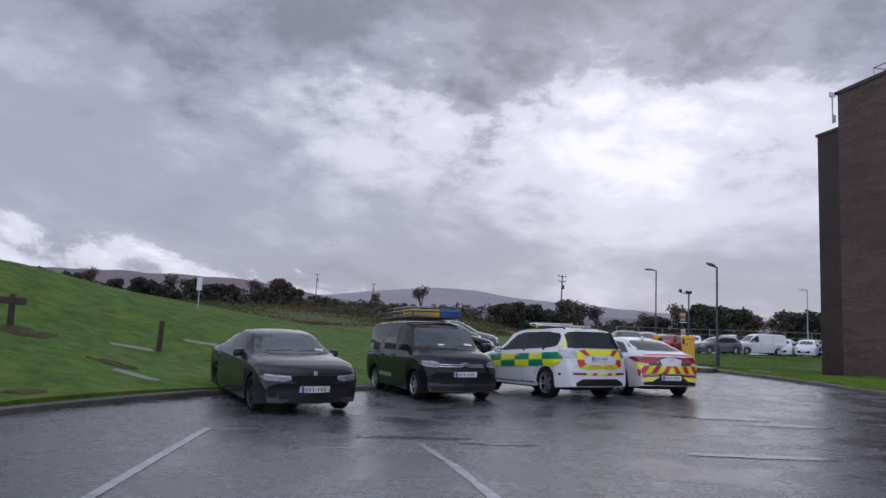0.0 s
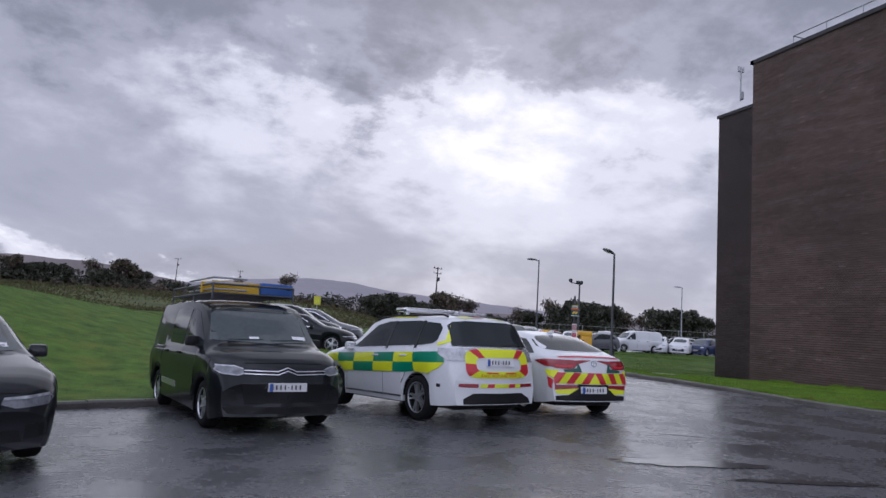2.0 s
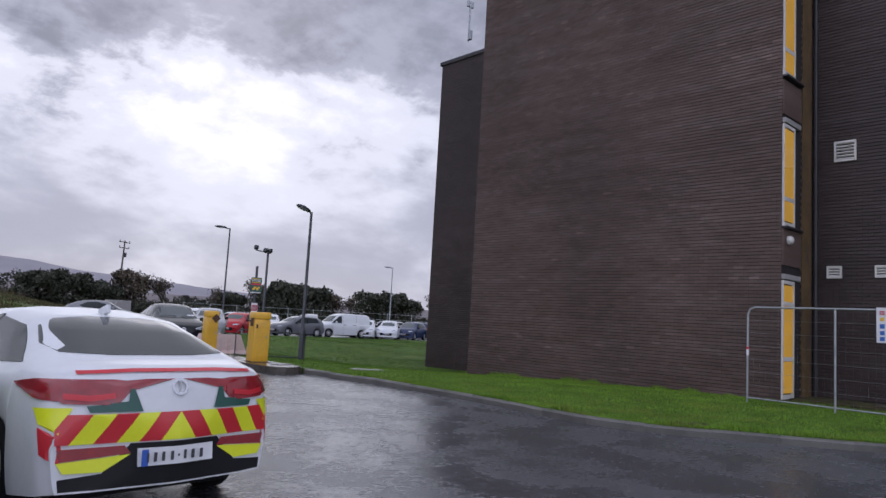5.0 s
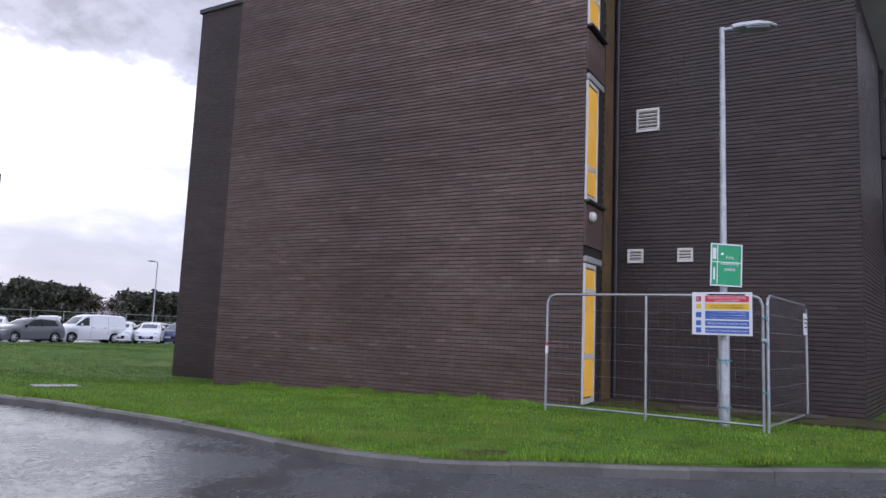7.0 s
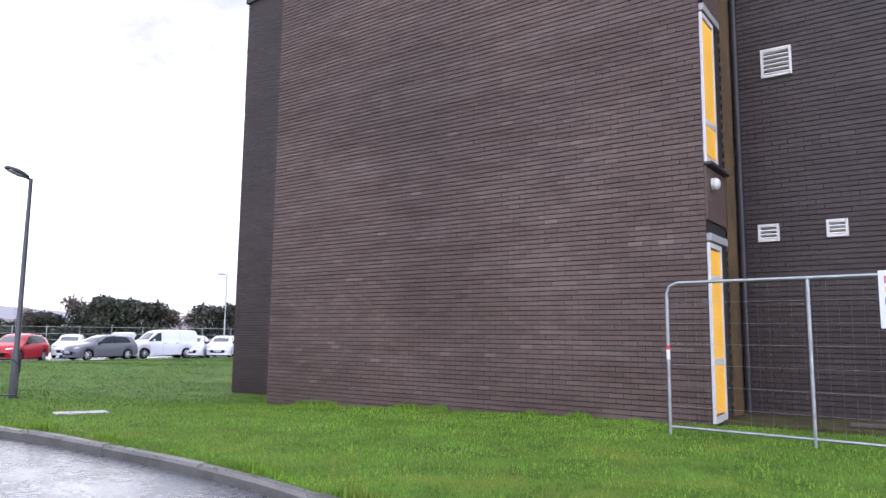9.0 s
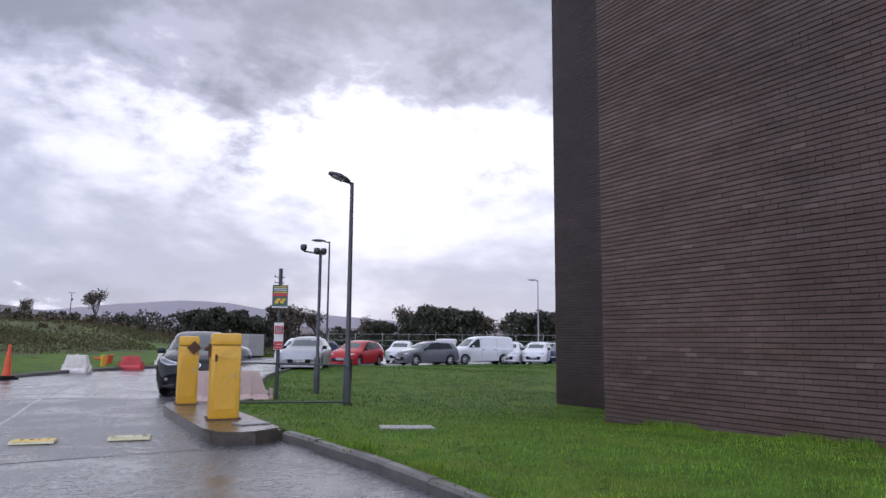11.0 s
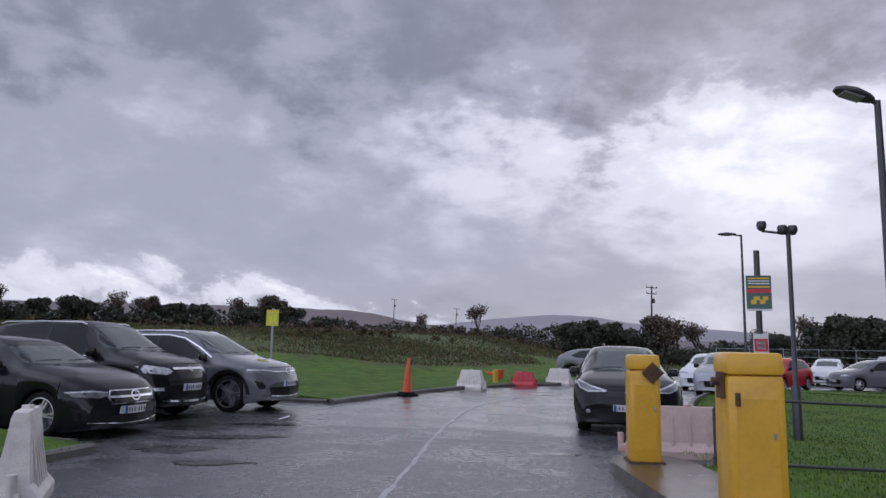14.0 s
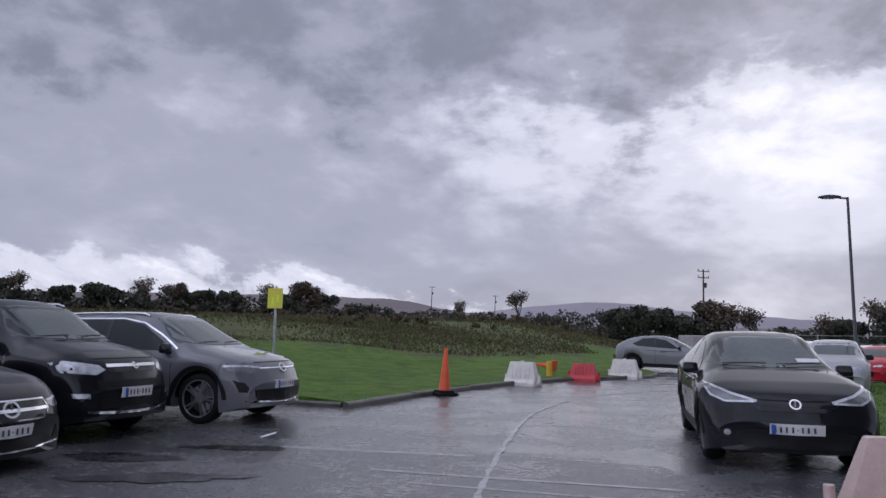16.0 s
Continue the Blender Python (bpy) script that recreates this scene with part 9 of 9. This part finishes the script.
for k, (a0, d0, a1, d1) in enumerate(((-26, 58, -16, 62), (-13, 64, -4, 70), (-3, 60, 6, 66), (-9, 76, 2, 80), (4, 78, 12, 84))):
    hedge_run("scrub", [polar(a0, d0), polar((a0 + a1) / 2, (d0 + d1) / 2 + 1), polar(a1, d1)], 0.6, 1.8, 3, "leaf_brown" if k % 2 else "dry_blade", 20 + k, "low brown scrub and dead weeds in the field")
hedge_run("bramble", [polar(a, d) for a, d in ((-6, 84), (0, 92), (6, 96), (12, 98))], 1.5, 2.5, 5, "leaf_brown", 5, "brown bramble along the field's far edge")


def tufts(name, region, n, hmin, hmax, width, mat, seed, label, cat):
    """Grass blades: thin bent triangles scattered by a density rule."""
    r = np.random.RandomState(seed)
    x, y, k = region(r, n)
    m = len(x)
    z = np.array([grass_h(float(p), float(q)) for p, q in zip(x, y)]) - 0.01
    a = r.uniform(0, 6.28, m)
    h = r.uniform(hmin, hmax, m) * k
    lean = r.uniform(-0.5, 0.5, m) * h
    w = width * r.uniform(0.7, 1.3, m)
    c, s = np.cos(a), np.sin(a)
    V = np.stack([np.c_[x - c * w, y - s * w, z], np.c_[x + c * w, y + s * w, z], np.c_[x - s * lean, y + c * lean, z + h]], 1).reshape(-1, 3)
    F = np.arange(3 * m).reshape(-1, 3)
    tagged(raw(name, V.tolist(), F.tolist(), mat), label, cat, kind="stuff")


EAST_EDGE = np.array([p for p in EAST_S if p[1] > 13.0])


def verge(r, n):
    y = 13.2 + 19.8 * r.uniform(0, 1, 2 * n)
    y = y[r.uniform(0, 1, 2 * n) < np.clip((33 - y) / 11, 0, 1)][:n]
    m = len(y)
    x0 = np.where(y < 26.4, np.interp(y, EAST_EDGE[::-1, 1], EAST_EDGE[::-1, 0]), 15.2)
    x1 = np.where((y > FY0) & (y < FY1), FX, np.where(y < FY0, 22.4, 24.3))
    return x0 + 0.14 + (x1 - x0 - 0.16) * r.uniform(0, 1, m) ** 1.15, y, 1.0


def kerb_fringe(r, n):
    """Longer grass that hangs over the back of the kerb, in clumps."""
    y = r.uniform(13.2, 26.3, n)
    x = np.interp(y, EAST_EDGE[::-1, 1], EAST_EDGE[::-1, 0]) + 0.12 + np.abs(r.normal(0, 0.09, n))
    k = 0.35 + np.clip(np.sin(y * 3.1 + 1.7 * np.sin(y * 1.3)) + 0.4 * np.sin(y * 7.7), 0, 1.4)
    return x, y, k


def wall_foot(r, n):
    """Uncut grass along the foot of the brick face."""
    y = r.uniform(FY0 - 0.2, FY1, n)
    return FX - 0.03 - np.abs(r.normal(0, 0.07, n)), y, 0.5 + 0.8 * np.clip(np.sin(y * 2.3 + np.sin(y * 5.1)), 0, 1)


tufts("kerb_fringe_grass", kerb_fringe, 7000, 0.04, 0.11, 0.006, "blade", 31, "ragged grass hanging over the kerb", "grass")
tufts("wall_foot_grass", wall_foot, 5000, 0.05, 0.13, 0.006, "blade", 32, "uncut grass along the brick wall", "grass")
tufts("lawn_blades", verge, 90000, 0.02, 0.055, 0.006, "blade", 8, "short green grass blades on the verge", "grass")


def lawn_north(r, n):
    p = np.c_[r.uniform(15, 38, 2 * n), 22 + 30 * r.uniform(0, 1, 2 * n) ** 1.15]
    p = p[~inside(TARMAC, p) & ~((p[:, 0] > 24.2) & (p[:, 1] < 33)) & ~((p[:, 0] > FX) & (p[:, 1] < FY1)) & (r.uniform(0, 1, 2 * n) < (p[:, 1] - 22) / 10)][:n]
    return p[:, 0], p[:, 1], 1.0


tufts("far_lawn_blades", lawn_north, 70000, 0.02, 0.06, 0.011, "lawn_blade", 14, "short green grass blades on the lawn", "grass")


def lawn_west(r, n):
    p = np.c_[r.uniform(-11, 17, 2 * n), r.uniform(12, 60, 2 * n)]
    p = p[~inside(TARMAC, p)][:n]
    return p[:, 0], p[:, 1], 1.0


tufts("bank_blades", lawn_west, 110000, 0.014, 0.034, 0.009, "lawn_blade", 9, "green grass blades on the bank and lawn", "grass")


def field(r, n):
    az = np.radians(r.uniform(-36, 26, 5 * n))
    d = r.uniform(26, 100, 5 * n)
    p = np.c_[5.0 + d * np.sin(az), 14.0 + d * np.cos(az)]
    x, y = p[:, 0], p[:, 1]
    ok = (y > 55 + 0.5 * np.maximum(x, -20) + 2.5 * np.sin(x * 0.4)) & ~inside(TARMAC, p) & ~((x > 19) & (y < 75))
    ok &= r.uniform(0, 1, len(x)) < 0.55 + 0.3 * np.sin(x * 0.31 + 1.3 * np.sin(y * 0.17)) + 0.25 * np.sin(y * 0.27 + x * 0.11)
    return x[ok][:n], y[ok][:n], (0.5 + 0.9 * np.clip((d - 26) / 40, 0, 1))[ok][:n]


tufts("field_tussocks", field, 45000, 0.06, 0.18, 0.06, "dry_blade", 10, "dull brown rushes and tussocks over the field", "rough grass")
tufts("field_blades", field, 45000, 0.05, 0.14, 0.06, "rush", 12, "green tussocks over the field", "rough grass")


def hill_range(name, dist, profile, mat, label, seed):
    """A ridge at a distance: height by azimuth, falling away to both sides."""
    azs = np.arange(-75, 95, 0.7)
    A = np.array(profile)
    V, F = [], []
    for a in azs:
        e = np.interp(a, A[:, 0], A[:, 1])
        e += 0.05 * noise.noise((a * 0.35, seed, 0.0)) + 0.03 * noise.noise((a * 1.3, seed, 2.0))
        for k, f in ((0.62, -0.2), (0.8, 0.55), (0.92, 0.9), (1.0, 1.0), (1.2, 0.6), (1.5, -0.2)):
            d = dist * k
            rough = 1 + 0.05 * noise.noise((a * 0.5, k * 9, seed))
            h = max(-20, dist * math.tan(radians(e)) * f * rough)
            x, y = polar(a, d)
            V.append((x, y, h + (1.4 if f > 0 else -10)))
    n = 6
    for i in range(len(azs) - 1):
        for k in range(n - 1):
            F.append((i * n + k, (i + 1) * n + k, (i + 1) * n + k + 1, i * n + k + 1))
    tagged(raw(name, V, F, mat, smooth=60), label, "hills", kind="structure")


hill_range("backdrop_hill", 1500, [(-75, 2.0), (-40, 2.6), (-28, 2.8), (-16, 3.0), (-9, 2.95), (-5, 2.75), (-2.5, 2.2), (0, 1.8), (4, 1.3), (20, 0.9), (95, 0.7)], "hill", "brown moorland ridge under low cloud, haze mixed into its colour", 1.0)
hill_range("backdrop_far_hill", 2900, [(-75, 1.2), (-20, 1.4), (-6, 1.5), (0, 1.9), (5, 2.45), (9, 2.85), (12, 2.75), (16, 2.2), (24, 1.6), (34, 0.9), (60, 0.7), (95, 0.6)], "hill_far", "far grey ridge, haze of distance put into its colour", 2.0)


def far_fence():
    t = tagged(new("lot_fence"), "thin grey mesh fence behind the parked cars", "fence", kind="structure")
    P = [polar(a, 86) for a in range(24, 62, 2)]
    for p in P:
        bm = bmesh.new()
        rod(bm, (p[0], p[1], -0.2), (p[0], p[1], 2.0), 0.04, seg=6)
        part("post", bm, "galv", t)
    bm = bmesh.new()
    for a, b in zip(P, P[1:]):
        for z in (0.6, 1.2, 1.9):
            rod(bm, (*a, z), (*b, z), 0.02, seg=4)
    part("wire", bm, "galv", t)


far_fence()
bm = bmesh.new()
box(bm, (1.5, 1.6, 1.75), (0, 0, 0.875), bevel=0.08)
tagged(finish(bm, "site_cabinet", "lintel", m=pose(27.0, 75.5, -0.1, 0, 0, 20)), "pale cabin beyond the far row", "cabin")

# ---- single bricks nearest the camera ----


def single_bricks():
    meshes = {}
    for o, al, out, ln, z in NEAR_BRICKS:
        key = round(ln, 3)
        if key not in meshes:
            hh, d = 0.0305, 0.0165
            v = [(x, y, q) for x in (0.0, -d) for y in (0.0, -ln) for q in (-hh, hh)]
            # x out of the wall, y along it
            f = [(4, 6, 7, 5), (1, 5, 7, 3), (0, 2, 6, 4), (0, 4, 5, 1), (2, 3, 7, 6)]
            me = bpy.data.meshes.new("brick")
            me.from_pydata(v, [], f)
            me.materials.append(M["brick_piece"])
            meshes[key] = me
        ob = new("brick", meshes[key])
        ob.parent = building
        ob.location = (o.x + 0.006, o.y, z)


single_bricks()
